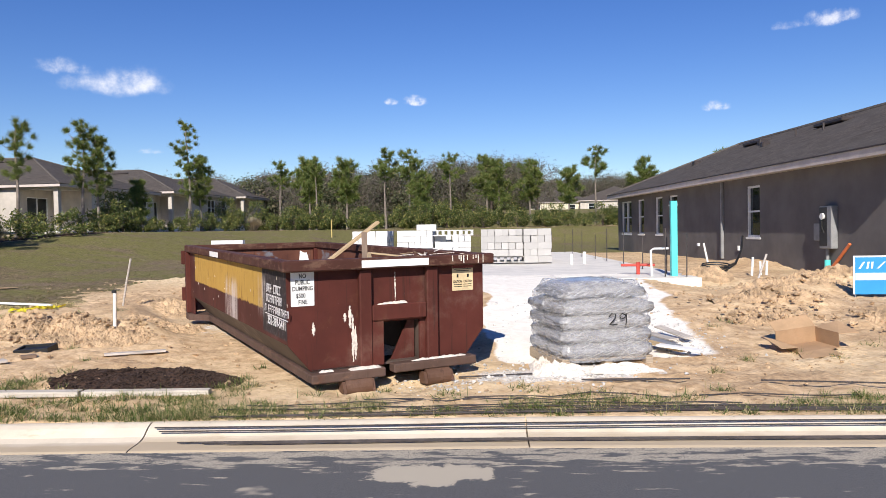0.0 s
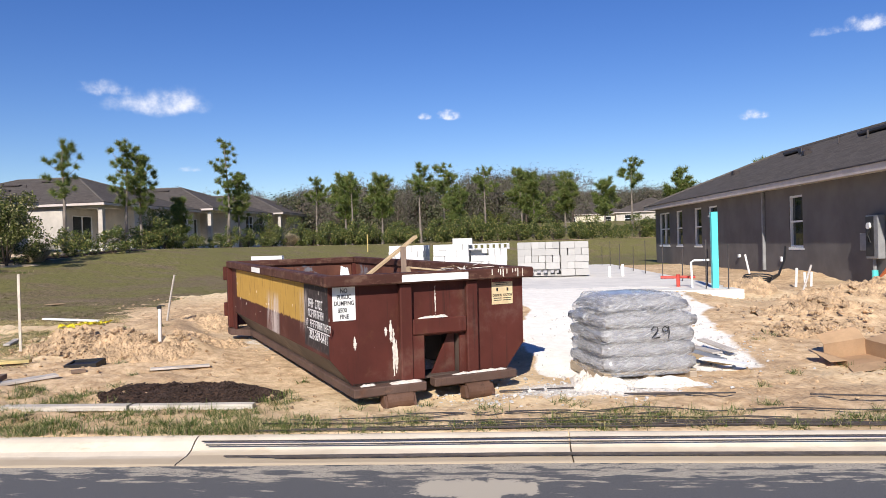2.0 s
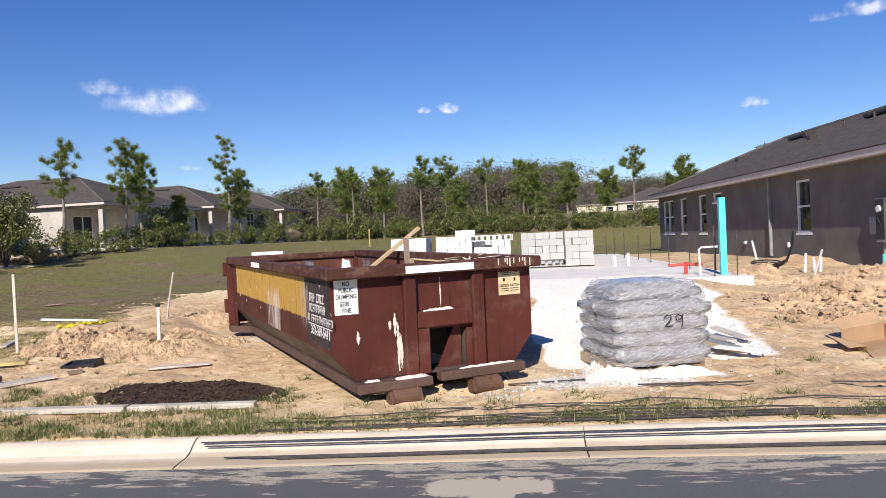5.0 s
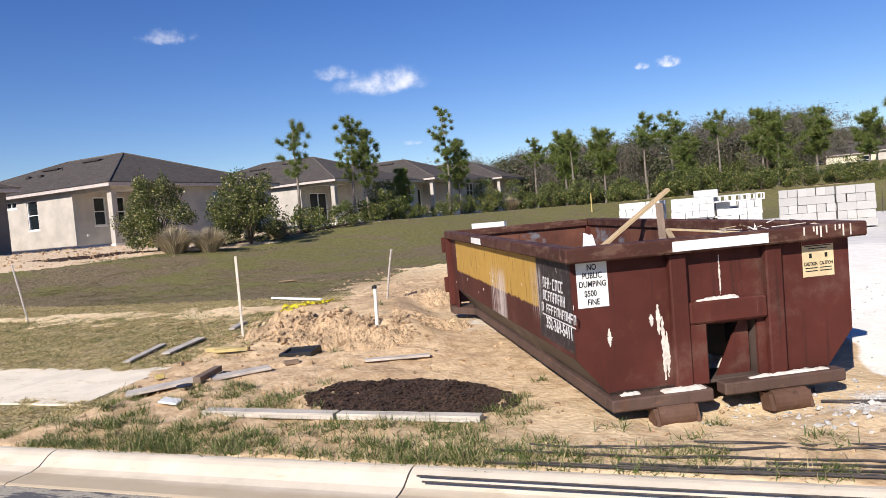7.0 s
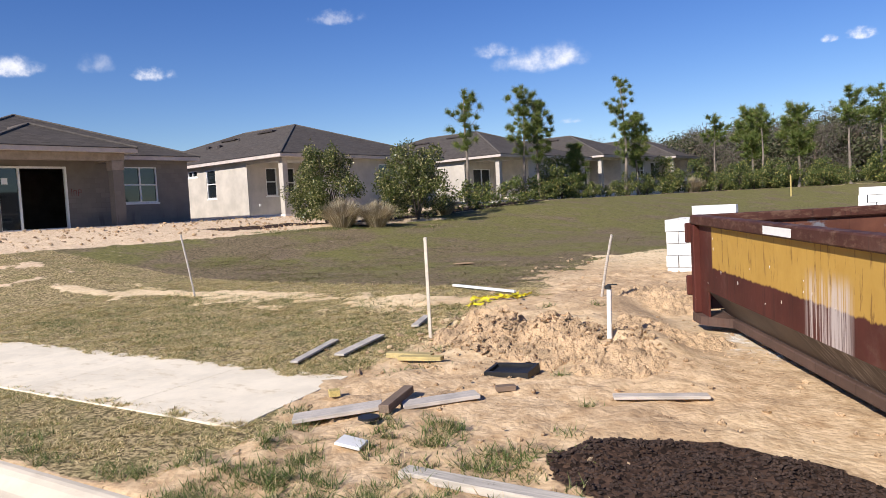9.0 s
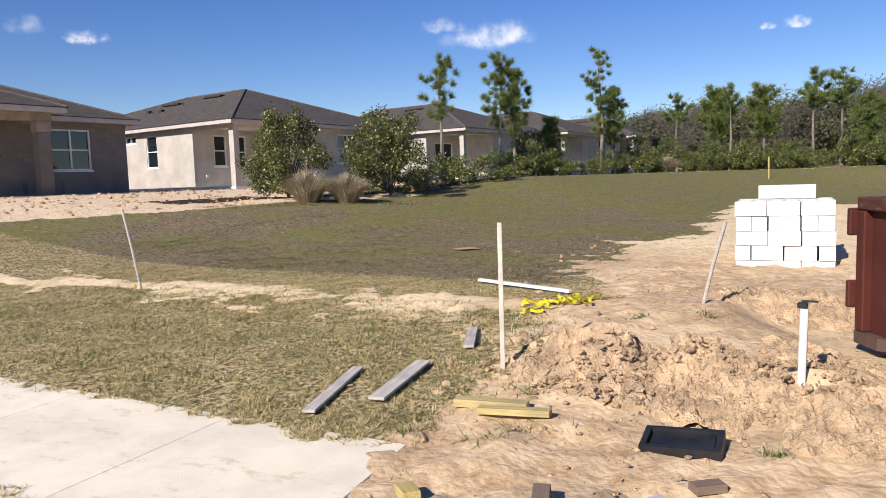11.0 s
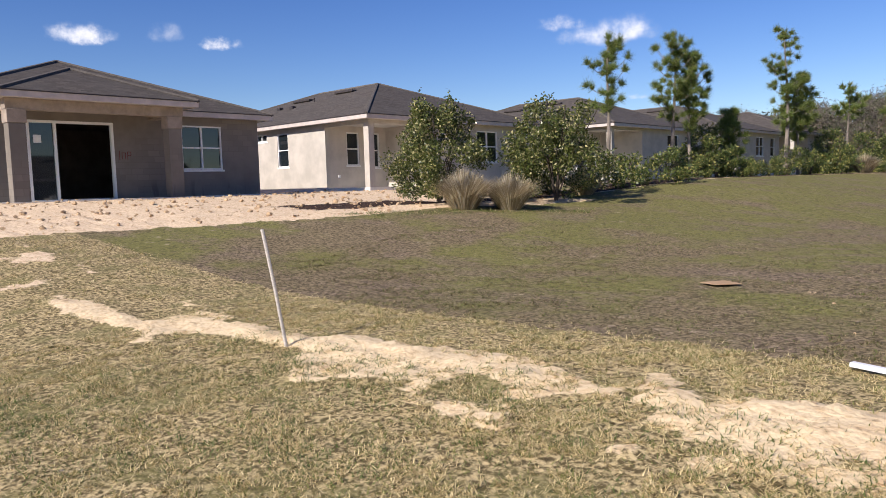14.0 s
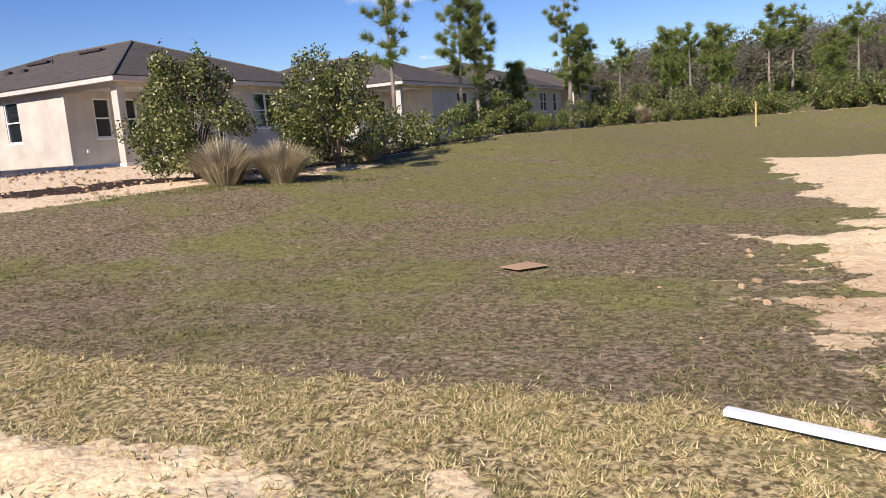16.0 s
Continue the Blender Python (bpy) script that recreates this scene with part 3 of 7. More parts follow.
def fbm(x, y, scale, octaves=4, seed=0):
    """Value noise on a lattice, -1 to 1."""
    rs = np.random.RandomState(seed + 11)
    tab = rs.rand(256, 256) * 2 - 1
    out, amp, tot = np.zeros(np.shape(x)), 1.0, 0.0
    for k in range(octaves):
        u, v = x * scale + 37.1 * k, y * scale + 17.7 * k
        i, j = np.floor(u).astype(int), np.floor(v).astype(int)
        f, g = u - i, v - j
        f, g = f * f * (3 - 2 * f), g * g * (3 - 2 * g)
        a, b = tab[i % 256, j % 256], tab[(i + 1) % 256, j % 256]
        c, d = tab[i % 256, (j + 1) % 256], tab[(i + 1) % 256, (j + 1) % 256]
        out += amp * ((a * (1 - f) + b * f) * (1 - g) + (c * (1 - f) + d * f) * g)
        tot += amp
        amp, scale = amp * 0.55, scale * 2.05
    return out / tot


def turf_dry(x, y):
    """1 on the dry turf between the walkway's strip and the green turf."""
    w = fbm(x, y, 0.9, 4, 3)
    right = 1 - sstep(-7.4, -6.4, x + 0.5 * w + 0.10 * (y - 9))
    pad = sstep(-0.3, 0.3, -22.15 + 0.40 * (y - 12.2) - x + 0.5 * fbm(x, y, 0.5, 4, 41)) * sstep(9.5, 10.5, y)
    m = right * sstep(0.02, 0.14, y - kerb_y(x)) * (1 - sstep(13.3, 14.0, y + 0.4 * w)) * (1 - pad)
    # bare ribbon of sand that runs across it
    mid = 11.55 - 0.055 * np.maximum(-11.5 - x, 0) * 2.2 + 0.22 * fbm(x, y * 0, 0.5, 3, 5)
    m = m - 1.15 * np.exp(-((y - mid - 0.15 * w) / (0.20 + 0.20 * w)) ** 2) * sstep(-19, -16, x) * (1 - 0.75 * sstep(-13, -11.5, x) * sstep(0.1, -0.15, fbm(x, y, 0.7, 3, 6)) * (1 - sstep(-9.6, -8.6, x)))
    m = m - 0.62 * sstep(0.02, 0.30, fbm(x, y, 0.8, 5, 8)) * sstep(9.2, 10.6, y) * (1 - sstep(11.8, 12.3, y))
    # the verge between walkway and kerb thins out towards the lot
    return np.clip(m, 0, 1)


def turf_dark(x, y):
    edge = 13.0 + 0.12 * fbm(x, y, 1.3, 3, 12) + 0.05 * np.minimum(x + 12, 0) * -0.3
    m = sstep(-0.22, 0.22, y - edge)
    bare = -8.0 + 0.5 * sstep(16.5, 19, y) - 1.2 * sstep(22, 31, y) + 0.6 * fbm(x, y, 0.6, 5, 21) + 0.6 * fbm(x, y, 1.9, 4, 22)
    lot = sstep(-0.6, 0.6, x - bare) * (1 - sstep(31.5, 33.5, y + 0.6 * fbm(x, y, 0.5, 3, 2)))
    m = m * (1 - lot)
    m = m - 0.75 * sstep(0.0, 0.30, fbm(x * 0.7, y * 1.5, 2.4, 5, 31)) * np.exp(-((x + 8.6) / 1.9) ** 2 - ((y - 17.0) / 2.3) ** 2)
    pad = sstep(-0.3, 0.3, -22.15 + 0.40 * (y - 12.2) - x + 0.5 * fbm(x, y, 0.5, 4, 41)) * (1 - sstep(24.5, 26, y)) * sstep(9.5, 10.5, y)
    pad = np.maximum(pad, sstep(1.6, 2.6, -hedge_side(x, y)) * sstep(20, 23, y) * (1 - sstep(33, 35, y)))
    return np.clip(m * (1 - pad), 0, 1)


def fill_white(x, y):
    w = 0.25 * fbm(x, y, 0.9, 4, 51)
    m = sstep(-0.15, 0.25, x - 0.1 + w) * (1 - sstep(2.3, 3.1, x + w - 0.10 * (y - 9))) * sstep(7.75, 8.3, y + w) * (1 - sstep(19, 20, y))
    m2 = sstep(-4.6, -3.8, x + w) * (1 - sstep(2.6, 3.6, x + w)) * sstep(11.5, 13.5, y + w) * (1 - sstep(30, 31, y))
    return np.clip(np.maximum(m, m2), 0, 1)


def surface(x, y):
    """Ground level with mounds, ruts and clods."""
    z = height(x, y)
    off = (y > kerb_y(x) + 0.02)
    bare = (1 - turf_dry(x, y)) * (1 - turf_dark(x, y)) * sstep(0, 0.5, y - kerb_y(x) - 0.05) * (1 - sstep(30, 34, y))
    clods = np.abs(fbm(x, y, 2.4, 5, 61)) * 0.10 + np.abs(fbm(x, y, 4.6, 4, 66)) * 0.11 + fbm(x, y, 0.6, 3, 62) * 0.05
    calm = 1 - 0.75 * fill_white(x, y)
    z = z + bare * calm * clods * 0.75 * np.where(x > -3, 0.8, 1.0)
    spoil = 0.6 * (lump(x, y, -6.3, 9.9, 0.85, 0.40, 0.19, 0.1) + lump(x, y, -5.7, 9.72, 0.5, 0.34, 0.17) + lump(x, y, -4.75, 9.85, 0.45, 0.40, 0.15)
             + lump(x, y, -6.9, 10.1, 0.4, 0.3, 0.12) - lump(x, y, -5.42, 9.1, 0.34, 0.28, 0.16))
    z = z + spoil * (1 + 0.9 * fbm(x, y, 3.2, 4, 63) + 0.8 * np.abs(fbm(x, y, 6.5, 4, 67)))
    z = z - lump(x, y, -0.75, 7.15, 1.35, 0.42, 0.10, 0.54)
    z = z + (lump(x, y, 4.6, 11.2, 0.9, 0.6, 0.25, 0.3) + lump(x, y, 6.2, 9.9, 1.0, 0.6, 0.30) + lump(x, y, 5.4, 12.8, 1.3, 0.6, 0.16)
             + lump(x, y, 7.0, 14.8, 1.2, 0.5, 0.22) + lump(x, y, 4.7, 15.4, 0.7, 0.6, 0.25) + lump(x, y, 7.3, 20, 1.4, 0.8, 0.2)) * (1 + 0.8 * fbm(x, y, 2.2, 4, 64))
    z = z + lump(x, y, -3.35, 7.15, 0.95, 0.55, 0.05)
    z = z + off * 0.012 * fbm(x, y, 1.1, 3, 65)
    # trodden bed on which the container stands
    c, s = math.cos(radians(30.73)), math.sin(radians(30.73))
    u, v = (x + 1.776) * c + (y - 6.574) * s, -(x + 1.776) * s + (y - 6.574) * c
    bed = sstep(-0.75, -0.1, u) * (1 - sstep(2.6, 3.2, u)) * sstep(-0.55, 0.0, v) * (1 - sstep(6.4, 7.2, v))
    under = 0.179 + 0.0157 * v + 0.003 * u - 0.085 + 0.02 * fbm(x, y, 3.0, 4, 68)
    z = z + bed * np.minimum(under - z, 0)
    return np.where(off, z, height(x, y))


def level(x, y):
    return float(surface(np.array([float(x)]), np.array([float(y)]))[0])


def spread(lo, hi, step, reach, grow):
    """Grid lines: even between lo and hi, ever wider out to reach."""
    mid = list(np.arange(lo, hi + step / 2, step))
    def out(start, sign):
        vals, s, p = [], step, start
        while abs(p) < reach:
            s *= grow
            p += sign * s
            vals.append(p)
        return vals
    return np.array(out(lo, -1)[::-1] + mid + out(mid[-1], 1))


def build_ground():
    xs = spread(-17.0, 8.0, 0.09, 1500, 1.035)
    ys = spread(5.45, 14.5, 0.085, 1500, 1.032)
    gx, gy = np.meshgrid(xs, ys)
    z = surface(gx, gy)
    me = bpy.data.meshes.new("ground")
    nx, ny = len(xs), len(ys)
    me.vertices.add(nx * ny)
    me.vertices.foreach_set("co", np.stack([gx, gy, z], -1).astype(np.float32).ravel())
    i = (np.arange(ny - 1)[:, None] * nx + np.arange(nx - 1)[None, :]).ravel()
    quads = np.stack([i, i + 1, i + nx + 1, i + nx], -1).astype(np.int32)
    me.loops.add(quads.size)
    me.loops.foreach_set("vertex_index", quads.ravel())
    me.polygons.add(len(quads))
    me.polygons.foreach_set("loop_start", np.arange(0, quads.size, 4, dtype=np.int32))
    me.polygons.foreach_set("loop_total", np.full(len(quads), 4, np.int32))
    me.polygons.foreach_set("use_smooth", np.ones(len(quads), bool))
    me.update(calc_edges=True)
    x, y = gx.ravel(), gy.ravel()
    dry, dark, white = turf_dry(x, y), turf_dark(x, y), fill_white(x, y)
    w = 0.12 * fbm(x, y, 1.6, 4, 71)
    mulch = sstep(-0.1, 0.1, 1 - np.hypot((x + 3.35) / 0.98, (y - 7.15) / 0.58) + w * 0.6)
    bed = sstep(-0.3, 0.3, 1.0 - np.abs(hedge_side(x, y) + 0.2) + w) * sstep(17.5, 19, y)
    dark = dark * (1 - bed)
    pale = np.clip(0.10 + 1.0 * fbm(x, y, 0.5, 4, 72), 0, 1)
    pale = np.maximum(pale, 0.9 * sstep(7.2, 9.0, -x) * sstep(9.0, 10.0, y) * (1 - sstep(13, 14, y)))
    pale = np.maximum(pale, sstep(15, 18, -x) * 0.9)
    pale = np.maximum(pale, 0.85 * sstep(14.5, 18, y) * sstep(-10, -8, x) * (1 - sstep(-4, -2, x)))
    grav = 0.75 * sstep(0.2, 0.8, np.exp(-((x - 0.8) / 1.2) ** 2 - ((y - 7.4) / 0.5) ** 2) + 0.4 * np.exp(-((x - 2.6) / 0.5) ** 2 - ((y - 9.2) / 0.9) ** 2) + w)
    grav = np.maximum(grav, 0.55 * np.exp(-((x + 3.6) / 1.2) ** 2 - ((y - 10.8) / 0.9) ** 2))
    for name, cols in (("cover", (dry, dark, white)), ("cover_b", (np.maximum(mulch, bed * 0.75), pale, grav))):
        a = me.color_attributes.new(name, "FLOAT_COLOR", "POINT")
        a.data.foreach_set("color", np.stack([*cols, np.ones_like(x)], -1).astype(np.float32).ravel())
    tagged(link("ground", me, GROUND), "sandy building lot with dry turf and green lawn", "ground", kind="structure")


build_ground()
road_bm = bmesh.new()
RX = [-900, -60] + list(np.arange(-40, 41, 2.0)) + [60, 900]
rows_ = []
for ry, rz in ((-6.0, 0.02), (-3, 0.03), (0, 0.02), (3, 0.01)):
    rows_.append([road_bm.verts.new((q, ry, rz)) for q in RX])
rows_.append([road_bm.verts.new((q, float(kerb_y(q)) - 0.43, -0.004)) for q in RX])
for one, two in zip(rows_, rows_[1:]):
    for k in range(len(RX) - 1):
        road_bm.faces.new((one[k], one[k + 1], two[k + 1], two[k]))
tagged(part("road", road_bm, ASPHALT, smooth=True), "grey asphalt street with tracked sand stains", "road", kind="structure")

# kerb of cast lengths with open joints
KERB_SHAPE = ((-0.45, -0.12), (-0.45, 0.0), (-0.43, 0.008), (-0.24, 0.016), (-0.17, 0.035), (-0.09, 0.088), (-0.05, 0.104), (-0.02, 0.110), (0.02, 0.108), (0.03, 0.095), (0.03, -0.12))
kerb = tagged(new("kerb"), "pale concrete kerb and gutter along the street", "kerb", kind="structure")
kerb_mesh = {}

for k in range(-14, 14):
    x0, x1 = -2.62 + 3.0 * k, -2.62 + 3.0 * (k + 1) - 0.012
    slope = float(kerb_y(x1) - kerb_y(x0)) / (x1 - x0)
    key = round(slope, 3)
    if key not in kerb_mesh:
        bm = prism(KERB_SHAPE, 0, 0.0, x1 - x0)
        for v in bm.verts:
            v.co.y += slope * v.co.x
        ob = part("kerb_length", bm, KERB, kerb)
        kerb_mesh[key] = ob.data
    else:
        ob = link("kerb_length", kerb_mesh[key], None, kerb)
    ob.location = (x0, float(kerb_y(x0)), 0)

# walkway that ends in a broken edge
walkway = tagged(new("pavement"), "pale concrete footpath slabs ending at the bare lot", "pavement", kind="structure")
for k in range(14):
    x1, x0 = -6.74 - 1.52 * k, -6.74 - 1.52 * (k + 1) + 0.005
    bm = box(x0, x1, 0, 1.42, -0.09, 0.0, 0.003)
    for v in bm.verts:
        v.co.y += 6.76 + 0.035 * (v.co.x + 6.74)
        if k == 0 and v.co.x > -7 and v.co.y > 7.4:
            v.co.x -= 0.16
        v.co.z += 0.118 + 0.055 * (v.co.y - 6.76) / 1.42 + 0.02 * sstep(8, 20, -v.co.x)
    part("paving_slab", bm, WALKWAY, walkway)


def walk_top(x, y):
    """Level of the footpath's surface, and whether a point lies over it."""
    y0 = 6.76 + 0.035 * (x + 6.74)
    over = (y > y0) & (y < y0 + 1.42) & (x < -6.74)
    return over, 0.12 + 0.055 * (y - 6.76) / 1.42 + 0.02 * sstep(8, 20, -x)


# ---------------- houses ----------------
def window_unit(parent, m, w, h, cross=True, split=1):
    """A white sash window in the plane y = 0 of m, facing -y, with its sill at z = 0."""
    t = 0.055
    holes = []
    for k in range(split):
        a, b = -w / 2 + w * k / split + (t if k == 0 else 0.03), -w / 2 + w * (k + 1) / split - (t if k == split - 1 else 0.03)
        holes += [(a, b, t, h / 2 - 0.025), (a, b, h / 2 + 0.025, h - t)] if cross else [(a, b, t, h - t)]
    fr = wall_with_holes(-w / 2, w / 2, h, holes, 0.10)
    bmesh.ops.translate(fr, vec=(0, -0.05, 0), verts=fr.verts[:])
    win = part("window", fr, TRIM, parent, "white framed window")
    win.matrix_local = m
    for k in range(split):
        a, b = -w / 2 + w * k / split + 0.03, -w / 2 + w * (k + 1) / split - 0.03
        part("pane", box(a, b, 0.012, 0.020, t * 0.6, h - t * 0.6), GLASS, win)
    part("window_sill", box(-w / 2 - 0.06, w / 2 + 0.06, -0.09, 0.04, -0.07, -0.002, 0.008), TRIM, win)
    return win


def wall_with_holes(x0, x1, z1, holes, thick=0.2, z0=0.0):
    """A wall along x at y from 0 to thick, with rectangular openings (a, b, lo, hi)."""
    bm = bmesh.new()
    cuts = sorted({x0, x1, *[q for h in holes for q in h[:2]]})
    for a, b in zip(cuts, cuts[1:]):
        mine = [h for h in holes if h[0] <= a + 1e-6 and h[1] >= b - 1e-6]
        lo = z0
        for h in sorted(mine, key=lambda h: h[2]):
            if h[2] > lo:
                box(a, b, 0, thick, lo, h[2], 0, bm)
            lo = h[3]
        box(a, b, 0, thick, lo, z1, 0, bm)
    bmesh.ops.remove_doubles(bm, verts=bm.verts[:], dist=1e-5)
    return bm


def hip_roof(parent, x0, x1, y0, y1, z, slope, over=0.42, name="roof"):
    """Hip roof over a rectangle; ridge along the longer side. UVs run with the courses."""
    x0, x1, y0, y1 = x0 - over, x1 + over, y0 - over, y1 + over
    hx, hy = (x1 - x0) / 2, (y1 - y0) / 2
    k = min(hx, hy)
    top = z + k * slope
    if hx >= hy:
        a, b = (x0 + k, (y0 + y1) / 2, top), (x1 - k, (y0 + y1) / 2, top)
    else:
        a, b = ((x0 + x1) / 2, y0 + k, top), ((x0 + x1) / 2, y1 - k, top)
    c = [(x0, y0, z), (x1, y0, z), (x1, y1, z), (x0, y1, z)]
    faces = ([c[0], c[1], b, a], [c[1], c[2], b], [c[2], c[3], a, b], [c[3], c[0], a]) if hx >= hy else ([c[0], c[1], a], [c[1], c[2], b, a], [c[2], c[3], b], [c[3], c[0], a, b])
    bm = bmesh.new()
    uv = bm.loops.layers.uv.new("UVMap")
    for f in faces:
        up = [Vector(p) for p in f]
        face = bm.faces.new([bm.verts.new(p + Vector((0, 0, 0.05))) for p in up])
        u = (up[1] - up[0]).normalized()
        n = u.cross(up[2] - up[0]).normalized()
        w = n.cross(u)
        for lp, p in zip(face.loops, up):
            lp[uv].uv = ((p - up[0]).dot(u), (p - up[0]).dot(w))
    roof = part(name, bm, SHINGLE, parent, "dark brown asphalt shingle hip roof")
    # ridge and hip caps
    caps = bmesh.new()
    for p, q in ((c[0], a), (c[3], a), (c[1], b), (c[2], b), (a, b)) if hx >= hy else ((c[0], a), (c[1], a), (c[2], b), (c[3], b), (a, b)):
        rod([Vector(p) + Vector((0, 0, 0.045)), Vector(q) + Vector((0, 0, 0.045))], 0.07, 0.07, 5, caps)
    cap = part("ridge_cap", caps, CAP, roof)
    # fascia, drip edge and soffit
    fa, dr = bmesh.new(), bmesh.new()
    for (p, q), (p2, q2) in (((x0, x1), (y0, y0)), ((x0, x1), (y1, y1))):
        s = 1 if p2 == y0 else -1
        ya, yb = sorted((p2, p2 + s * 0.03))
        box(p, q, ya, yb, z - 0.15, z + 0.02, 0, fa)
        ya, yb = sorted((p2 - s * 0.03, p2 + s * 0.02))
        box(p - 0.03, q + 0.03, ya, yb, z + 0.022, z + 0.052, 0, dr)
    for p, s in ((x0, 1), (x1, -1)):
        xa, xb = sorted((p, p + s * 0.03))
        box(xa, xb, y0 + 0.032, y1 - 0.032, z - 0.15, z + 0.02, 0, fa)
        xa, xb = sorted((p - s * 0.03, p + s * 0.02))
        box(xa, xb, y0 + 0.022, y1 - 0.022, z + 0.022, z + 0.052, 0, dr)
    part("fascia", fa, FASCIA, roof)
    part("drip_edge", dr, DRIP, roof)
    part("soffit", box(x0 + 0.032, x1 - 0.032, y0 + 0.032, y1 - 0.032, z - 0.13, z - 0.11), SOFFIT, roof)
    return roof


def vents(roof, spots, slope_at):
    for kind, x, y, z in spots:
        if kind == "ridge":
            bm = box(x - 0.75, x + 0.75, y - 0.22, y + 0.22, z, z + 0.12, 0.03)
            part("off_ridge_vent", bm, DRIP, roof, "black off-ridge roof vent")
        elif kind == "goose":
            bm = box(x - 0.14, x + 0.14, y - 0.14, y + 0.14, z - 0.05, z + 0.16, 0.04)
            part("gooseneck_vent", bm, DRIP, roof)
        else:
            part("pipe_vent", rod([(x, y, z - 0.1), (x, y, z + 0.24)], 0.035, 0.035, 8), DRIP, roof)


CAP = plain("ridge_cap_shingle", (0.105, 0.09, 0.079), 0.92, 6, 0.25)
EAST = Matrix.Rotation(radians(90), 4, "Z")    # turns a unit that faces -y to face +x
WEST = Matrix.Rotation(radians(-90), 4, "Z")


def row_house(m, label, wall_mat, width=12.0, depth=17.0, h=3.0, slope=0.37, slider=False):
    """A house seen from its rear corner. Local: the rear corner of the eaves' wall line at the origin, rear face towards +x,
    side face towards -y; a covered porch is cut out of that corner."""
    hs = thing("house", m, label, "house", "row of houses behind the hedge")
    pd, pw = 2.9, 3.6
    part("slab_edge", box(-depth - 0.02, 0.03, -0.03, width + 0.02, -1.0, 0.03), SLAB, hs)
    # side wall, towards -y, with one narrow window and a small high one
    side = wall_with_holes(-depth, -pd, h, [(-6.6, -5.72, 1.08, 2.66), (-8.4, -7.45, 2.36, 2.72)], 0.2, 0.031)
    part("wall", side, wall_mat, hs)
    window_unit(hs, Matrix.Translation((-6.16, 0.08, 1.08)), 0.88, 1.58)
    window_unit(hs, Matrix.Translation((-7.925, 0.08, 2.36)), 0.95, 0.36, False, 2)
    # porch: back wall, side wall, corner post and beam
    porch = [(1.0, 3.1, 0.05, 2.3)] if slider else [(1.2, 1.95, 1.05, 2.55), (2.65, 3.2, 0.95, 2.55)]
    bm = wall_with_holes(0.2, pw, h, porch, 0.2, 0.031)
    ob = part("wall", bm, wall_mat, hs)
    ob.matrix_local = Matrix.Translation((-pd, 0, 0)) @ EAST
    for a, b, lo, hi in porch:
        window_unit(hs, Matrix.Translation((-pd - 0.08, (a + b) / 2, lo)) @ EAST, b - a, hi - lo, not slider, 2 if slider else 1)
    part("wall", box(-pd, -0.2, pw, pw + 0.2, 0.031, h), wall_mat, hs)
    part("porch_post", box(-0.34, -0.02, 0.02, 0.34, 0.031, 2.7, 0.012), wall_mat, hs)
    part("porch_beam", box(-pd, -0.02, 0.02, 0.28, 2.702, h), wall_mat, hs)
    part("porch_beam", box(-0.28, -0.021, 0.282, pw, 2.702, h), wall_mat, hs)
    part("porch_ceiling", box(-pd, -0.3, 0.3, pw, 2.82, 2.84), SOFFIT, hs)
    part("outlet_box", box(-pd + 0.201, -pd + 0.24, 0.5, 0.6, 0.5, 0.62), TRIM, hs)
    # rear wall beyond the porch
    bm = wall_with_holes(pw, width, h, [(6.9, 8.5, 1.1, 2.6), (10.0, 11.0, 1.1, 2.6)], 0.2, 0.031)
    ob = part("wall", bm, wall_mat, hs)
    ob.matrix_local = Matrix.Translation((0, 0, 0)) @ EAST
    window_unit(hs, Matrix.Translation((-0.08, 7.7, 1.1)) @ EAST, 1.6, 1.5, True, 2)
    window_unit(hs, Matrix.Translation((-0.08, 10.5, 1.1)) @ EAST, 1.0, 1.5, True)
    part("wall", box(-depth, -0.2, width - 0.2, width, 0.031, h), wall_mat, hs)
    part("wall", box(-depth, -depth + 0.2, 0.2, width - 0.2, 0.031, h), wall_mat, hs)
    # solid near-black box in place of the unlit rooms' shade
    part("room_shade_box", box(-depth + 0.5, -pd - 0.6, 0.5, width - 0.5, 0.04, 2.5), ROOM_SHADE, hs)
    roof = hip_roof(hs, -depth, 0, 0, width, h, slope)
    zz = lambda y: h + (y + 0.42) * slope + 0.02
    vents(roof, [("ridge", -7.4, 5.0, zz(5.0)), ("ridge", -10.2, 4.3, zz(4.3)), ("goose", -9.3, 2.9, zz(2.9)), ("goose", -10.6, 3.0, zz(3.0)), ("pipe", -8.6, 3.8, zz(3.8)), ("goose", -11.8, 1.6, zz(1.6))], slope)
    return hs


ROW = "stucco house with dark hip roof and corner porch behind hedge"
row_house(pose(-29.35, 28.55, 1.74, 0, 0, -4), "pale stucco house with dark hip roof and corner porch", STUCCO_PALE)
row_house(pose(-26.6, 45.2, 1.95, 0, 0, -4), ROW, STUCCO_PALE, slider=True)
row_house(pose(-25.3, 59.5, 2.2, 0, 0, -4), ROW, STUCCO_PALE, slider=True)
row_house(pose(-23.9, 74.0, 2.4, 0, 0, -4), ROW, STUCCO_PALE, slider=True)


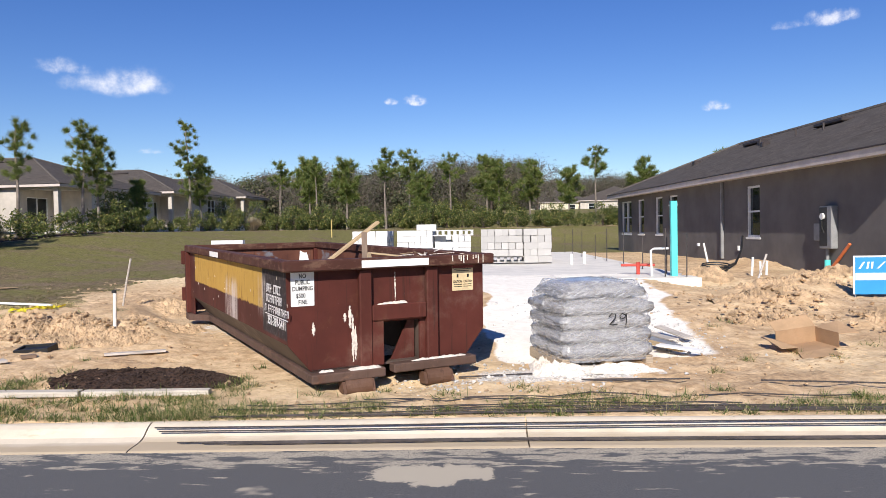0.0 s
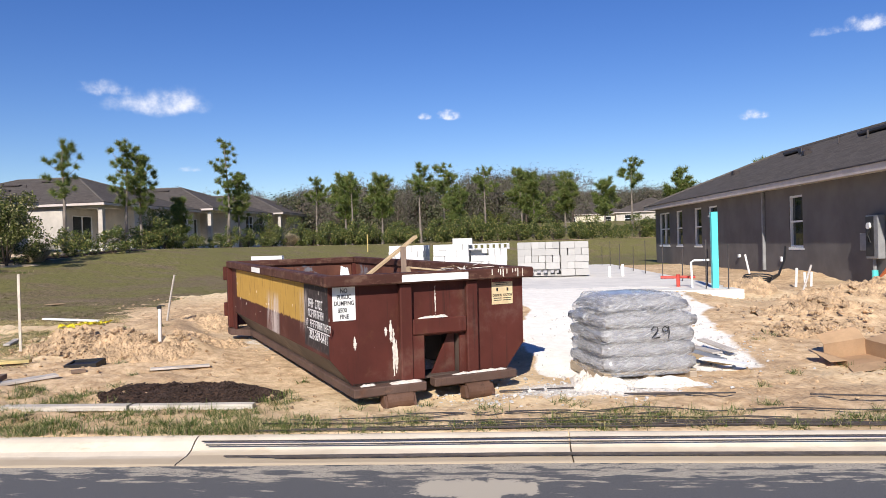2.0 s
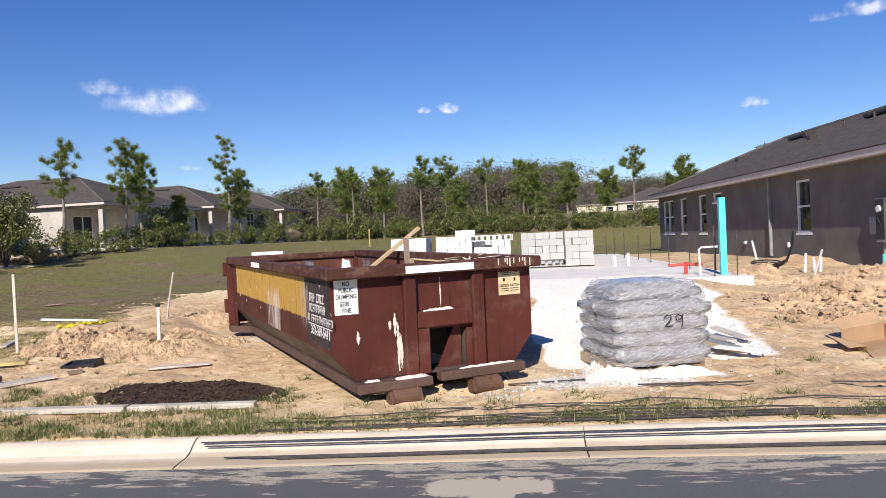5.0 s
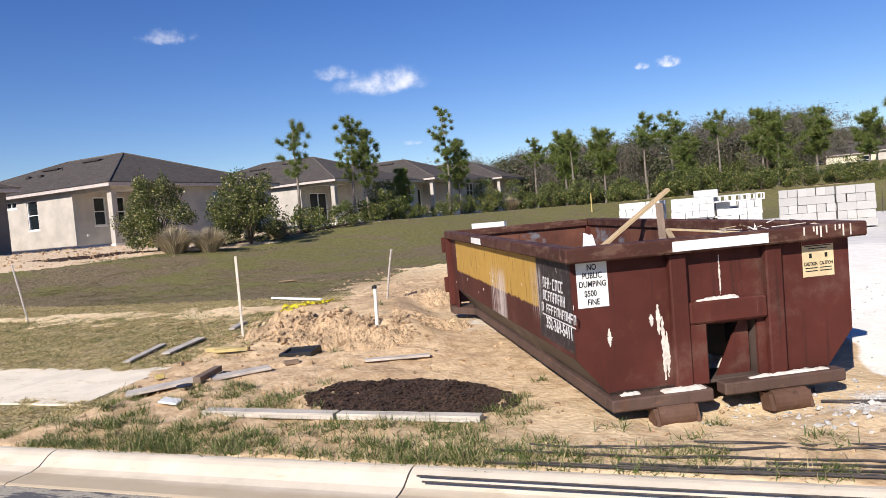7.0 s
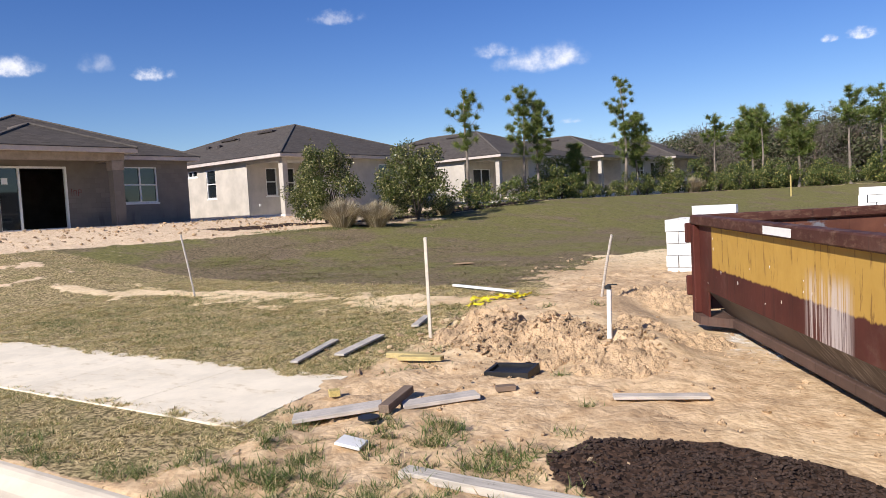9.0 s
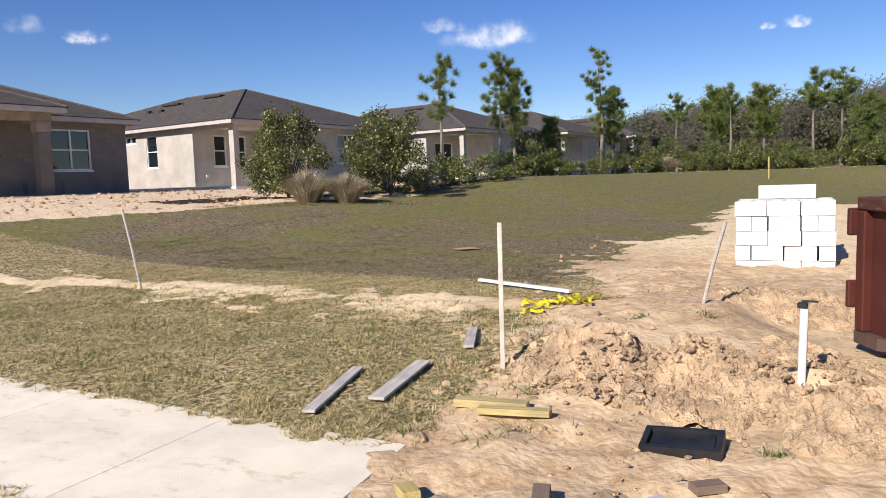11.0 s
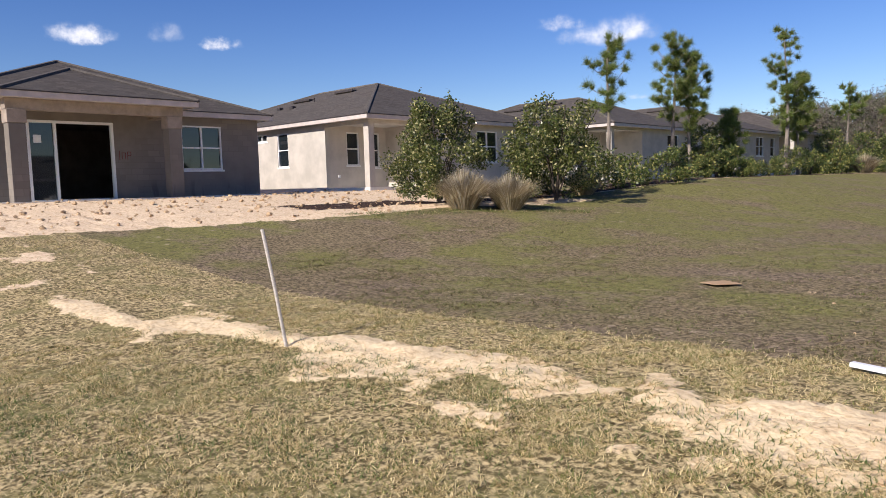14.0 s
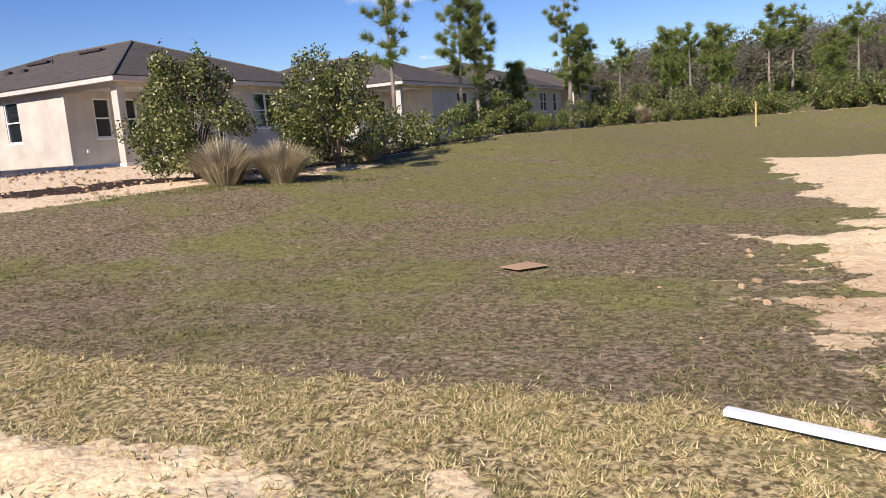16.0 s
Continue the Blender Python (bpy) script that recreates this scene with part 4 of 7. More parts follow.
def raw_house(m):
    """The unfinished block house with a projecting rear porch and a sliding door. Rear face towards +x."""
    h, width, depth = 2.9, 10.25, 17.0
    hs = thing("house", m, "unfinished grey block house with open sliding door and porch", "house", "row of houses behind the hedge")
    part("slab_edge", box(-depth, 1.6, -0.02, width + 0.02, -1.0, 0.03), SLAB, hs)
    bm = wall_with_holes(0, width, h, [(2.33, 4.88, 0.031, 2.46), (7.2, 8.75, 0.95, 2.48)], 0.2, 0.031)
    ob = part("wall", bm, STUCCO_RAW, hs)
    ob.matrix_local = EAST
    window_unit(hs, Matrix.Translation((-0.08, 7.975, 0.95)) @ EAST, 1.55, 1.53, True, 2)
    fr = bmesh.new()
    for a in ((2.33, 2.41, 0.031, 2.46), (4.80, 4.88, 0.031, 2.46), (2.41, 4.80, 2.38, 2.46), (3.08, 3.16, 0.06, 2.38), (2.41, 4.80, 0.031, 0.06)):
        box(a[0], a[1], -0.05, 0.08, a[2], a[3], 0, fr)
    door = part("sliding_door", fr, TRIM, hs, "white sliding door, half open")
    door.matrix_local = EAST
    part("pane", box(2.41, 3.08, 0.02, 0.03, 0.06, 2.38), GLASS, door)
    part("sticker", box(2.52, 2.74, 0.012, 0.018, 1.78, 2.02), PAPER, door)
    for y0, y1 in ((0, 0.2), (width - 0.2, width)):
        part("wall", box(-depth, -0.2, y0, y1, 0.031, h), STUCCO_RAW, hs)
    part("wall", box(-depth, -depth + 0.2, 0.2, width - 0.2, 0.031, h), STUCCO_RAW, hs)
    # room behind the open leaf
    part("inner_wall", box(-5.0, -4.9, 1.2, 8.5, 0.04, 2.6), ROOM, hs)
    part("inner_wall", box(-2.6, -2.5, 3.3, 3.9, 0.04, 2.6), ROOM, hs)
    # porch
    part("inner_floor", box(-4.9, -0.2, 0.6, 8.5, 0.032, 0.05), SLAB, hs)
    part("inner_ceiling", box(-4.9, -0.2, 0.6, 8.5, 2.6, 2.64), ROOM, hs)
    for q in (1.44, 6.02):
        part("porch_column", box(1.1, 1.5, q, q + 0.44, -0.1, 2.22, 0.01), STUCCO_RAW, hs)
        part("column_cap", box(1.07, 1.53, q - 0.03, q + 0.47, 2.222, 2.6, 0.012), BEAM_RAW, hs)
    part("porch_beam", box(1.12, 1.48, 1.4, 6.55, 2.602, h), BEAM_RAW, hs)
    for q in (1.46, 6.06):
        part("porch_beam", box(0.0, 1.12, q, q + 0.34, 2.602, h), BEAM_RAW, hs)
    part("porch_ceiling", box(0.0, 1.1, 1.82, 6.04, 2.76, 2.78), SOFFIT, hs)
    part("roof_underlay", box(-1, 1.0, 1.5, 6.4, h - 0.05, h - 0.03), SOFFIT, hs)
    hip_roof(hs, -depth, 0, 0, width, h, 0.39)
    hip_roof(hs, -9.0, 1.5, 1.55, 6.5, h + 0.14, 0.39, 0.40, "porch_roof")
    for q, w2, z0, z1 in ((5.04, 0.02, 1.28, 1.58), (5.12, 0.02, 1.3, 1.52), (5.14, 0.10, 1.50, 1.52), (5.23, 0.02, 1.3, 1.52), (5.30, 0.02, 1.28, 1.55), (5.32, 0.10, 1.53, 1.55), (5.41, 0.02, 1.42, 1.53), (5.32, 0.10, 1.41, 1.43)):
        part("painted_mark", box(0.002, 0.006, q, q + w2, z0, z1), INK_RED, hs)
    return hs


raw_house(pose(-31.3, 13.7, 1.62, 0, 0, -4))


def grey_house(m):
    """The long freshly coated house beside the lot. Wall that is seen: local x = 0, facing -x, from y = 0 to 18.8."""
    h, length, width, slope = 2.68, 21.15, 8.3, 0.417
    hs = thing("house", m, "dark grey stucco house with shingle roof and white windows", "house")
    wins = [(6.38, 7.2, 0.85, 2.3), (12.95, 13.85, 2.02, 2.35), (14.63, 15.5, 0.88, 2.36), (17.05, 17.9, 0.88, 2.36), (18.9, 20.5, 0.88, 2.36)]
    holes = [(-b, -a, lo, hi) for a, b, lo, hi in wins]
    bm = wall_with_holes(-length, 0, h, holes, 0.2, -0.3)
    ob = part("wall", bm, STUCCO_DARK, hs)
    ob.matrix_local = WEST
    for k, (a, b, lo, hi) in enumerate(wins):
        window_unit(hs, Matrix.Translation((0.08, (a + b) / 2, lo)) @ WEST, b - a, hi - lo, hi - lo > 0.6, 2 if b - a > 1.2 else 1)
    part("wall", box(0.2, width, 0, 0.2, -0.3, h), STUCCO_DARK, hs)
    part("wall", box(0.2, width, length - 0.2, length, -0.3, h), STUCCO_DARK, hs)
    part("wall", box(width - 0.2, width, 0.2, length - 0.2, -0.3, h), STUCCO_DARK, hs)
    # added near-black filler, its colour standing in for indoor shade
    part("room_shade_box", box(0.7, width - 0.5, 0.5, length - 0.5, 0.0, 2.5), ROOM_SHADE, hs)
    roof = hip_roof(hs, 0, width, 0, length, h, slope, 0.42)
    zz = lambda x: h + (x + 0.42) * slope + 0.02
    for kind, x, y in (("ridge", 3.2, 8.3), ("ridge", 3.2, 13.4)):
        ob = part("off_ridge_vent", box(-0.22, 0.22, -0.8, 0.8, 0, 0.12, 0.03), DRIP, roof, "black off-ridge roof vent")
        ob.location = (x, y, zz(x))
    vents(roof, [("goose", 2.95, 12.5, zz(2.95)), ("goose", 2.4, 11.1, zz(2.4)), ("pipe", 2.7, 12.1, zz(2.7)), ("goose", 2.1, 16.6, zz(2.1)), ("pipe", 2.6, 7.8, zz(2.6)), ("pipe", 2.8, 9.8, zz(2.8))], slope)
    dsp = part("downspout", box(-0.09, -0.001, 8.8, 8.88, 0.15, h - 0.15, 0.01), METER, hs, "grey downspout on stucco wall")
    part("outlet_cover", box(-0.05, -0.001, 7.66, 7.74, 0.44, 0.58), TRIM, hs)
    part("hose_tap", box(-0.07, -0.001, 10.8, 10.9, 0.5, 0.6), TRIM, hs)
    # electric meter and panel
    mt = part("meter_panel", box(-0.16, -0.001, 2.56, 3.05, 0.62, 1.6, 0.012), METER, hs, "open grey electric service panel")
    part("panel_inside", box(-0.166, -0.161, 2.72, 3.035, 0.68, 1.57), METER_DARK, mt)
    part("meter_socket", rod([(-0.165, 2.88, 1.36), (-0.21, 2.88, 1.36)], 0.075, 0.075, 14), TRIM, mt)
    part("wire", rod([(-0.17, 2.82, 1.4), (-0.2, 2.85, 1.2), (-0.18, 2.90, 1.0)], 0.012, 0.012, 5), INK, mt)
    part("wire", rod([(-0.17, 2.92, 1.35), (-0.21, 2.88, 1.15), (-0.18, 2.82, 0.98)], 0.012, 0.012, 5), INK, mt)
    part("service_box", box(-0.13, -0.001, 3.08, 3.36, 0.80, 1.20, 0.012), METER, hs, "small grey utility box")
    part("conduit", rod([(-0.08, 2.85, 0.63), (-0.08, 2.85, 0.35)], 0.04, 0.04, 8), METER, hs)
    part("conduit", rod([(-0.08, 2.85, 0.36), (-0.08, 2.85, -0.25)], 0.065, 0.065, 10), PVC_AQUA, hs, "aqua conduit riser")
    part("conduit", rod([(-0.1, 1.94, 0.74), (-0.12, 2.55, 0.22)], 0.035, 0.04, 8), ORANGE, hs, "slanted orange conduit")
    return hs


grey_house(pose(8.36, 14.2, 0.42, 0, 0, 4.0))


def far_house(m, w=15, d=11, mat=None):
    hs = thing("house", m, "distant cream house with dark hip roof", "house", "distant houses")
    bm = wall_with_holes(-w / 2, w / 2, 2.7, [(-4.5, -3.3, 0.9, 2.2), (2.0, 3.4, 0.9, 2.2)], 0.2)
    part("wall", bm, mat or STUCCO_CREAM, hs)
    window_unit(hs, Matrix.Translation((-3.9, 0.08, 0.9)), 1.2, 1.3)
    window_unit(hs, Matrix.Translation((2.7, 0.08, 0.9)), 1.4, 1.3)
    for x in (-w / 2, w / 2 - 0.2):
        part("wall", box(x, x + 0.2, 0.2, d, 0, 2.7), mat or STUCCO_CREAM, hs)
    part("wall", box(-w / 2 + 0.2, w / 2 - 0.2, d - 0.2, d, 0, 2.7), mat or STUCCO_CREAM, hs)
    # near-black filler box, painted as the unlit inside
    part("room_shade_box", box(-w / 2 + 0.5, w / 2 - 0.5, 0.6, d - 0.5, 0.05, 2.5), ROOM_SHADE, hs)
    hip_roof(hs, -w / 2, w / 2, 0, d, 2.7, 0.42)


far_house(pose(15.6, 138, float(height(15.6, 138)) - 0.05, 0, 0, 6), 13, 11)
far_house(pose(25.0, 132, float(height(25, 132)) - 0.05, 0, 0, -12), 12, 12, STUCCO_PALE)


# ---------------- the waste container ----------------
def skip_container():
    W, L, H = 2.36, 6.22, 1.06
    m = pose(-1.776, 6.574, 0.179, 0, 0, 30.73) @ pose(0, 0, 0, 0.9, -0.18, 0) @ Matrix.Diagonal((0.968, 0.921, 1.11, 1))
    sk = thing("waste_container", m, "rusty brown roll-off waste container with a yellow band", "container")
    n0, knee = 0.14, 0.335                       # front wall's setback; height of the bend
    lo = 0.30                                   # how far the belly leans in
    part("floor_plate", box(lo, W - lo, n0, L - 0.05, 0.085, 0.105), SKIP_CHINE, sk)
    for side, s in (("l", 1), ("r", -1)):
        x = lambda q: q if s > 0 else W - q
        def slab_bm(p, q, y0, y1, t=0.03):
            (xa, za), (xb, zb) = p, q
            return prism([(x(xa), za), (x(xb), zb), (x(xb + t), zb), (x(xa + t), za)], 1, y0, y1)
        part("side_wall", slab_bm((0.07, knee), (0.07, H - 0.092), n0 + 0.031, L - 0.12, 0.012), SKIP_SIDE if s > 0 else SKIP, sk)
        part("side_lining", slab_bm((0.083, knee), (0.083, H - 0.092), n0 + 0.04, L - 0.12, 0.012), SKIP_IN, sk)
        part("belly_plate", slab_bm((lo, 0.09), (0.07, knee), n0 + 0.031, L - 0.42, 0.03), SKIP_CHINE, sk)
        part("rim_tube", box(*sorted((x(0), x(0.13))), 0.14, L, H - 0.095, H, 0.012), SKIP_RIM, sk, "worn brown steel top rail")
        part("skid_rail", box(*sorted((x(lo - 0.04), x(lo + 0.08))), n0 + 0.001, L - 0.42, 0.0, 0.083, 0.01), SKIP_RAIL, sk)
        part("rear_post", box(*sorted((x(0.0), x(0.16))), L - 0.12, L, 0.085, H - 0.097, 0.01), SKIP, sk)
        part("rear_gusset", slab_bm((0.07, 0.085), (0.07, knee), L - 0.42, L - 0.12, 0.02), SKIP, sk)
        part("rear_foot", prism([(x(0.0), L), (x(0.0), L - 0.34), (x(lo - 0.04), L - 0.62), (x(lo + 0.08), L - 0.62), (x(lo + 0.08), L)], 2, -0.004, 0.083), SKIP_RAIL, sk)
        for z in (0.25, 0.78):
            part("hinge", box(*sorted((x(-0.05), x(0.04))), L + 0.002, L + 0.06, z, z + 0.2, 0.01), SKIP, sk)
    # front wall of plate, with posts, cross bar and the recess for the hook
    fy = n0
    a, b, top = 0.96, 1.50, 0.47
    part("front_wall", prism([(lo, 0.09), (0.07, knee), (0.07, H - 0.095), (a, H - 0.095), (a, 0.09)], 1, fy, fy + 0.03), SKIP, sk)
    part("front_wall", prism([(b, 0.09), (b, H - 0.095), (W - 0.07, H - 0.095), (W - 0.07, knee), (W - lo, 0.09)], 1, fy, fy + 0.03), SKIP, sk)
    part("front_wall", box(a, b, fy, fy + 0.03, top, H - 0.095), SKIP, sk)
    part("recess_plate", prism([(b - 0.02, top), (b - 0.02, 0.10), (a + 0.24, 0.10), (a + 0.45, top)], 1, fy + 0.10, fy + 0.12), SKIP, sk)
    part("recess_back", prism([(a - 0.02, 0.05), (b + 0.02, 0.05), (b + 0.02, top + 0.05), (a - 0.02, top + 0.05)], 1, fy + 0.5, fy + 0.52), SKIP_CHINE, sk)
    for x0, x1 in ((a - 0.02, a), (b, b + 0.02)):
        part("recess_cheek", box(x0, x1, fy + 0.03, fy + 0.5, 0.05, top + 0.05), SKIP_CHINE, sk)
    part("recess_roof", box(a - 0.02, b + 0.02, fy + 0.03, fy + 0.5, top + 0.052, top + 0.07), SKIP_CHINE, sk)
    part("front_lining", box(0.09, W - 0.09, fy + 0.031, fy + 0.04, top + 0.072, H - 0.095), SKIP_IN, sk)
    part("rear_door", box(0.16, W - 0.16, L - 0.07, L - 0.02, 0.11, H - 0.02, 0.008), SKIP_IN, sk)
    part("rim_tube", box(0.131, W - 0.131, L - 0.12, L, H - 0.095, H - 0.002, 0.012), SKIP_RIM, sk)
    part("rim_tube", box(0, W, 0.0, 0.138, H - 0.097, H, 0.012), SKIP_RIM, sk, "worn brown steel top rail")
    for x0 in (0.80, 1.56):
        part("front_post", box(x0, x0 + 0.135, fy - 0.075, fy - 0.001, 0.09, H - 0.099, 0.012), SKIP, sk)
    part("inner_post", box(a - 0.03, a + 0.11, fy - 0.055, fy - 0.001, 0.09, top + 0.02, 0.01), SKIP, sk)
    part("cross_bar", box(0.94, 1.557, fy - 0.07, fy - 0.001, top + 0.02, top + 0.165, 0.012), SKIP, sk)
    part("front_rail", box(lo - 0.04, 1.04, fy - 0.16, fy - 0.0, 0.004, 0.085, 0.01), SKIP_RAIL, sk)
    part("front_rail", box(1.14, W - lo + 0.06, fy - 0.14, fy - 0.0, 0.02, 0.10, 0.01), SKIP_RAIL, sk)
    for x0 in (0.62, 1.52):
        part("roller_bracket", prism([(fy - 0.20, -0.10), (fy - 0.06, -0.12), (fy - 0.02, -0.002), (fy - 0.15, -0.002)], 0, x0 - 0.05, x0 - 0.02), RUST, sk)
        part("roller_bracket", prism([(fy - 0.20, -0.10), (fy - 0.06, -0.12), (fy - 0.02, -0.002), (fy - 0.15, -0.002)], 0, x0 + 0.26, x0 + 0.29), RUST, sk)
        part("roller", rod([(x0 - 0.02, fy - 0.12, -0.055), (x0 + 0.26, fy - 0.12, -0.055)], 0.075, 0.075, 16), RUST, sk, "rusty steel ground roller")
    for x0 in (0.4, 1.66):
        part("rear_roller", rod([(x0, L - 0.7, -0.03), (x0 + 0.25, L - 0.7, -0.03)], 0.085, 0.085, 12), RUST, sk, "", True)
        part("ground_shoe", box(x0, x0 + 0.2, 1.0, 1.5, -0.09, -0.002), RUST, sk)
    # lime dust lying on rails and bar
    rs = random.Random(4)
    for x0, x1, y0, y1, z in ((0.66, 1.02, fy - 0.15, fy - 0.02, 0.088), (0.36, 0.52, fy - 0.08, fy - 0.01, 0.088), (1.35, 2.05, fy - 0.10, fy - 0.02, 0.102), (1.0, 1.3, fy - 0.055, fy - 0.01, top + 0.167), (1.2, 1.34, fy - 0.07, fy - 0.005, top + 0.172)):
        bm = bmesh.new()
        bmesh.ops.create_grid(bm, x_segments=14, y_segments=4, size=0.5)
        for v in bm.verts:
            e = (1 - (2 * v.co.x) ** 2) * (1 - (2 * v.co.y) ** 2)
            v.co = Vector((x0 + (v.co.x + 0.5) * (x1 - x0), y0 + (v.co.y + 0.5) * (y1 - y0), z - 0.006 + (0.012 + 0.016 * rs.random()) * e ** 0.4 if e > 0 else z - 0.006))
        part("lime_dust", bm, DUST, sk, smooth=True)
    # white marker strips and worn paint on the rails
    part("marker_strip", box(0.80, 1.55, -0.004, -0.001, H - 0.082, H - 0.018), SIGN_WHITE, sk, "white reflective strip")
    part("marker_strip", box(-0.004, -0.001, 3.25, 3.85, H - 0.08, H - 0.02), SIGN_WHITE, sk, "white reflective strip")
    for k in range(9):
        x0 = 1.85 + 0.045 * k + rs.uniform(-0.02, 0.02)
        part("plaster_run", box(x0, x0 + rs.uniform(0.004, 0.014), -0.006, -0.001, H - rs.uniform(0.03, 0.09), H - 0.006), DUST, sk)
    for x0, z0, z1 in ((0.745, 0.14, 0.56), (0.77, 0.16, 0.46), (0.715, 0.44, 0.64), (0.66, 0.50, 0.58), (1.22, 0.66, 0.92), (0.33, 0.40, 0.52)):
        bm = bmesh.new()
        vs = []
        for t in range(19):
            zz, ww = z0 + (z1 - z0) * t / 18, (0.017 if x0 < 1 else 0.006) * math.sin(math.pi * (t + 0.6) / 19.2) * rs.uniform(0.4, 1.2) + 0.002
            vs.append((bm.verts.new((x0 - ww + rs.uniform(-0.004, 0.004), fy - 0.0035, zz)), bm.verts.new((x0 + ww + rs.uniform(-0.004, 0.004), fy - 0.0035, zz))))
        for p, q in zip(vs, vs[1:]):
            bm.faces.new((p[0], p[1], q[1], q[0]))
        part("plaster_run", bm, DUST, sk)
    # placards
    pl = part("placard", box(0.11, 0.345, fy - 0.006, fy - 0.001, 0.665, 0.955), SIGN_WHITE, sk, "white no dumping placard")
    front = lambda x, z, d=0.0: Matrix.Translation((x, fy - 0.0075 - d, z)) @ Matrix.Rotation(radians(90), 4, "X")
    for text, z, s in (("NO", 0.922, 0.054), ("PUBLIC", 0.868, 0.054), ("DUMPING", 0.814, 0.054), ("$500", 0.754, 0.054), ("FINE", 0.698, 0.054)):
        letters(text, s, INK, pl, front(0.228 - (0.02 if text == "$500" else 0), z), squeeze=0.86)
    lb = part("placard", box(1.90, 2.16, fy - 0.006, fy - 0.001, 0.712, 0.952), SIGN_CREAM, sk, "faded cream caution placard")
    part("placard_band", box(1.90, 2.16, fy - 0.009, fy - 0.0065, 0.924, 0.952), INK_RED, lb)
    letters("CAUTION", 0.034, INK, lb, front(1.965, 0.797), squeeze=0.72)
    letters("CAUTION", 0.034, INK, lb, front(2.095, 0.797), squeeze=0.72)
    for x0, x1, z in ((1.92, 2.14, 0.914), (1.95, 2.11, 0.897), (1.92, 2.02, 0.767), (2.04, 2.14, 0.767), (1.92, 2.02, 0.747), (2.04, 2.14, 0.747)):
        part("print_line", box(x0, x1, fy - 0.0085, fy - 0.0065, z, z + 0.006), INK, lb)
    for x0 in (1.955, 2.085):
        part("print_symbol", box(x0, x0 + 0.022, fy - 0.0085, fy - 0.0065, 0.837, 0.867), INK, lb)
    # the owner's worn name as slanted strokes of paint, the number below it in figures
    for z, tall_, y0, y1 in ((0.745, 0.080, 0.93, 0.36), (0.655, 0.074, 0.95, 0.30), (0.565, 0.068, 1.02, 0.10)):
        y = y0
        while y > y1 + 0.02:
            w, k = rs.uniform(0.050, 0.066), rs.randrange(5)
            bars = [(0, 0.020, 0, 1)] + [[(0.020, w, 0.80, 1), (0.020, w * 0.8, 0.42, 0.58)], [(0.020, w, 0.40, 0.58), (0.020, w, 0.82, 1)], [(w - 0.018, w, 0, 1), (0.020, w - 0.018, 0.40, 0.58)], [(0.020, w, 0, 0.18), (0.020, w, 0.82, 1)], [(w - 0.018, w, 0.1, 1), (0.020, w - 0.018, 0.80, 1)]][k]
            if rs.random() < 0.94:
                bm = bmesh.new()
                for p, q, lo_, hi_ in bars:
                    bm.faces.new([bm.verts.new((0.0665, y - u - 0.2 * tall_ * t, z + tall_ * t)) for u, t in ((p, lo_), (q, lo_), (q, hi_), (p, hi_))])
                part("paint_stroke", bm, LETTER, sk)
            y -= w + 0.014
    part("paint_stroke", box(0.0655, 0.0685, 0.10, 1.0, 0.542, 0.550), LETTER, sk)
    on_side = Matrix(((0, 0, -1, 0.0660), (-1, 0, 0, 0.54), (0, 1, 0, 0.492), (0, 0, 0, 1)))
    letters("352-369-5411", 0.115, LETTER, sk, on_side, "painted_number", squeeze=1.12)
    # flaked lime and paint on the side
    for k in range(18):
        y0, z0 = rs.uniform(0.1, 5.8), rs.uniform(0.40, 0.90)
        w, h2 = rs.uniform(0.003, 0.009), rs.uniform(0.006, 0.035)
        part("paint_chip", prism([(y0, z0), (y0 + w, z0 + h2 * 0.2), (y0 + w * 0.8, z0 + h2), (y0 - w * 0.3, z0 + h2 * 0.7)], 0, 0.0655, 0.0685), DUST, sk)
    return sk, m


SKIP_OB, SKIP_M = skip_container()


# ---------------- blocks, sacks, slab ----------------
def block_mesh(name, material):
    """A hollow building block 0.39 x 0.19 x 0.19, cores along z."""
    bm = bmesh.new()
    a, b, h, t = 0.195, 0.095, 0.095, 0.032
    xs, ys = (-a, -a + t, -t / 2, t / 2, a - t, a), (-b, -b + t, b - t, b)
    core = lambda i, j: i in (1, 3) and j == 1
    for z, flip in ((h, False), (-h, True)):
        for i in range(5):
            for j in range(3):
                if not core(i, j):
                    q = [bm.verts.new((x, y, z)) for x, y in ((xs[i], ys[j]), (xs[i + 1], ys[j]), (xs[i + 1], ys[j + 1]), (xs[i], ys[j + 1]))]
                    bm.faces.new(q[::-1] if flip else q)
    def ring(x0, x1, y0, y1):
        c = ((x0, y0), (x1, y0), (x1, y1), (x0, y1))
        for k in range(4):
            p, q = c[k], c[(k + 1) % 4]
            bm.faces.new([bm.verts.new(v) for v in ((*p, -h), (*q, -h), (*q, h), (*p, h))])
    ring(-a, a, -b, b)
    ring(xs[1], xs[2], ys[2], ys[1])
    ring(xs[3], xs[4], ys[2], ys[1])
    bmesh.ops.remove_doubles(bm, verts=bm.verts[:], dist=1e-5)
    bmesh.ops.recalc_face_normals(bm, faces=bm.faces[:])
    me = bpy.data.meshes.new(name)
    bm.to_mesh(me)
    bm.free()
    me.materials.append(material)
    return me


BM_WHITE, BM_GREY = block_mesh("white_block", BLOCK_WHITE), block_mesh("grey_block", BLOCK_GREY)


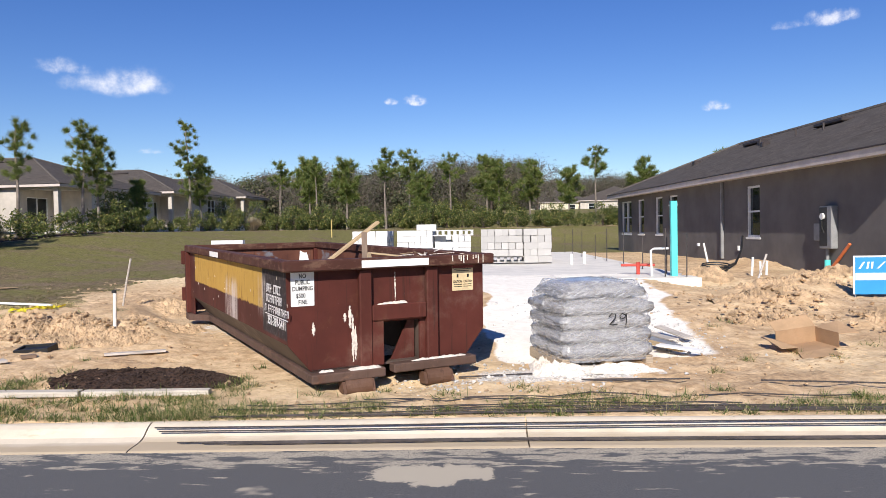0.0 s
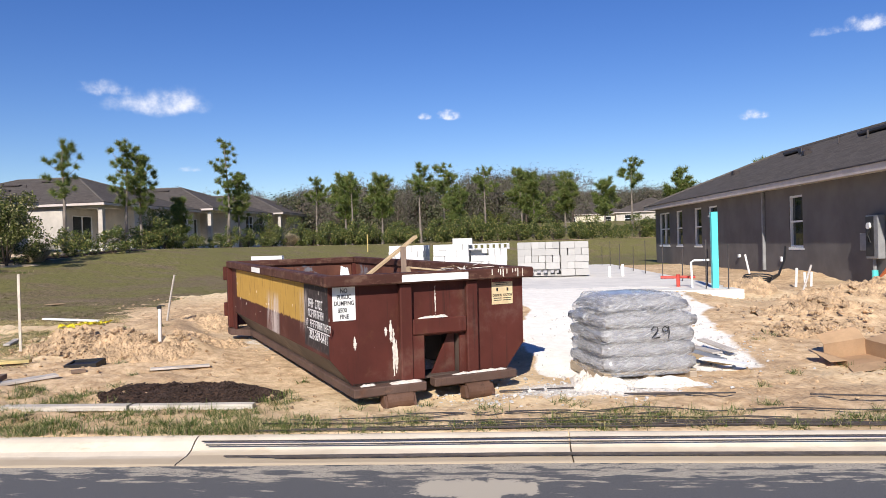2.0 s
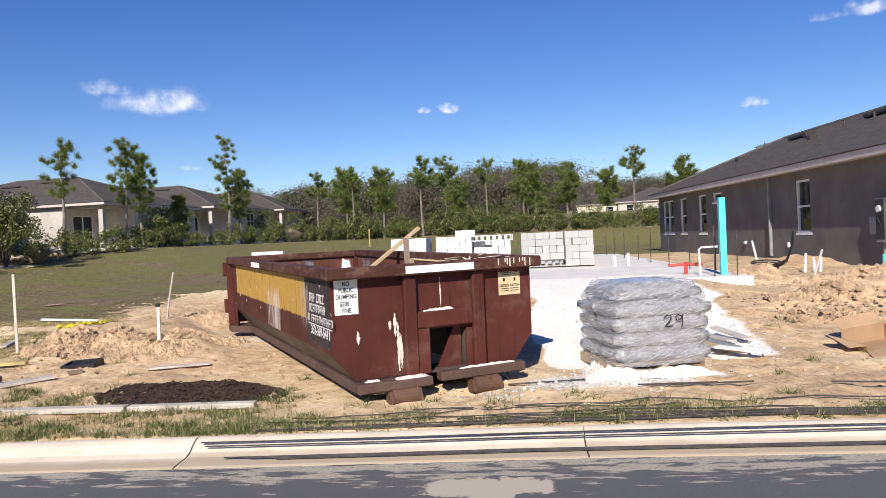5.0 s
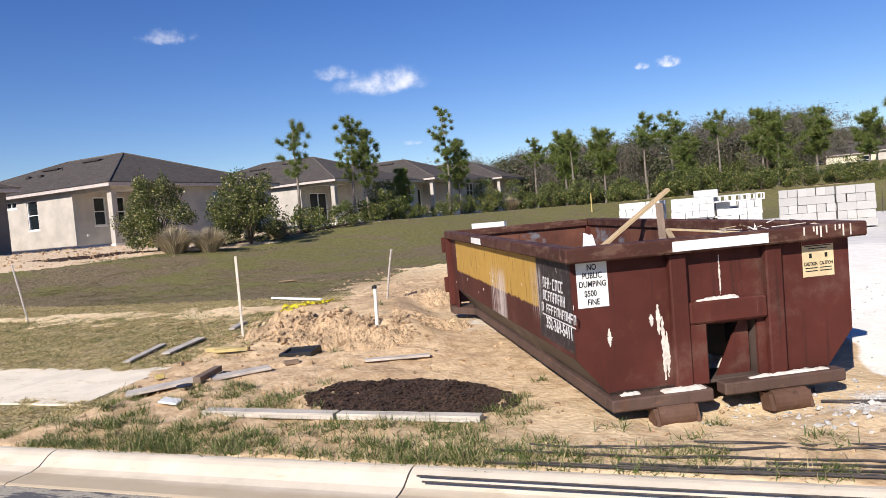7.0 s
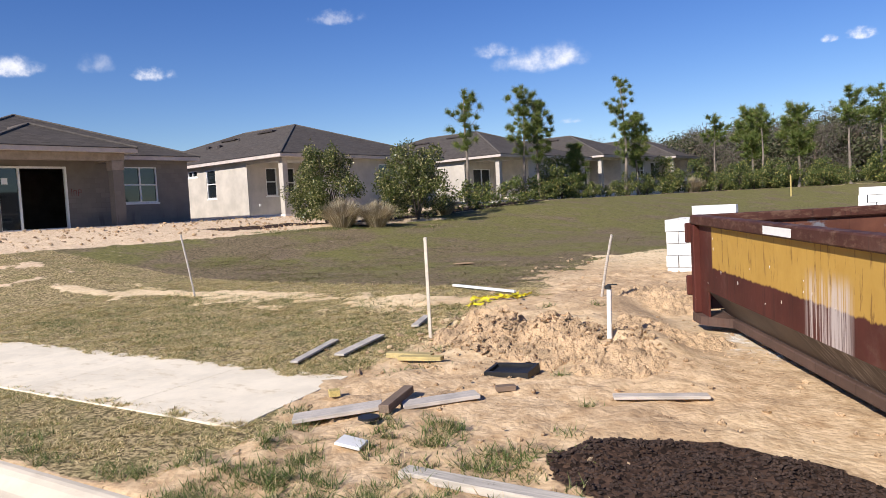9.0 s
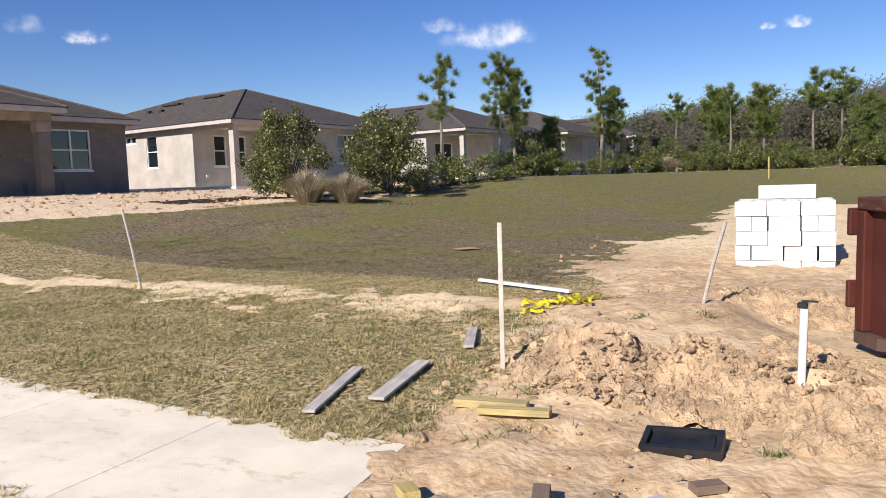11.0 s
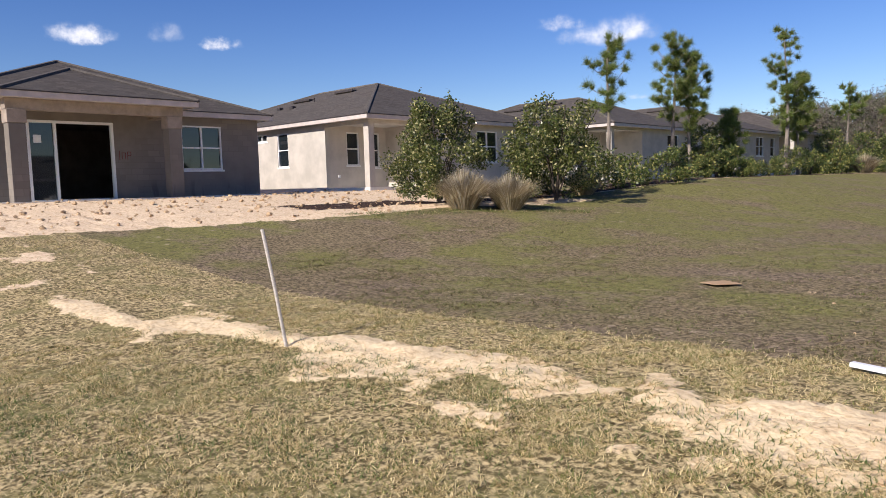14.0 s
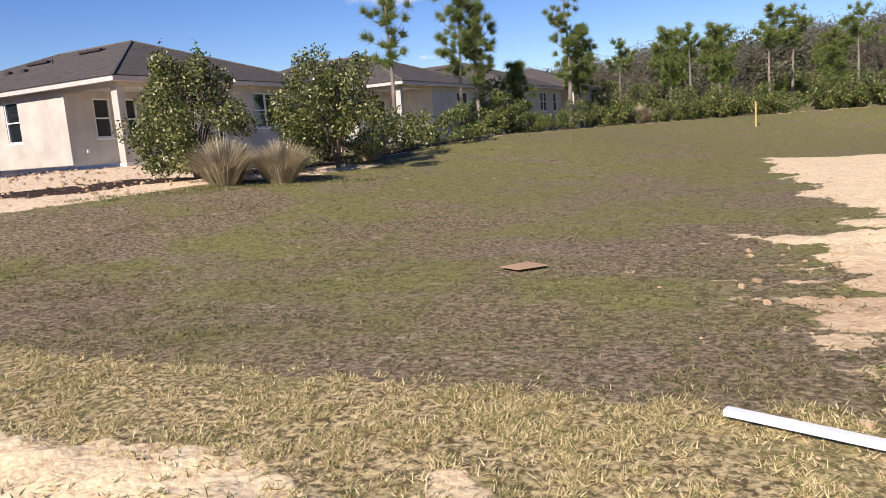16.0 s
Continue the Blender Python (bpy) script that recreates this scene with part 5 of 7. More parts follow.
def block_stack(m, mesh, label, nx=3, ny=6, nz=5, seed=1, top=(), missing=0.0, cored=()):
    """A cube of blocks as delivered: each course turned against the one below; cored courses lie with the holes to the front."""
    st = thing("block_stack", m, label, "blocks", "stacks of concrete blocks")
    rs = random.Random(seed)
    for k in range(nz):
        z = 0.1 + 0.197 * k
        if k in cored:
            for i in range(nx * 2):
                for j in (0, 5):
                    ob = link("block", mesh, None, st)
                    ob.matrix_local = Matrix.Translation(((i + 0.5) * 0.2, 0.2 + 0.16 * j, z)) @ Matrix.Rotation(radians(90), 4, "Z") @ Matrix.Rotation(radians(90), 4, "X") @ Matrix.Rotation(radians(90), 4, "Y")
            continue
        along = (k + seed) % 2 == 0
        cells = [(0.2 + 0.4 * i, 0.1 + 0.2 * j, 0) for i in range(nx) for j in range(ny)] if along else [(0.1 + 0.2 * i, 0.2 + 0.4 * j, 90) for i in range(nx * 2) for j in range(ny // 2)]
        w, d = nx * 0.4, ny * 0.2
        for x, y, r in cells:
            inner = 0.35 < x < w - 0.35 and 0.35 < y < d - 0.35 and k < nz - 1
            if inner or rs.random() < missing * (k >= nz - 2):
                continue
            ob = link("block", mesh, None, st)
            ob.matrix_local = Matrix.Translation((x + rs.uniform(-0.012, 0.012), y + rs.uniform(-0.016, 0.016), z)) @ Matrix.Rotation(radians(r + rs.uniform(-1.2, 1.2)), 4, "Z")
    for x, y, r in top:
        ob = link("block", mesh, None, st)
        ob.matrix_local = Matrix.Translation((x, y, 0.1 + 0.197 * nz)) @ Matrix.Rotation(radians(r), 4, "Z")
    return st


block_stack(pose(0.15, 21.0, 0.63, 0, 0, -2), BM_GREY, "pale grey concrete block stack on the slab", 3, 6, 5, 1, cored=(0,))
block_stack(pose(1.38, 20.96, 0.63, 0, 0, -1), BM_GREY, "pale grey concrete block stack on the slab", 2, 6, 5, 2)
block_stack(pose(-4.15, 24.2, 0.63, 0, 0, -4), BM_WHITE, "white concrete block stack on the slab", 3, 6, 5, 4)
block_stack(pose(-2.62, 24.0, 0.63, 0, 0, -3), BM_WHITE, "white concrete block stack with cores facing out", 3, 6, 5, 3, ((0.8, 0.5, 8), (0.8, 0.75, -4), (1.1, 0.3, 2)), cored=(1,))
block_stack(pose(-1.36, 23.9, 0.63, 0, 0, 4), BM_WHITE, "white concrete block stack with cores facing out", 3, 6, 5, 6, cored=(4,), missing=0.15)
LEFT_LABEL = "white concrete block stack standing on bare sand"
zl = level(-5.6, 15.8) - 0.10
block_stack(pose(-6.16, 15.2, zl, 0, 0, 5), BM_WHITE, LEFT_LABEL, 3, 6, 5, 8, ((0.80, 0.92, -3), (0.45, 1.02, 1)))
block_stack(pose(-3.55, 19.2, 0.62, 0, 0, 3), BM_WHITE, "low white concrete block stack behind the container", 3, 6, 2, 12)

# ---------------- house slab with its stubs ----------------
slab = tagged(new("foundation_slab"), "fresh grey concrete house slab with steel dowels", "slab", kind="structure")
part("slab_body", prism([(-3.9, 15.3), (2.55, 15.3), (2.75, 14.6), (4.42, 14.4), (4.15, 31.0), (-3.9, 31.2)], 2, 0.1, 0.60), SLAB, slab)
for k, (x, y) in enumerate(((4.05, 15.6), (4.2, 14.65), (3.8, 14.75), (4.0, 17.6), (3.95, 19.6), (3.9, 21.8), (3.85, 23.6), (3.7, 25.5), (3.65, 27.5), (3.6, 29.5), (3.2, 30.8), (2.2, 30.8), (1.2, 30.9), (2.7, 30.6))):
    tagged(part("steel_dowel", rod([(x, y, 0.5), (x + 0.01, y + 0.005, 1.38 + 0.1 * (k % 3))], 0.012, 0.012, 6), REBAR), "thin dark steel dowel standing in slab", "rebar", "slab dowels")
def pipe(name, pts, r, mat, label, cat="pipe", group=""):
    return tagged(part(name, rod(pts, r, r, 10), mat, smooth=False), label, cat, group)
aq = prism([(3.98, 14.93), (4.10, 14.93), (4.10, 15.05), (3.98, 15.05)], 2, 0.58, 2.13)
tagged(part("vertical_post", aq, PVC_AQUA), "bright aqua painted post on the slab edge", "post")
pipe("bent_pipe", [(3.62, 15.1, 0.58), (3.60, 15.1, 1.12), (3.66, 15.1, 1.16), (3.96, 15.1, 1.16)], 0.022, PVC_WHITE, "white plastic pipe bent at the top")
for x, y, h, mt in ((1.6, 27.5, 0.35, PVC_WHITE), (1.75, 27.4, 0.5, RED), (1.85, 27.6, 0.3, RED), (3.45, 15.6, 0.26, RED), (3.05, 20.5, 0.34, PVC_WHITE), (2.65, 20.2, 0.3, PVC_WHITE)):
    pipe("stub_pipe", [(x, y, 0.59), (x, y, 0.6 + h)], 0.04, mt, ("red" if mt is RED else "white") + " plumbing stub pipe in the slab", "pipe", "plumbing stubs")
pipe("stub_pipe", [(3.1, 15.65, 0.80), (3.8, 15.60, 0.80)], 0.03, RED, "red plumbing crossbar over the slab", "pipe", "plumbing stubs")

# stubs, pipes and rods between slab and grey house
for x, y, h, lean in ((6.35, 17.0, 0.42, 0.03), (6.62, 17.15, 0.33, -0.02), (6.68, 17.0, 0.33, 0.02), (6.5, 20.6, 0.55, -0.12)):
    z = level(x, y)
    pipe("cleanout_pipe", [(x, y, z - 0.05), (x + lean, y, z + h)], 0.028, PVC_WHITE, "white plastic pipe standing in the sand", "pipe", "cleanout pipes")
z = level(5.1, 13.4)
tagged(part("survey_stake", rod([(5.05, 13.4, z - 0.05), (5.35, 13.6, z + 0.62)], 0.02, 0.02, 6), WOOD_GREY), "grey wooden stake leaning in bare sand", "stake", "survey stakes")
coil = bmesh.new()
for k in range(3):
    rod([(6.0 + 0.34 * math.cos(q) + 0.03 * k, 18.6 + 0.22 * math.sin(q), 0.52 + 0.05 * k + 0.05 * math.sin(q)) for q in np.linspace(0, 6.3, 18)], 0.018, 0.018, 5, coil)
tagged(part("cable_coil", coil, BLACK), "coil of black cable lying on sand", "cable")
pipe("drain_hose", [(6.35, 18.7, 0.55), (6.8, 19.3, 0.62), (7.2, 20.0, 0.95), (7.45, 20.6, 1.3)], 0.03, BLACK, "black flexible hose leaning on the wall", "hose")

# ---------------- sacks on a pallet ----------------
def sack_pallet(m):
    pt = thing("sack_pallet", m, "pallet of grey sacks wrapped in clear film, marked 29", "pallet")
    for k in range(5):
        y0 = 0.02 + 0.22 * k
        part("deck_board", box(-0.02, 1.06, y0, y0 + 0.14, 0.115, 0.135, 0.004), PALLET, pt)
    for x0 in (-0.02, 0.48, 0.97):
        part("stringer", box(x0, x0 + 0.085, 0.0, 1.06, 0.022, 0.113, 0.006), PALLET, pt)
    for y0 in (0.0, 0.46, 0.92):
        part("foot_board", box(-0.02, 1.06, y0, y0 + 0.13, 0.0, 0.02), PALLET, pt)
    rs = random.Random(9)
    for k in range(5):
        z0, z1 = 0.137 + 0.158 * k, 0.137 + 0.158 * (k + 1) + 0.012
        for i in range(2 if k < 4 else 1):
            bm = bmesh.new()
            bmesh.ops.create_cube(bm, size=1.0)
            bmesh.ops.subdivide_edges(bm, edges=bm.edges[:], cuts=7, use_grid_fill=True)
            d = rs.uniform(-0.025, 0.025)
            if k == 4:
                x0, x1, y0, y1 = 0.05, 1.0, 0.06, 0.98
            else:
                x0, x1, y0, y1 = (-0.01 + d, 1.05 + d, 0.0 + 0.53 * i, 0.53 + 0.53 * i)
            for v in bm.verts:
                a, b, c = v.co * 2
                e = (1 - abs(a) ** 9) * (1 - abs(b) ** 9)
                rr = 1 - 0.045 * abs(c) ** 3
                zz = 0.5 * c * (0.55 + 0.45 * max(e, 0) ** 0.45)
                n = noise.noise(Vector((a * 1.7 + k, b * 1.7 + i, c * 1.5)))
                v.co = Vector(((x0 + x1) / 2 + a * rr * (x1 - x0) / 2 + 0.02 * n, (y0 + y1) / 2 + b * rr * (y1 - y0) / 2 + 0.018 * n, (z0 + z1) / 2 + zz * (z1 - z0) * 1.12 + 0.016 * n + (0.05 * (1 - (a * a + b * b) / 2) if k == 4 else 0)))
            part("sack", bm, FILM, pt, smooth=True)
    # film pulled over the corners and a loose skirt
    for x0, x1 in ((-0.015, 1.055),):
        bm = bmesh.new()
        ring_n, rows2 = 120, 40
        grid = []
        for r in range(rows2):
            t = r / (rows2 - 1)
            z = 0.10 + 0.88 * t
            row = []
            for q in range(ring_n):
                ang = 2 * math.pi * q / ring_n
                cx, cy = math.cos(ang), math.sin(ang)
                k = (abs(cx) ** 7 + abs(cy) ** 7) ** (-1 / 7)
                w = 0.548 + 0.020 * noise.noise(Vector((cx * 3, cy * 3, z * 6))) + 0.012 * math.sin(z * 40) - 0.13 * (max(0, t - 0.74) / 0.26) ** 1.7 + 0.012 * abs(noise.noise(Vector((cx * 9, cy * 9, z * 14 + cx * 6))))
                row.append(bm.verts.new((0.52 + cx * k * w, 0.53 + cy * k * w, z + 0.015 * noise.noise(Vector((cx * 4, cy * 4, 3))))))
            grid.append(row)
        for one, two in zip(grid, grid[1:]):
            for q in range(ring_n):
                bm.faces.new((one[q], one[(q + 1) % ring_n], two[(q + 1) % ring_n], two[q]))
        top_v = bm.verts.new((0.52, 0.53, 1.0))
        for q in range(ring_n):
            bm.faces.new((grid[-1][q], grid[-1][(q + 1) % ring_n], top_v))
        part("stretch_wrap", bm, WRAP, pt, "clear stretch film, creased and shiny", True)
    pen = lambda pts: rod([(x, -0.052 - 0.004 * math.sin(9 * z), z) for x, z in pts], 0.0065, 0.0065, 5)
    part("pen_mark", pen([(0.50, 0.60), (0.53, 0.635), (0.575, 0.63), (0.58, 0.59), (0.545, 0.55), (0.51, 0.515), (0.55, 0.51), (0.60, 0.515)]), INK, pt, "black handwritten two")
    part("pen_mark", pen([(0.70, 0.61), (0.66, 0.635), (0.63, 0.605), (0.645, 0.57), (0.69, 0.585), (0.705, 0.63), (0.71, 0.56), (0.70, 0.50)]), INK, pt, "black handwritten nine")
    return pt


def make_wrap():
    """Clear film in many pulled layers: milky where it bunches, see-through between."""
    g = Graph("clear_stretch_wrap")
    v = g.coord()
    crease = g.noise(g.stretch(v, (1.2, 1.2, 6)), 4.0, 7, 0.75)
    s = g.xyz(v)
    slant = g.n.new("ShaderNodeCombineXYZ")
    g.put(slant.inputs[0], g.op("MULTIPLY_ADD", s[2], 1.4, s[0]))
    g.put(slant.inputs[1], s[1])
    g.put(slant.inputs[2], g.op("MULTIPLY_ADD", s[0], -0.35, s[2]))
    pull = g.noise(g.stretch(slant.outputs[0], (0.8, 0.8, 9)), 5.0, 6, 0.7)
    thin = g.noise(g.stretch(slant.outputs[0], (3, 3, 0.7)), 6.0, 6, 0.7)
    g.bump(g.op("ADD", g.op("ADD", crease, pull), g.op("MULTIPLY", thin, 0.6)), 1.0, 0.05)
    g.done((0.84, 0.83, 0.84), 0.14, 0.0, 0.6)
    clear = g.n.new("ShaderNodeBsdfTransparent")
    mixer = g.n.new("ShaderNodeMixShader")
    milky = g.op("MAXIMUM", g.ramp(crease, 0.46, 0.68), g.op("MAXIMUM", g.ramp(pull, 0.50, 0.64), g.ramp(thin, 0.58, 0.70)))
    g.put(mixer.inputs[0], g.op("MULTIPLY_ADD", milky, 0.46, 0.26))
    g.t.links.new(clear.outputs[0], mixer.inputs[1])
    g.t.links.new(g.p.outputs[0], mixer.inputs[2])
    g.t.links.new(mixer.outputs[0], g.n["Material Output"].inputs[0])
    return g.m


WRAP = make_wrap()
sack_pallet(pose(0.89, 7.44, level(1.3, 7.9) - 0.04, 0, 0, 15.5) @ Matrix.Diagonal((0.95, 0.95, 0.93, 1)))

# ---------------- debris in the container ----------------
def in_skip(p):
    return SKIP_M @ Vector(p)
def plank(name, a, b, w, t, mat, label, cat="board", group="", roll=0.0):
    """A board from a to b (centre line of its underside)."""
    a, b = Vector(a), Vector(b)
    d = b - a
    x = d.normalized()
    y = Vector((0, 0, 1)).cross(x).normalized()
    m = Matrix((x, y, x.cross(y))).transposed().to_4x4()
    m.translation = a
    bm = box(0, d.length, -w / 2, w / 2, 0, t, 0.003)
    for v in bm.verts:
        v.co.y += 0.004 * noise.noise(v.co * 9 + a)
    ob = part(name, bm, mat)
    ob.matrix_world = m @ Matrix.Rotation(radians(roll), 4, "X")
    return tagged(ob, label, cat, group)
plank("timber", (-2.50, 10.18, 0.88), (-1.45, 10.83, 1.74), 0.09, 0.04, WOOD_NEW, "fresh lumber sticking out of the container")
plank("timber", in_skip((1.25, 0.9, 0.95)), in_skip((1.62, 1.9, 1.02)), 0.05, 0.02, WOOD_NEW, "broken lath lying in the container")
plank("timber", in_skip((1.62, 1.9, 1.02)), in_skip((2.15, 1.2, 0.96)), 0.05, 0.02, WOOD_NEW, "broken lath lying in the container")
plank("timber", in_skip((1.45, 1.6, 0.7)), in_skip((1.6, 2.0, 1.25)), 0.07, 0.02, WOOD_BROWN, "dark broken board in the container")
def heap(name, cx, cy, z, rx, ry, h, mat, label, seed, m=None, n=26):
    bm = bmesh.new()
    bmesh.ops.create_grid(bm, x_segments=n, y_segments=n, size=1.0)
    for v in bm.verts:
        r = math.hypot(v.co.x, v.co.y)
        e = max(0.0, 1 - r * r)
        q = Vector((v.co.x * 3 + seed, v.co.y * 3, seed))
        v.co = Vector((cx + v.co.x * rx, cy + v.co.y * ry, z + h * e * (0.6 + 0.7 * abs(noise.noise(q)) + 0.35 * noise.noise(q * 3))))
    ob = part(name, bm, mat)
    if m is not None:
        ob.matrix_world = m
    return tagged(ob, label, "rubble")
heap("rubble", 1.18, 2.7, 0.12, 0.80, 2.3, 0.55, DUST, "pale building rubble filling the container", 3, SKIP_M)
heap("rubble", 1.75, 0.62, 0.55, 0.52, 0.42, 0.52, DUST, "plaster and lath scraps heaped at the rim", 8, SKIP_M)
heap("rubble", 0.42, 0.75, 0.6, 0.22, 0.3, 0.5, PAPER, "white plaster lump in the container", 5, SKIP_M, 14)
for cx, cy, rx, ry, h2, sd in ((0.86, 7.36, 0.34, 0.20, 0.15, 21), (1.45, 7.42, 0.45, 0.14, 0.09, 22), (0.72, 7.85, 0.16, 0.40, 0.10, 23)):
    heap("lime_spill", cx, cy, level(cx, cy) - 0.02, rx, ry, h2, DUST, "white lime spilled round the pallet foot", sd)
rs = random.Random(31)
for k in range(26):
    x, y = rs.uniform(1.4, 2.25), rs.uniform(0.05, 0.8)
    a = Vector((x, y, 1.02 + rs.uniform(0.0, 0.05)))
    plank("lath_scrap", in_skip(a), in_skip(a + Vector((rs.uniform(-0.2, 0.2), rs.uniform(-0.15, 0.15), rs.uniform(-0.03, 0.03)))), 0.02, 0.006, DUST if k % 3 else WOOD_NEW, "splintered lath scrap on the container rim", "scrap", "lath scraps")

# ---------------- stakes, boards and litter on the lot ----------------
def stake(x, y, h, dx=0.0, dy=0.0, w=0.045, mat=None, label="pale wooden survey stake driven into the ground"):
    z = level(x, y)
    t = 0.02
    bm = prism([(-w / 2, -0.12), (w / 2, -0.12), (w / 2, h), (-w / 2, h)], 1, -t / 2, t / 2)
    bmesh.ops.bevel(bm, geom=bm.edges[:], offset=0.003, segments=1, affect="EDGES")
    for v in bm.verts:
        v.co.x += dx * v.co.z / h
        v.co.y += dy * v.co.z / h
    ob = part("survey_stake", bm, mat or STAKE)
    ob.location = (x, y, z)
    ob.rotation_euler = (0, 0, radians(25))
    return tagged(ob, label, "stake", "survey stakes")
stake(-6.93, 9.54, 1.10, 0.0, 0.0, 0.034)
stake(-8.94, 44.7, 1.1, 0.0, 0.0, 0.07, WOOD_YELLOW, "yellowish survey stake far across the lawn")
def pole(x, y, h, dx, dy, r, mat, label):
    z = level(x, y)
    return tagged(part("marker_pole", rod([(x, y, z - 0.08), (x + dx * 0.5, y + dy * 0.5, z + h * 0.5), (x + dx, y + dy, z + h)], r, r, 8), mat), label, "pole", "survey stakes")
pole(-13.2, 11.2, 1.10, -0.16, -0.10, 0.017, WOOD_GREY, "thin grey pole leaning in a sand patch")
pole(-5.98, 11.95, 0.80, 0.24, -0.15, 0.018, WOOD_GREY, "thin grey pole leaning over bare sand")
z = level(-4.99, 9.75)
wp = thing("water_stub", pose(-4.96, 9.68, z), "white plastic water stub with a valve", "pipe")
part("riser", rod([(0, 0, -0.1), (0.015, 0, 0.46)], 0.024, 0.024, 10), PVC_WHITE, wp)
part("valve", box(-0.025, 0.035, -0.02, 0.02, 0.462, 0.50, 0.008), BLACK, wp)
part("valve_lever", box(0.0, 0.09, -0.010, 0.010, 0.502, 0.512), BLACK, wp)
def lie(name, x0, y0, x1, y1, w, t, mat, label, lift=0.0, cat="board", group="scrap boards", lift2=None):
    z0, z1 = level(x0, y0) + lift, level(x1, y1) + (lift if lift2 is None else lift2)
    return plank(name, (x0, y0, z0), (x1, y1, z1), w, t, mat, label, cat, group)
GREYB = "weathered grey board lying on the ground"
lie("board", -8.05, 9.25, -7.78, 8.35, 0.09, 0.022, WOOD_GREY, "weathered grey board lying on dry turf", 0.02)
lie("board", -7.60, 9.50, -7.47, 8.68, 0.12, 0.022, WOOD_GREY, "weathered grey board lying on dry turf", 0.03)
lie("board", -6.36, 6.98, -5.86, 7.42, 0.20, 0.03, WOOD_GREY, GREYB, 0.02)
lie("board", -5.90, 7.80, -5.70, 7.24, 0.08, 0.06, WOOD_BROWN, "short brown timber on scrap boards", 0.03)
lie("board", -5.74, 7.50, -5.34, 7.94, 0.17, 0.03, WOOD_GREY, GREYB, 0.02)
lie("board", -4.38, 8.28, -3.78, 8.60, 0.10, 0.025, WOOD_GREY, GREYB, 0.01)
lie("edging", -4.95, 6.50, -3.70, 6.55, 0.11, 0.05, WOOD_PALE, "pale edging strip beside the mulch", 0.0)
lie("edging", -3.68, 6.56, -2.50, 6.62, 0.10, 0.05, WOOD_PALE, "pale edging strip beside the mulch", 0.0)
lie("lath", -8.84, 12.86, -7.44, 12.34, 0.055, 0.035, PVC_WHITE, "white lath lying at the turf edge", 0.03)
lie("board", -7.74, 10.60, -7.42, 9.92, 0.09, 0.025, WOOD_GREY, "weathered board half sunk in the sand", 0.02)
lie("timber", -6.92, 8.80, -6.45, 8.90, 0.10, 0.05, WOOD_YELLOW, "yellow treated timber offcut", 0.02)
lie("timber", -6.70, 8.70, -6.25, 8.78, 0.08, 0.04, WOOD_YELLOW, "yellow treated timber offcut", 0.01)
lie("board", -6.55, 7.62, -6.42, 7.50, 0.09, 0.05, WOOD_YELLOW, "small yellow timber offcut", 0.02)
lie("board", -5.3, 8.15, -5.18, 8.25, 0.08, 0.04, WOOD_BROWN, "small brown timber offcut", 0.01)
lie("timber", 4.9, 7.05, 5.05, 6.45, 0.10, 0.05, WOOD_PALE, "short pale board at the verge", 0.02)
for x0, y0, x1, y1 in ((1.1, 6.95, 2.0, 6.9), (1.0, 7.02, 1.7, 6.95), (2.6, 6.75, 4.3, 6.7), (-0.2, 7.5, 0.55, 7.3)):
    lie("steel_rod", x0, y0, x1, y1, 0.014, 0.014, REBAR, "rusty steel rod lying on the lot", 0.02, "rebar", "loose steel rods")
lie("paper_sheet", -5.62, 6.68, -5.46, 6.74, 0.16, 0.02, PAPER, "crumpled white paper on the verge", 0.02, "paper", "litter")
z = level(-5.68, 7.05)
tagged(part("lid_disc", rod([(-5.68, 7.05, z + 0.03), (-5.68, 7.05, z + 0.045)], 0.075, 0.075, 18), BLACK), "round black plastic lid on bare sand", "lid")
# meter box lid
mb = thing("meter_box", pose(-5.46, 8.70, level(-5.46, 8.70) + 0.01, 7, -3, 4) @ Matrix.Diagonal((0.8, 0.8, 0.8, 1)), "black plastic water meter box in the sand", "box")
fr = bmesh.new()
for a in ((-0.26, 0.26, -0.16, -0.12), (-0.26, 0.26, 0.12, 0.16), (-0.26, -0.22, -0.12, 0.12), (0.22, 0.26, -0.12, 0.12)):
    box(a[0], a[1], a[2], a[3], -0.10, 0.07, 0.0, fr)
part("box_frame", fr, BLACK, mb)
part("box_lid", box(-0.21, 0.21, -0.11, 0.11, 0.02, 0.045, 0.006), BLACK, mb)
# yellow barrier tape, crumpled
def tape_pile(cx, cy, seed, n, rx, ry):
    """One long ribbon, crumpled back and forth on itself."""
    r2 = random.Random(seed)
    tp, prev, x, y, a = bmesh.new(), None, cx, cy, 0.0
    for q in range(n):
        a += r2.uniform(-0.9, 0.9)
        home = math.atan2(cy - y, cx - x)
        if abs(x - cx) > rx or abs(y - cy) > ry:
            a += 0.8 * math.sin(home - a)
        x, y = x + 0.055 * math.cos(a), y + 0.04 * math.sin(a)
        z = level(x, y) + 0.02 + 0.03 * r2.random()
        tw = r2.uniform(-1.2, 1.2)
        s = Vector((-math.sin(a) * math.cos(tw), math.cos(a) * math.cos(tw), math.sin(tw))) * 0.015
        pair = (tp.verts.new(Vector((x, y, z + 0.01)) - s), tp.verts.new(Vector((x, y, z + 0.01)) + s))
        if prev:
            tp.faces.new((prev[0], pair[0], pair[1], prev[1]))
        prev = pair
    return tagged(part("barrier_tape", tp, TAPE, smooth=True), "crumpled yellow barrier tape on the sand", "tape")
tape_pile(-7.12, 11.78, 3, 150, 0.32, 0.15)
tape_pile(-7.42, 11.35, 7, 46, 0.22, 0.12)
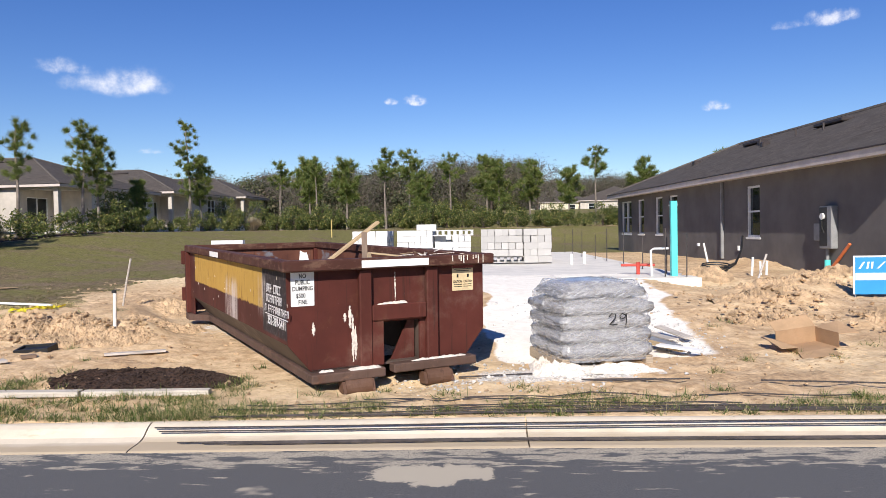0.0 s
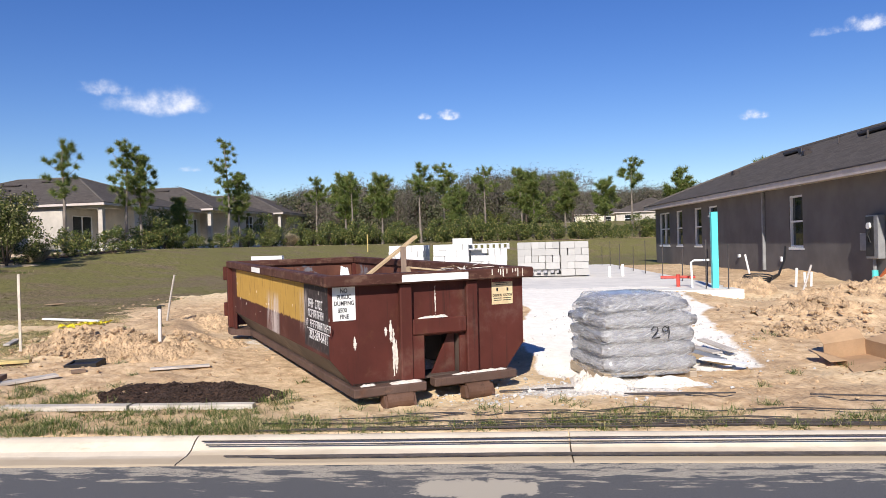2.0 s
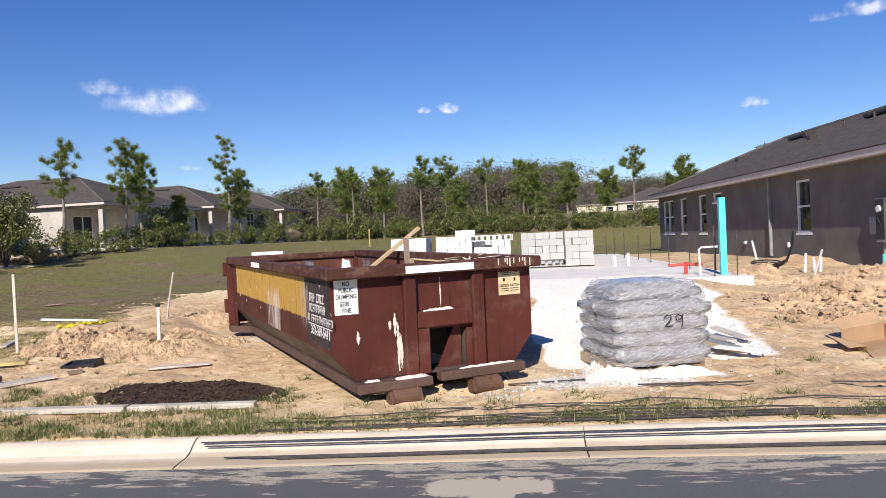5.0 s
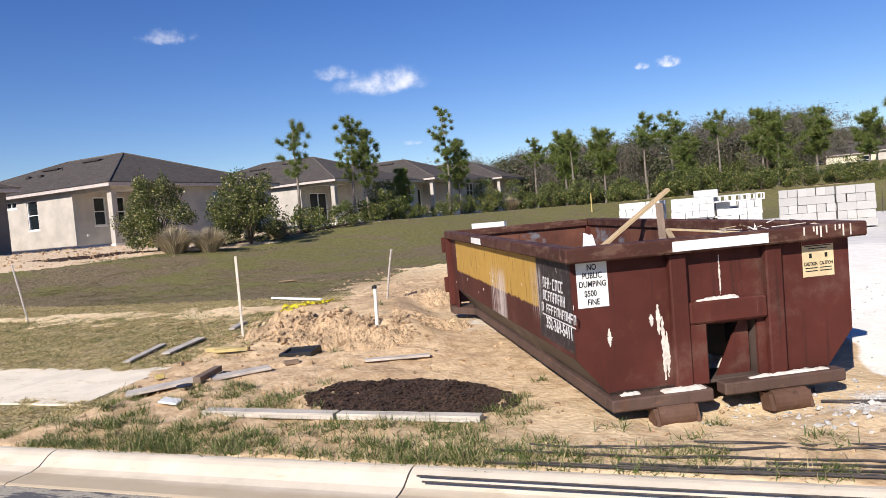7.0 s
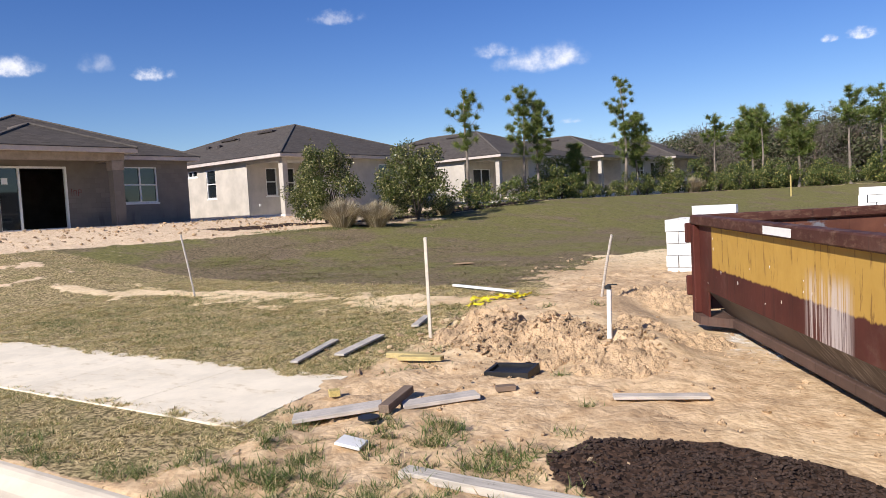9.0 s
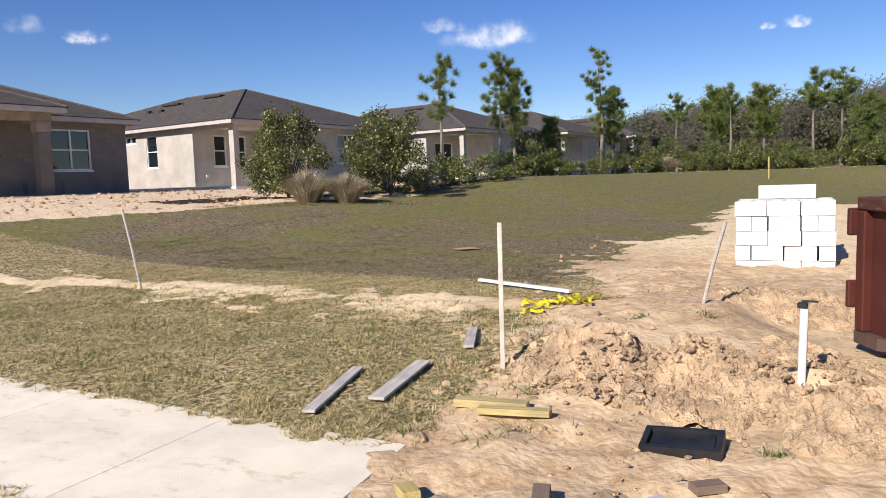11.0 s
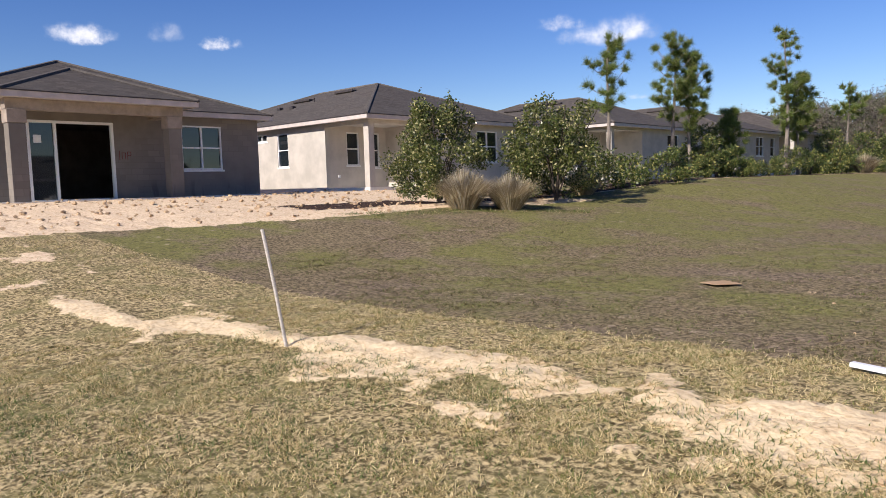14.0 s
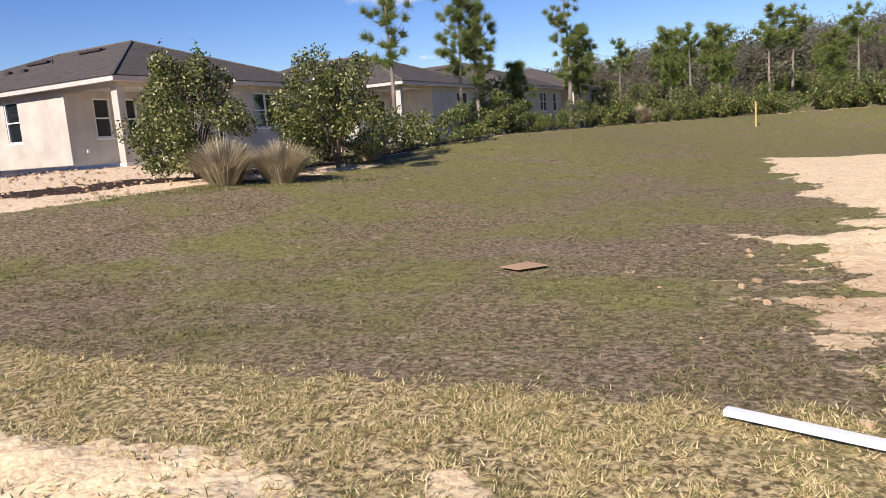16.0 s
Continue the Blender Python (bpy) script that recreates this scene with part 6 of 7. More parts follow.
# steel rods along the kerb and verge
rs = random.Random(12)
def long_rod(x0, x1, y, wob=0.02, r=0.0065):
    pts = []
    for t in np.linspace(0, 1, 14):
        x = x0 + (x1 - x0) * t
        yy = y + wob * math.sin(5 * t + x0) + 0.035 * min(x, 0)
        off = yy - float(kerb_y(x))
        zz = level(x, yy) + 0.02 if off > 0.04 else (0.125 if off > -0.06 else 0.02 + max(0, (off + 0.28)) * 0.47 + 0.012)
        pts.append((x, yy, zz))
    tagged(part("steel_rod", rod(pts, r, r, 6), REBAR), "long dark steel rod lying along the kerb", "rebar", "long steel rods")
for x0, x1, y in ((-2.55, 4.2, 5.66), (-2.5, 5.2, 5.62), (-2.1, 3.9, 5.46), (-1.9, 4.4, 5.435), (-2.3, 4.8, 5.48)):
    long_rod(x0, x1, y, 0.012)
for x0, x1, y in ((-2.2, 3.8, 5.90), (-1.9, 5.5, 5.93), (-1.4, 4.6, 5.97), (-2.2, 2.2, 6.10), (-0.6, 6.5, 6.04), (-2.0, 1.2, 6.24), (-1.0, 3.3, 6.36), (0.8, 7.0, 6.00), (1.5, 7.5, 5.95)):
    long_rod(x0, x1, y, 0.035)
# cardboard box lying open
zc = level(3.75, 8.4)
cb = thing("cardboard_box", pose(3.75, 8.42, zc + 0.02, 3, -5, 14) @ Matrix.Diagonal((0.78, 0.85, 0.72, 1)), "open brown cardboard box lying on the sand", "box")
part("bottom", box(-0.30, 0.38, -0.20, 0.24, 0.0, 0.006), CARD_IN, cb)
for name, bm in (("side", box(-0.30, 0.38, 0.24, 0.246, 0.0, 0.26)), ("side", box(0.374, 0.38, -0.2, 0.24, 0.0, 0.24)), ("side", box(-0.30, -0.294, -0.2, 0.24, 0, 0.1))):
    part(name, bm, CARD_IN, cb)
for pts in (((-0.30, -0.20, 0.02), (0.20, -0.20, 0.02), (0.16, -0.52, 0.01), (-0.42, -0.44, 0.0)), ((0.38, -0.2, 0.22), (0.38, 0.24, 0.24), (0.72, 0.2, 0.30), (0.70, -0.22, 0.20)), ((-0.30, 0.246, 0.25), (0.37, 0.246, 0.26), (0.40, 0.44, 0.40), (-0.26, 0.44, 0.36)), ((-0.3, -0.2, 0.1), (-0.3, 0.24, 0.12), (-0.55, 0.22, 0.22), (-0.52, -0.15, 0.10))):
    bm = bmesh.new()
    f = bm.faces.new([bm.verts.new(p) for p in pts])
    ex = bmesh.ops.extrude_face_region(bm, geom=[f])
    bmesh.ops.translate(bm, vec=(0, 0, 0.006), verts=[v for v in ex["geom"] if isinstance(v, bmesh.types.BMVert)])
    part("flap", bm, CARD, cb)
# sale sign
zs = level(6.55, 12.1)
sg = thing("lot_sign", pose(6.15, 12.1, zs, 0, 0, -4), "blue and white lot sign on a metal frame", "sign")
part("board", box(0, 0.78, 0, 0.012, 0.05, 0.68), SIGN_BLUE, sg)
part("panel", box(0.03, 0.75, -0.004, -0.001, 0.28, 0.40), SIGN_PALE, sg)
part("panel_border", box(0.0, 0.78, -0.003, -0.0005, 0.655, 0.68), SIGN_WHITE, sg)
part("panel_border", box(0.0, 0.025, -0.003, -0.0005, 0.05, 0.654), SIGN_WHITE, sg)
letters("AVAILABLE", 0.10, SIGN_WHITE, sg, Matrix.Translation((0.39, -0.0055, 0.34)) @ Matrix.Rotation(radians(90), 4, "X"))
for k, (x0, w) in enumerate(((0.08, 0.1), (0.2, 0.05), (0.27, 0.04), (0.36, 0.14), (0.52, 0.05), (0.6, 0.08))):
    part("logo_stroke", prism([(x0, 0.47), (x0 + 0.03, 0.47), (x0 + w, 0.58), (x0 + w - 0.03, 0.58)], 1, -0.004, -0.001), SIGN_WHITE, sg)
for x in (0.04, 0.74):
    part("leg", rod([(x, 0.02, -0.15), (x, 0.02, 0.6)], 0.010, 0.010, 6), METER, sg)
# planks and torn sacks beside the pallet
for k, (x0, y0, x1, y1) in enumerate(((2.05, 9.5, 2.35, 8.75), (2.0, 9.1, 2.3, 8.4), (1.95, 8.7, 2.3, 8.15), (2.05, 8.3, 2.45, 8.0), (2.3, 9.3, 2.55, 8.8))):
    lie("board", x0, y0, x1, y1, 0.14, 0.02, (WOOD_GREY, METER, WOOD_NEW, PAPER, WOOD_GREY)[k], "broken board and wrapping beside the pallet", 0.03 + 0.02 * k, "board", "debris beside the pallet", 0.05)


# ---------------- rough soil heaps ----------------
def soil_mound(cx, cy, rx, ry, h, seed, turn=0.0, n=96, cut=None):
    """Dug soil in broken clods, over the ground's own swell; cut is a spade slit (x, y, half width, length, depth)."""
    bm = bmesh.new()
    bmesh.ops.create_grid(bm, x_segments=n, y_segments=n, size=1.0)
    c, s = math.cos(turn), math.sin(turn)
    pts = [(v.co.x, v.co.y) for v in bm.verts]
    wx = np.array([cx + (p * rx * c - q * ry * s) for p, q in pts])
    wy = np.array([cy + (p * rx * s + q * ry * c) for p, q in pts])
    gz = surface(wx, wy)
    for v, x, y, z in zip(bm.verts, wx, wy, gz):
        r = math.hypot(v.co.x, v.co.y)
        p = Vector((x, y, seed * 3.1))
        edge = max(0.0, 1 - r * r * (1 + 0.6 * noise.noise(p * 2.5)))
        lump3 = sum(a * min(0.62, max(0.0, noise.voronoi(p * f + Vector((0, 0, f)))[0][1] - noise.voronoi(p * f + Vector((0, 0, f)))[0][0])) * 1.5 for f, a in ((4.5, 0.050), (9, 0.042), (19, 0.026)))
        up = edge ** 0.6 * (0.55 + 0.6 * noise.noise(p * 2.2)) * h
        z = z - 0.03 + up + min(1, edge * 3) * lump3 - 0.09 * max(0.0, 1 - edge * 7)
        if cut:
            a, b = (x - cut[0]) / cut[2], (y - cut[1]) / cut[3]
            z -= cut[4] * math.exp(-a ** 4 - b ** 4)
        v.co = Vector((x, y, z))
    return tagged(part("soil_mound", bm, DIRT), "heap of dug sandy soil in rough clods", "soil", "soil heaps")


soil_mound(-6.0, 9.72, 0.95, 0.45, 0.09, 1, 0.0, 130, (-5.06, 9.0, 0.07, 0.3, 0.25))
soil_mound(-5.45, 9.36, 0.60, 0.36, 0.13, 2, 0.2, 110, (-5.12, 9.05, 0.07, 0.28, 0.32))
soil_mound(-4.75, 9.25, 0.55, 0.50, 0.06, 3, 0.0, 100, (-5.10, 8.95, 0.08, 0.28, 0.25))
soil_mound(-4.6, 10.6, 0.7, 0.45, 0.06, 10)
soil_mound(4.5, 11.3, 1.0, 0.5, 0.10, 4, 0.2)
soil_mound(4.1, 10.2, 0.8, 0.4, 0.05, 11, 0.1)
soil_mound(6.0, 9.7, 1.1, 0.6, 0.20, 5, 0.4)
soil_mound(5.6, 13.3, 1.2, 0.6, 0.14, 6)
soil_mound(7.0, 14.9, 1.0, 0.5, 0.15, 7)
soil_mound(4.75, 15.2, 0.6, 0.5, 0.16, 8)
soil_mound(-5.3, 12.6, 0.8, 0.5, 0.05, 9)


# ---------------- plants ----------------
def rand_dirs(rs, n):
    v = rs.normal(size=(n, 3))
    return v / np.linalg.norm(v, axis=1, keepdims=True)


def leaf_quads(rs, centres, size, droop=0.0, ratio=0.5):
    """One pointed leaf of four corners at each centre, turned at random."""
    n = len(centres)
    d, e = rand_dirs(rs, n), rand_dirs(rs, n)
    d[:, 2] -= droop
    d /= np.linalg.norm(d, axis=1, keepdims=True)
    s = np.cross(d, e)
    s /= np.linalg.norm(s, axis=1, keepdims=True) + 1e-9
    k = (size * rs.uniform(0.65, 1.3, n))[:, None]
    return np.stack([centres, centres + d * k * 0.5 + s * k * ratio * 0.5, centres + d * k, centres + d * k * 0.5 - s * k * ratio * 0.5], 1).reshape(-1, 3)


def limbs(rs, base, top_r, n, r, height, lean=1.0, bm=None):
    bm = bm or bmesh.new()
    tips = []
    for k in range(n):
        a = 2 * math.pi * (k + rs.rand()) / n
        out = top_r * rs.uniform(0.4, 0.95)
        p = [Vector(base), Vector((base[0] + math.cos(a) * out * 0.35, base[1] + math.sin(a) * out * 0.35, base[2] + height * 0.45)), Vector((base[0] + math.cos(a) * out, base[1] + math.sin(a) * out, base[2] + height * rs.uniform(0.7, 0.95)))]
        rod(p, r, r * 0.3, 5, bm)
        tips.append(p[-1])
    return bm, tips


def shrub(m, h, r, seed, leaves, size, mat, label, group="", clumps=26, open_=0.0, name="shrub"):
    rs = np.random.RandomState(seed)
    ob = thing(name, m, label, "shrub", group)
    bm, tips = limbs(rs, (0, 0, -0.05), r * 0.8, 11, 0.009 * h + 0.004, h)
    part("woody_base", bm, BARK_DARK, ob)
    cs = []
    for k in range(clumps):
        a, q, t = rs.uniform(0, 6.283), math.sqrt(rs.uniform(0, 1)), rs.uniform(0.12, 1.0)
        rad = r * q * (1.0 - 0.55 * max(0, t - 0.45) / 0.55) * (0.75 + 0.25 * min(1, t / 0.3))
        cs.append((rad * math.cos(a), rad * math.sin(a), t * h * rs.uniform(0.88, 1.04)))
    cs = np.array(cs)
    pick = rs.randint(0, len(cs), leaves)
    spread_ = r * (0.25 if open_ == 0 else 0.20)
    pts = cs[pick] + rand_dirs(rs, leaves) * (rs.uniform(0.3, 1.0, leaves) ** 0.6 * spread_)[:, None]
    pts[:, 2] = np.maximum(pts[:, 2], 0.04)
    if open_:
        # thin shoots that stick out of the crown
        for k in range(26):
            a = rs.uniform(0, 6.283)
            d = np.array([math.cos(a) * 0.5, math.sin(a) * 0.5, rs.uniform(0.6, 1.2)])
            start = cs[rs.randint(len(cs))]
            t = np.linspace(0, rs.uniform(0.25, 0.6), 14)[:, None]
            pts = np.vstack([pts, start + d * t])
    link("foliage", raw_mesh("foliage", leaf_quads(rs, pts, size), 4, mat), None, ob)
    return ob


def at(x, y, turn=0.0, scale=1.0, sink=0.03):
    return Matrix.Translation((x, y, level(x, y) - sink)) @ Matrix.Rotation(turn, 4, "Z") @ Matrix.Diagonal((scale, scale, scale, 1))


shrub(at(-20.0, 21.7), 2.5, 1.4, 3, 17000, 0.085, LEAF, "tall loose glossy green shrub beside dry grasses", "large shrubs", 90, 1.0)
shrub(at(-18.0, 24.3), 2.75, 1.55, 8, 15000, 0.09, LEAF, "tall broad glossy green shrub beside dry grasses", "large shrubs", 60, 1.0)
shrub(at(-19.4, 26.0), 1.9, 1.0, 12, 6000, 0.09, LEAF, "broad glossy green shrub in the planting bed", "large shrubs", 30, 1.0)


def dry_grass(m, h, r, seed, n=2600):
    rs = np.random.RandomState(seed)
    a, q = rs.uniform(0, 6.283, n), np.sqrt(rs.uniform(0, 1, n))
    base = np.stack([np.cos(a) * q * r * 0.35, np.sin(a) * q * r * 0.35, np.zeros(n)], 1)
    out = q * r * rs.uniform(0.5, 1.2, n)
    hh = h * rs.uniform(0.6, 1.05, n) * (1 - 0.35 * q)
    tip = base + np.stack([np.cos(a) * out, np.sin(a) * out, hh], 1)
    mid = (base + tip) / 2 + np.stack([np.cos(a) * -0.1 * out, np.sin(a) * -0.1 * out, hh * 0.15], 1)
    s = np.stack([-np.sin(a), np.cos(a), np.zeros(n)], 1) * 0.007
    quad = np.stack([base - s, base + s, mid + s, mid - s], 1)
    tri = np.stack([mid - s, mid + s, tip, tip], 1)
    tri[:, 3] = tip - s * 0.3
    ob = thing("ornamental_grass", m, "tan dry ornamental grass clump beside the shrubs", "grass clump", "dry grass clumps")
    link("blades", raw_mesh("blades", np.concatenate([quad, tri]).reshape(-1, 3), 4, PLUME), None, ob)
    return ob


dg = dry_grass(at(-18.55, 20.9), 1.1, 0.75, 1)
copy_thing(dg, at(-17.75, 21.7, 1.3, 0.92))
copy_thing(dg, at(-18.2, 26.3, 2.3, 0.85))
copy_thing(dg, at(-13.9, 44.6, 2.0, 0.9))

# hedge shrubs in three shapes, set along the bed
HL = "dense green hedge shrub in the planting bed"
proto = [shrub(at(-18.0, 28.4), 1.15, 0.95, 21, 2400, 0.10, LEAF_HEDGE, HL, "hedge shrubs", 30),
         shrub(at(-17.2, 29.9), 1.05, 0.85, 22, 2200, 0.10, LEAF_HEDGE, HL, "hedge shrubs", 28),
         shrub(at(-17.6, 33.9), 1.45, 0.95, 23, 2600, 0.11, LEAF_HEDGE, HL, "hedge shrubs", 30)]
tall = shrub(at(-17.7, 35.0), 2.0, 1.0, 24, 3200, 0.11, LEAF_HEDGE, "tall dark green shrub between the pines", "hedge shrubs", 34)
rh = random.Random(77)
def along(s):
    """A point of the planting line, s metres from its start."""
    for (ax, ay), (bx, by) in zip(HEDGE, HEDGE[1:]):
        d = math.hypot(bx - ax, by - ay)
        if s <= d:
            return ax + (bx - ax) * s / d, ay + (by - ay) * s / d
        s -= d
    return bx, by
s = 26.5
while s < 108:
    x, y = along(s)
    far = s > 42
    if not 38 < s < 39.5:
        k = rh.randrange(3)
        sc = rh.uniform(0.85, 1.15) * (1.12 if far else 0.74)
        copy_thing(proto[k], at(x + rh.uniform(-0.3, 0.3), y + rh.uniform(-0.3, 0.3), rh.uniform(0, 6.28), sc))
        if far and rh.random() < 0.6:
            copy_thing(proto[k - 1], at(x + rh.uniform(-0.8, 0.8) - 0.5, y + rh.uniform(0.6, 1.8), rh.uniform(0, 6.28), sc * 1.1))
    s += rh.uniform(1.15, 1.8) * (1.1 if far else 1.0)
for x, y, sc in ((-15.2, 43.6, 1.0), (-14.2, 46.6, 0.95), (-8.8, 54.6, 0.8)):
    copy_thing(tall, at(x, y, x * 3.1, sc))


def pine(m, h, seed, start=0.42, width=1.25, label="young pine tree with tufted needles", group="young pines", needles=140, nl=0.27, nw=0.015, lean=0.0, thin=1.0):
    """A tapered trunk, whorls of upswept limbs and tufts of needles."""
    rs = np.random.RandomState(seed)
    ob = thing("pine_tree", m, label, "tree", group)
    tr = bmesh.new()
    spine = [Vector((lean * (t ** 2) + 0.04 * math.sin(7 * t + seed), 0.04 * math.cos(5 * t + seed) - 0.04 * math.cos(seed), -0.1 + t * (h + 0.1))) for t in np.linspace(0, 1, 9)]
    rod(spine, 0.017 * h + 0.01, 0.012, 8, tr)
    part("trunk", tr, BARK_PALE, ob)
    tufts = []
    br = bmesh.new()
    z = start * h
    while z < h * 0.97:
        t = (z / h - start) / (1 - start)
        L = width * (1.0 - 0.72 * t) * (0.55 + 0.45 * min(1, t / 0.25))
        n = max(2, int(rs.randint(3, 6) * thin))
        for k in range(n):
            a = rs.uniform(0, 6.283)
            l = L * rs.uniform(0.45, 1.1)
            up = rs.uniform(0.25, 0.6) + 0.4 * t
            o = Vector((lean * (z / h) ** 2, 0, z))
            p1 = o + Vector((math.cos(a) * l * 0.55, math.sin(a) * l * 0.55, l * up * 0.25))
            p2 = o + Vector((math.cos(a) * l, math.sin(a) * l, l * up))
            rod([o, p1, p2], 0.018, 0.006, 4, br)
            for f in np.linspace(0.45, 1.0, max(2, int(l / 0.22))):
                tufts.append(((o.lerp(p2, f) if f > 0.6 else o.lerp(p1, f)), Vector((math.cos(a) * 0.7, math.sin(a) * 0.7, 0.7 + up * 0.5)).normalized()))
        z += rs.uniform(0.26, 0.42) * h / 6
    tufts.append((spine[-1], Vector((0, 0, 1))))
    tufts.append((spine[-1] - Vector((0, 0, 0.2)), Vector((0, 0, 1))))
    part("limb_frame", br, BARK_PALE, ob)
    c = np.array([p for p, _ in tufts])
    d0 = np.array([q for _, q in tufts])
    n = len(c) * needles
    c, d0 = np.repeat(c, needles, 0), np.repeat(d0, needles, 0)
    d = rand_dirs(rs, n) * 0.95 + d0 * 0.75
    d /= np.linalg.norm(d, axis=1, keepdims=True)
    s = np.cross(d, rand_dirs(rs, n))
    s /= np.linalg.norm(s, axis=1, keepdims=True) + 1e-9
    k = (nl * rs.uniform(0.6, 1.15, n))[:, None]
    b = c + rand_dirs(rs, n) * 0.06
    link("needles", raw_mesh("needles", np.stack([b - s * nw / 2, b + s * nw / 2, b + d * k], 1).reshape(-1, 3), 3, NEEDLE), None, ob)
    return ob


PL = "young pine tree with tufted needles above the hedge"
pine(at(-18.7, 28.8), 4.75, 5, 0.52, 1.0, PL, thin=0.7, lean=0.12)
pine(at(-18.0, 32.6), 5.1, 9, 0.42, 1.15, PL, thin=0.9)
pine(at(-17.7, 33.4), 4.4, 14, 0.40, 1.15, PL)
pine(at(-16.15, 40.4), 6.0, 17, 0.36, 1.3, PL, lean=-0.1, thin=0.9)
pine(at(-16.0, 41.6), 4.3, 19, 0.36, 1.1, PL)
pine(at(-17.3, 36.6), 2.5, 23, 0.3, 0.8, PL)
far_p = [pine(at(-14.5, 63.0), 6.0, 31, 0.40, 1.9, "slender pine standing before the woods", "pines before the woods", 44, 0.5, 0.055),
         pine(at(-8.2, 66.0), 7.2, 33, 0.62, 1.7, "tall bare-stemmed pine before the woods", "pines before the woods", 44, 0.5, 0.055, thin=0.9),
         pine(at(2.2, 68.0), 6.0, 36, 0.35, 2.0, "slender pine standing before the woods", "pines before the woods", 44, 0.5, 0.055)]
for k, (x, y, sc) in enumerate(((-11.4, 64.0, 1.0), (-2.4, 70, 0.95), (5.4, 72, 1.0), (1.2, 74, 1.05), (11.2, 68, 0.98), (16.2, 71, 1.0), (22.5, 66, 1.05), (-19.5, 72, 0.95), (-4.6, 62, 0.8), (8.5, 66, 0.85), (-6.5, 72, 1.05), (27.5, 60, 0.9), (33, 70, 1.0), (-12.8, 58, 0.8))):
    copy_thing(far_p[k % 3], at(x, y, k * 1.7, sc))


def wood_tree(m, h, r, seed, mat, label, leaves=2600, size=0.34, bare=False):
    rs = np.random.RandomState(seed)
    ob = thing("woodland_tree", m, label, "tree", "woodland edge")
    bm = bmesh.new()
    rod([(0, 0, -0.3), (0.1, 0.05, h * 0.35), (0.05, -0.1, h * 0.72)], 0.16, 0.05, 6, bm)
    tips = []
    for k in range(11):
        a, z0 = rs.uniform(0, 6.283), h * rs.uniform(0.22, 0.6)
        e = Vector((math.cos(a) * r * rs.uniform(0.45, 0.9), math.sin(a) * r * rs.uniform(0.45, 0.9), z0 + h * rs.uniform(0.15, 0.38)))
        rod([(0.05, 0, z0), tuple((Vector((0.05, 0, z0)) + e) / 2 + Vector((0, 0, 0.2))), tuple(e)], 0.07, 0.02, 5, bm)
        tips.append(e)
    part("trunk", bm, BARK, ob)
    cs = []
    for k in range(34):
        t = rs.uniform(0.0, 1.0)
        a, q = rs.uniform(0, 6.283), math.sqrt(rs.uniform(0.05, 1))
        rad = r * q * (0.55 + 0.9 * math.sin(math.pi * min(1, 0.18 + 0.75 * t)) * 0.6)
        cs.append((rad * math.cos(a), rad * math.sin(a), h * (0.12 + 0.86 * t * (1 - 0.14 * q * q))))
    cs = np.array(cs)
    pts = cs[rs.randint(0, len(cs), leaves)] + rs.normal(size=(leaves, 3)) * r * 0.17
    pts[:, 2] = np.maximum(pts[:, 2], 0.1)
    link("crown", raw_mesh("crown", leaf_quads(rs, pts, size, 0.1, 0.16 if bare else 0.55), 4, mat), None, ob)
    return ob


WG, WB = "dense green woodland tree", "grey leafless woodland tree"
woods = [wood_tree(at(-6, 90), 6.2, 2.6, 41, LEAF_FAR, WG), wood_tree(at(2, 92), 6.9, 2.9, 42, TWIG_FAR, WB, 6500, 0.36, True),
         wood_tree(at(-12, 92), 5.6, 2.6, 43, LEAF_FAR, WG), wood_tree(at(8, 94), 6.6, 3.1, 44, TWIG_FAR, WB, 6500, 0.36, True),
         wood_tree(at(-18, 95), 4.8, 2.8, 45, LEAF_FAR, WG, 2400, 0.36)]
rw = random.Random(5)
def wood_edge(x):
    return 82 + 3 * math.sin(x * 0.13) + 16 * float(sstep(-10, 0, x)) + 66 * float(sstep(6, 10, x)) + 14 * float(sstep(26, 34, -x))
for k in range(230):
    x = rw.uniform(-62, 75)
    row = rw.choice((0, 1, 2, 3))
    y = wood_edge(x) + row * 7 + rw.uniform(-2, 2)
    kind = (rw.choice((0, 2, 4, 1, 3, 1)) if row < 2 else rw.choice((1, 3, 1, 3, 0)))
    sc = rw.uniform(0.8, 1.12) * (1.0 + 0.07 * row) * (1 + 0.22 * float(sstep(90, 150, y)))
    copy_thing(woods[kind], at(x, y, rw.uniform(0, 6.28), sc))
# scrub that closes the foot of the wood
for k in range(40):
    x = rw.uniform(-40, 30)
    copy_thing(proto[2], at(x, wood_edge(x) - 3 + rw.uniform(-2, 4), rw.uniform(0, 6.28), rw.uniform(1.2, 2.0)))


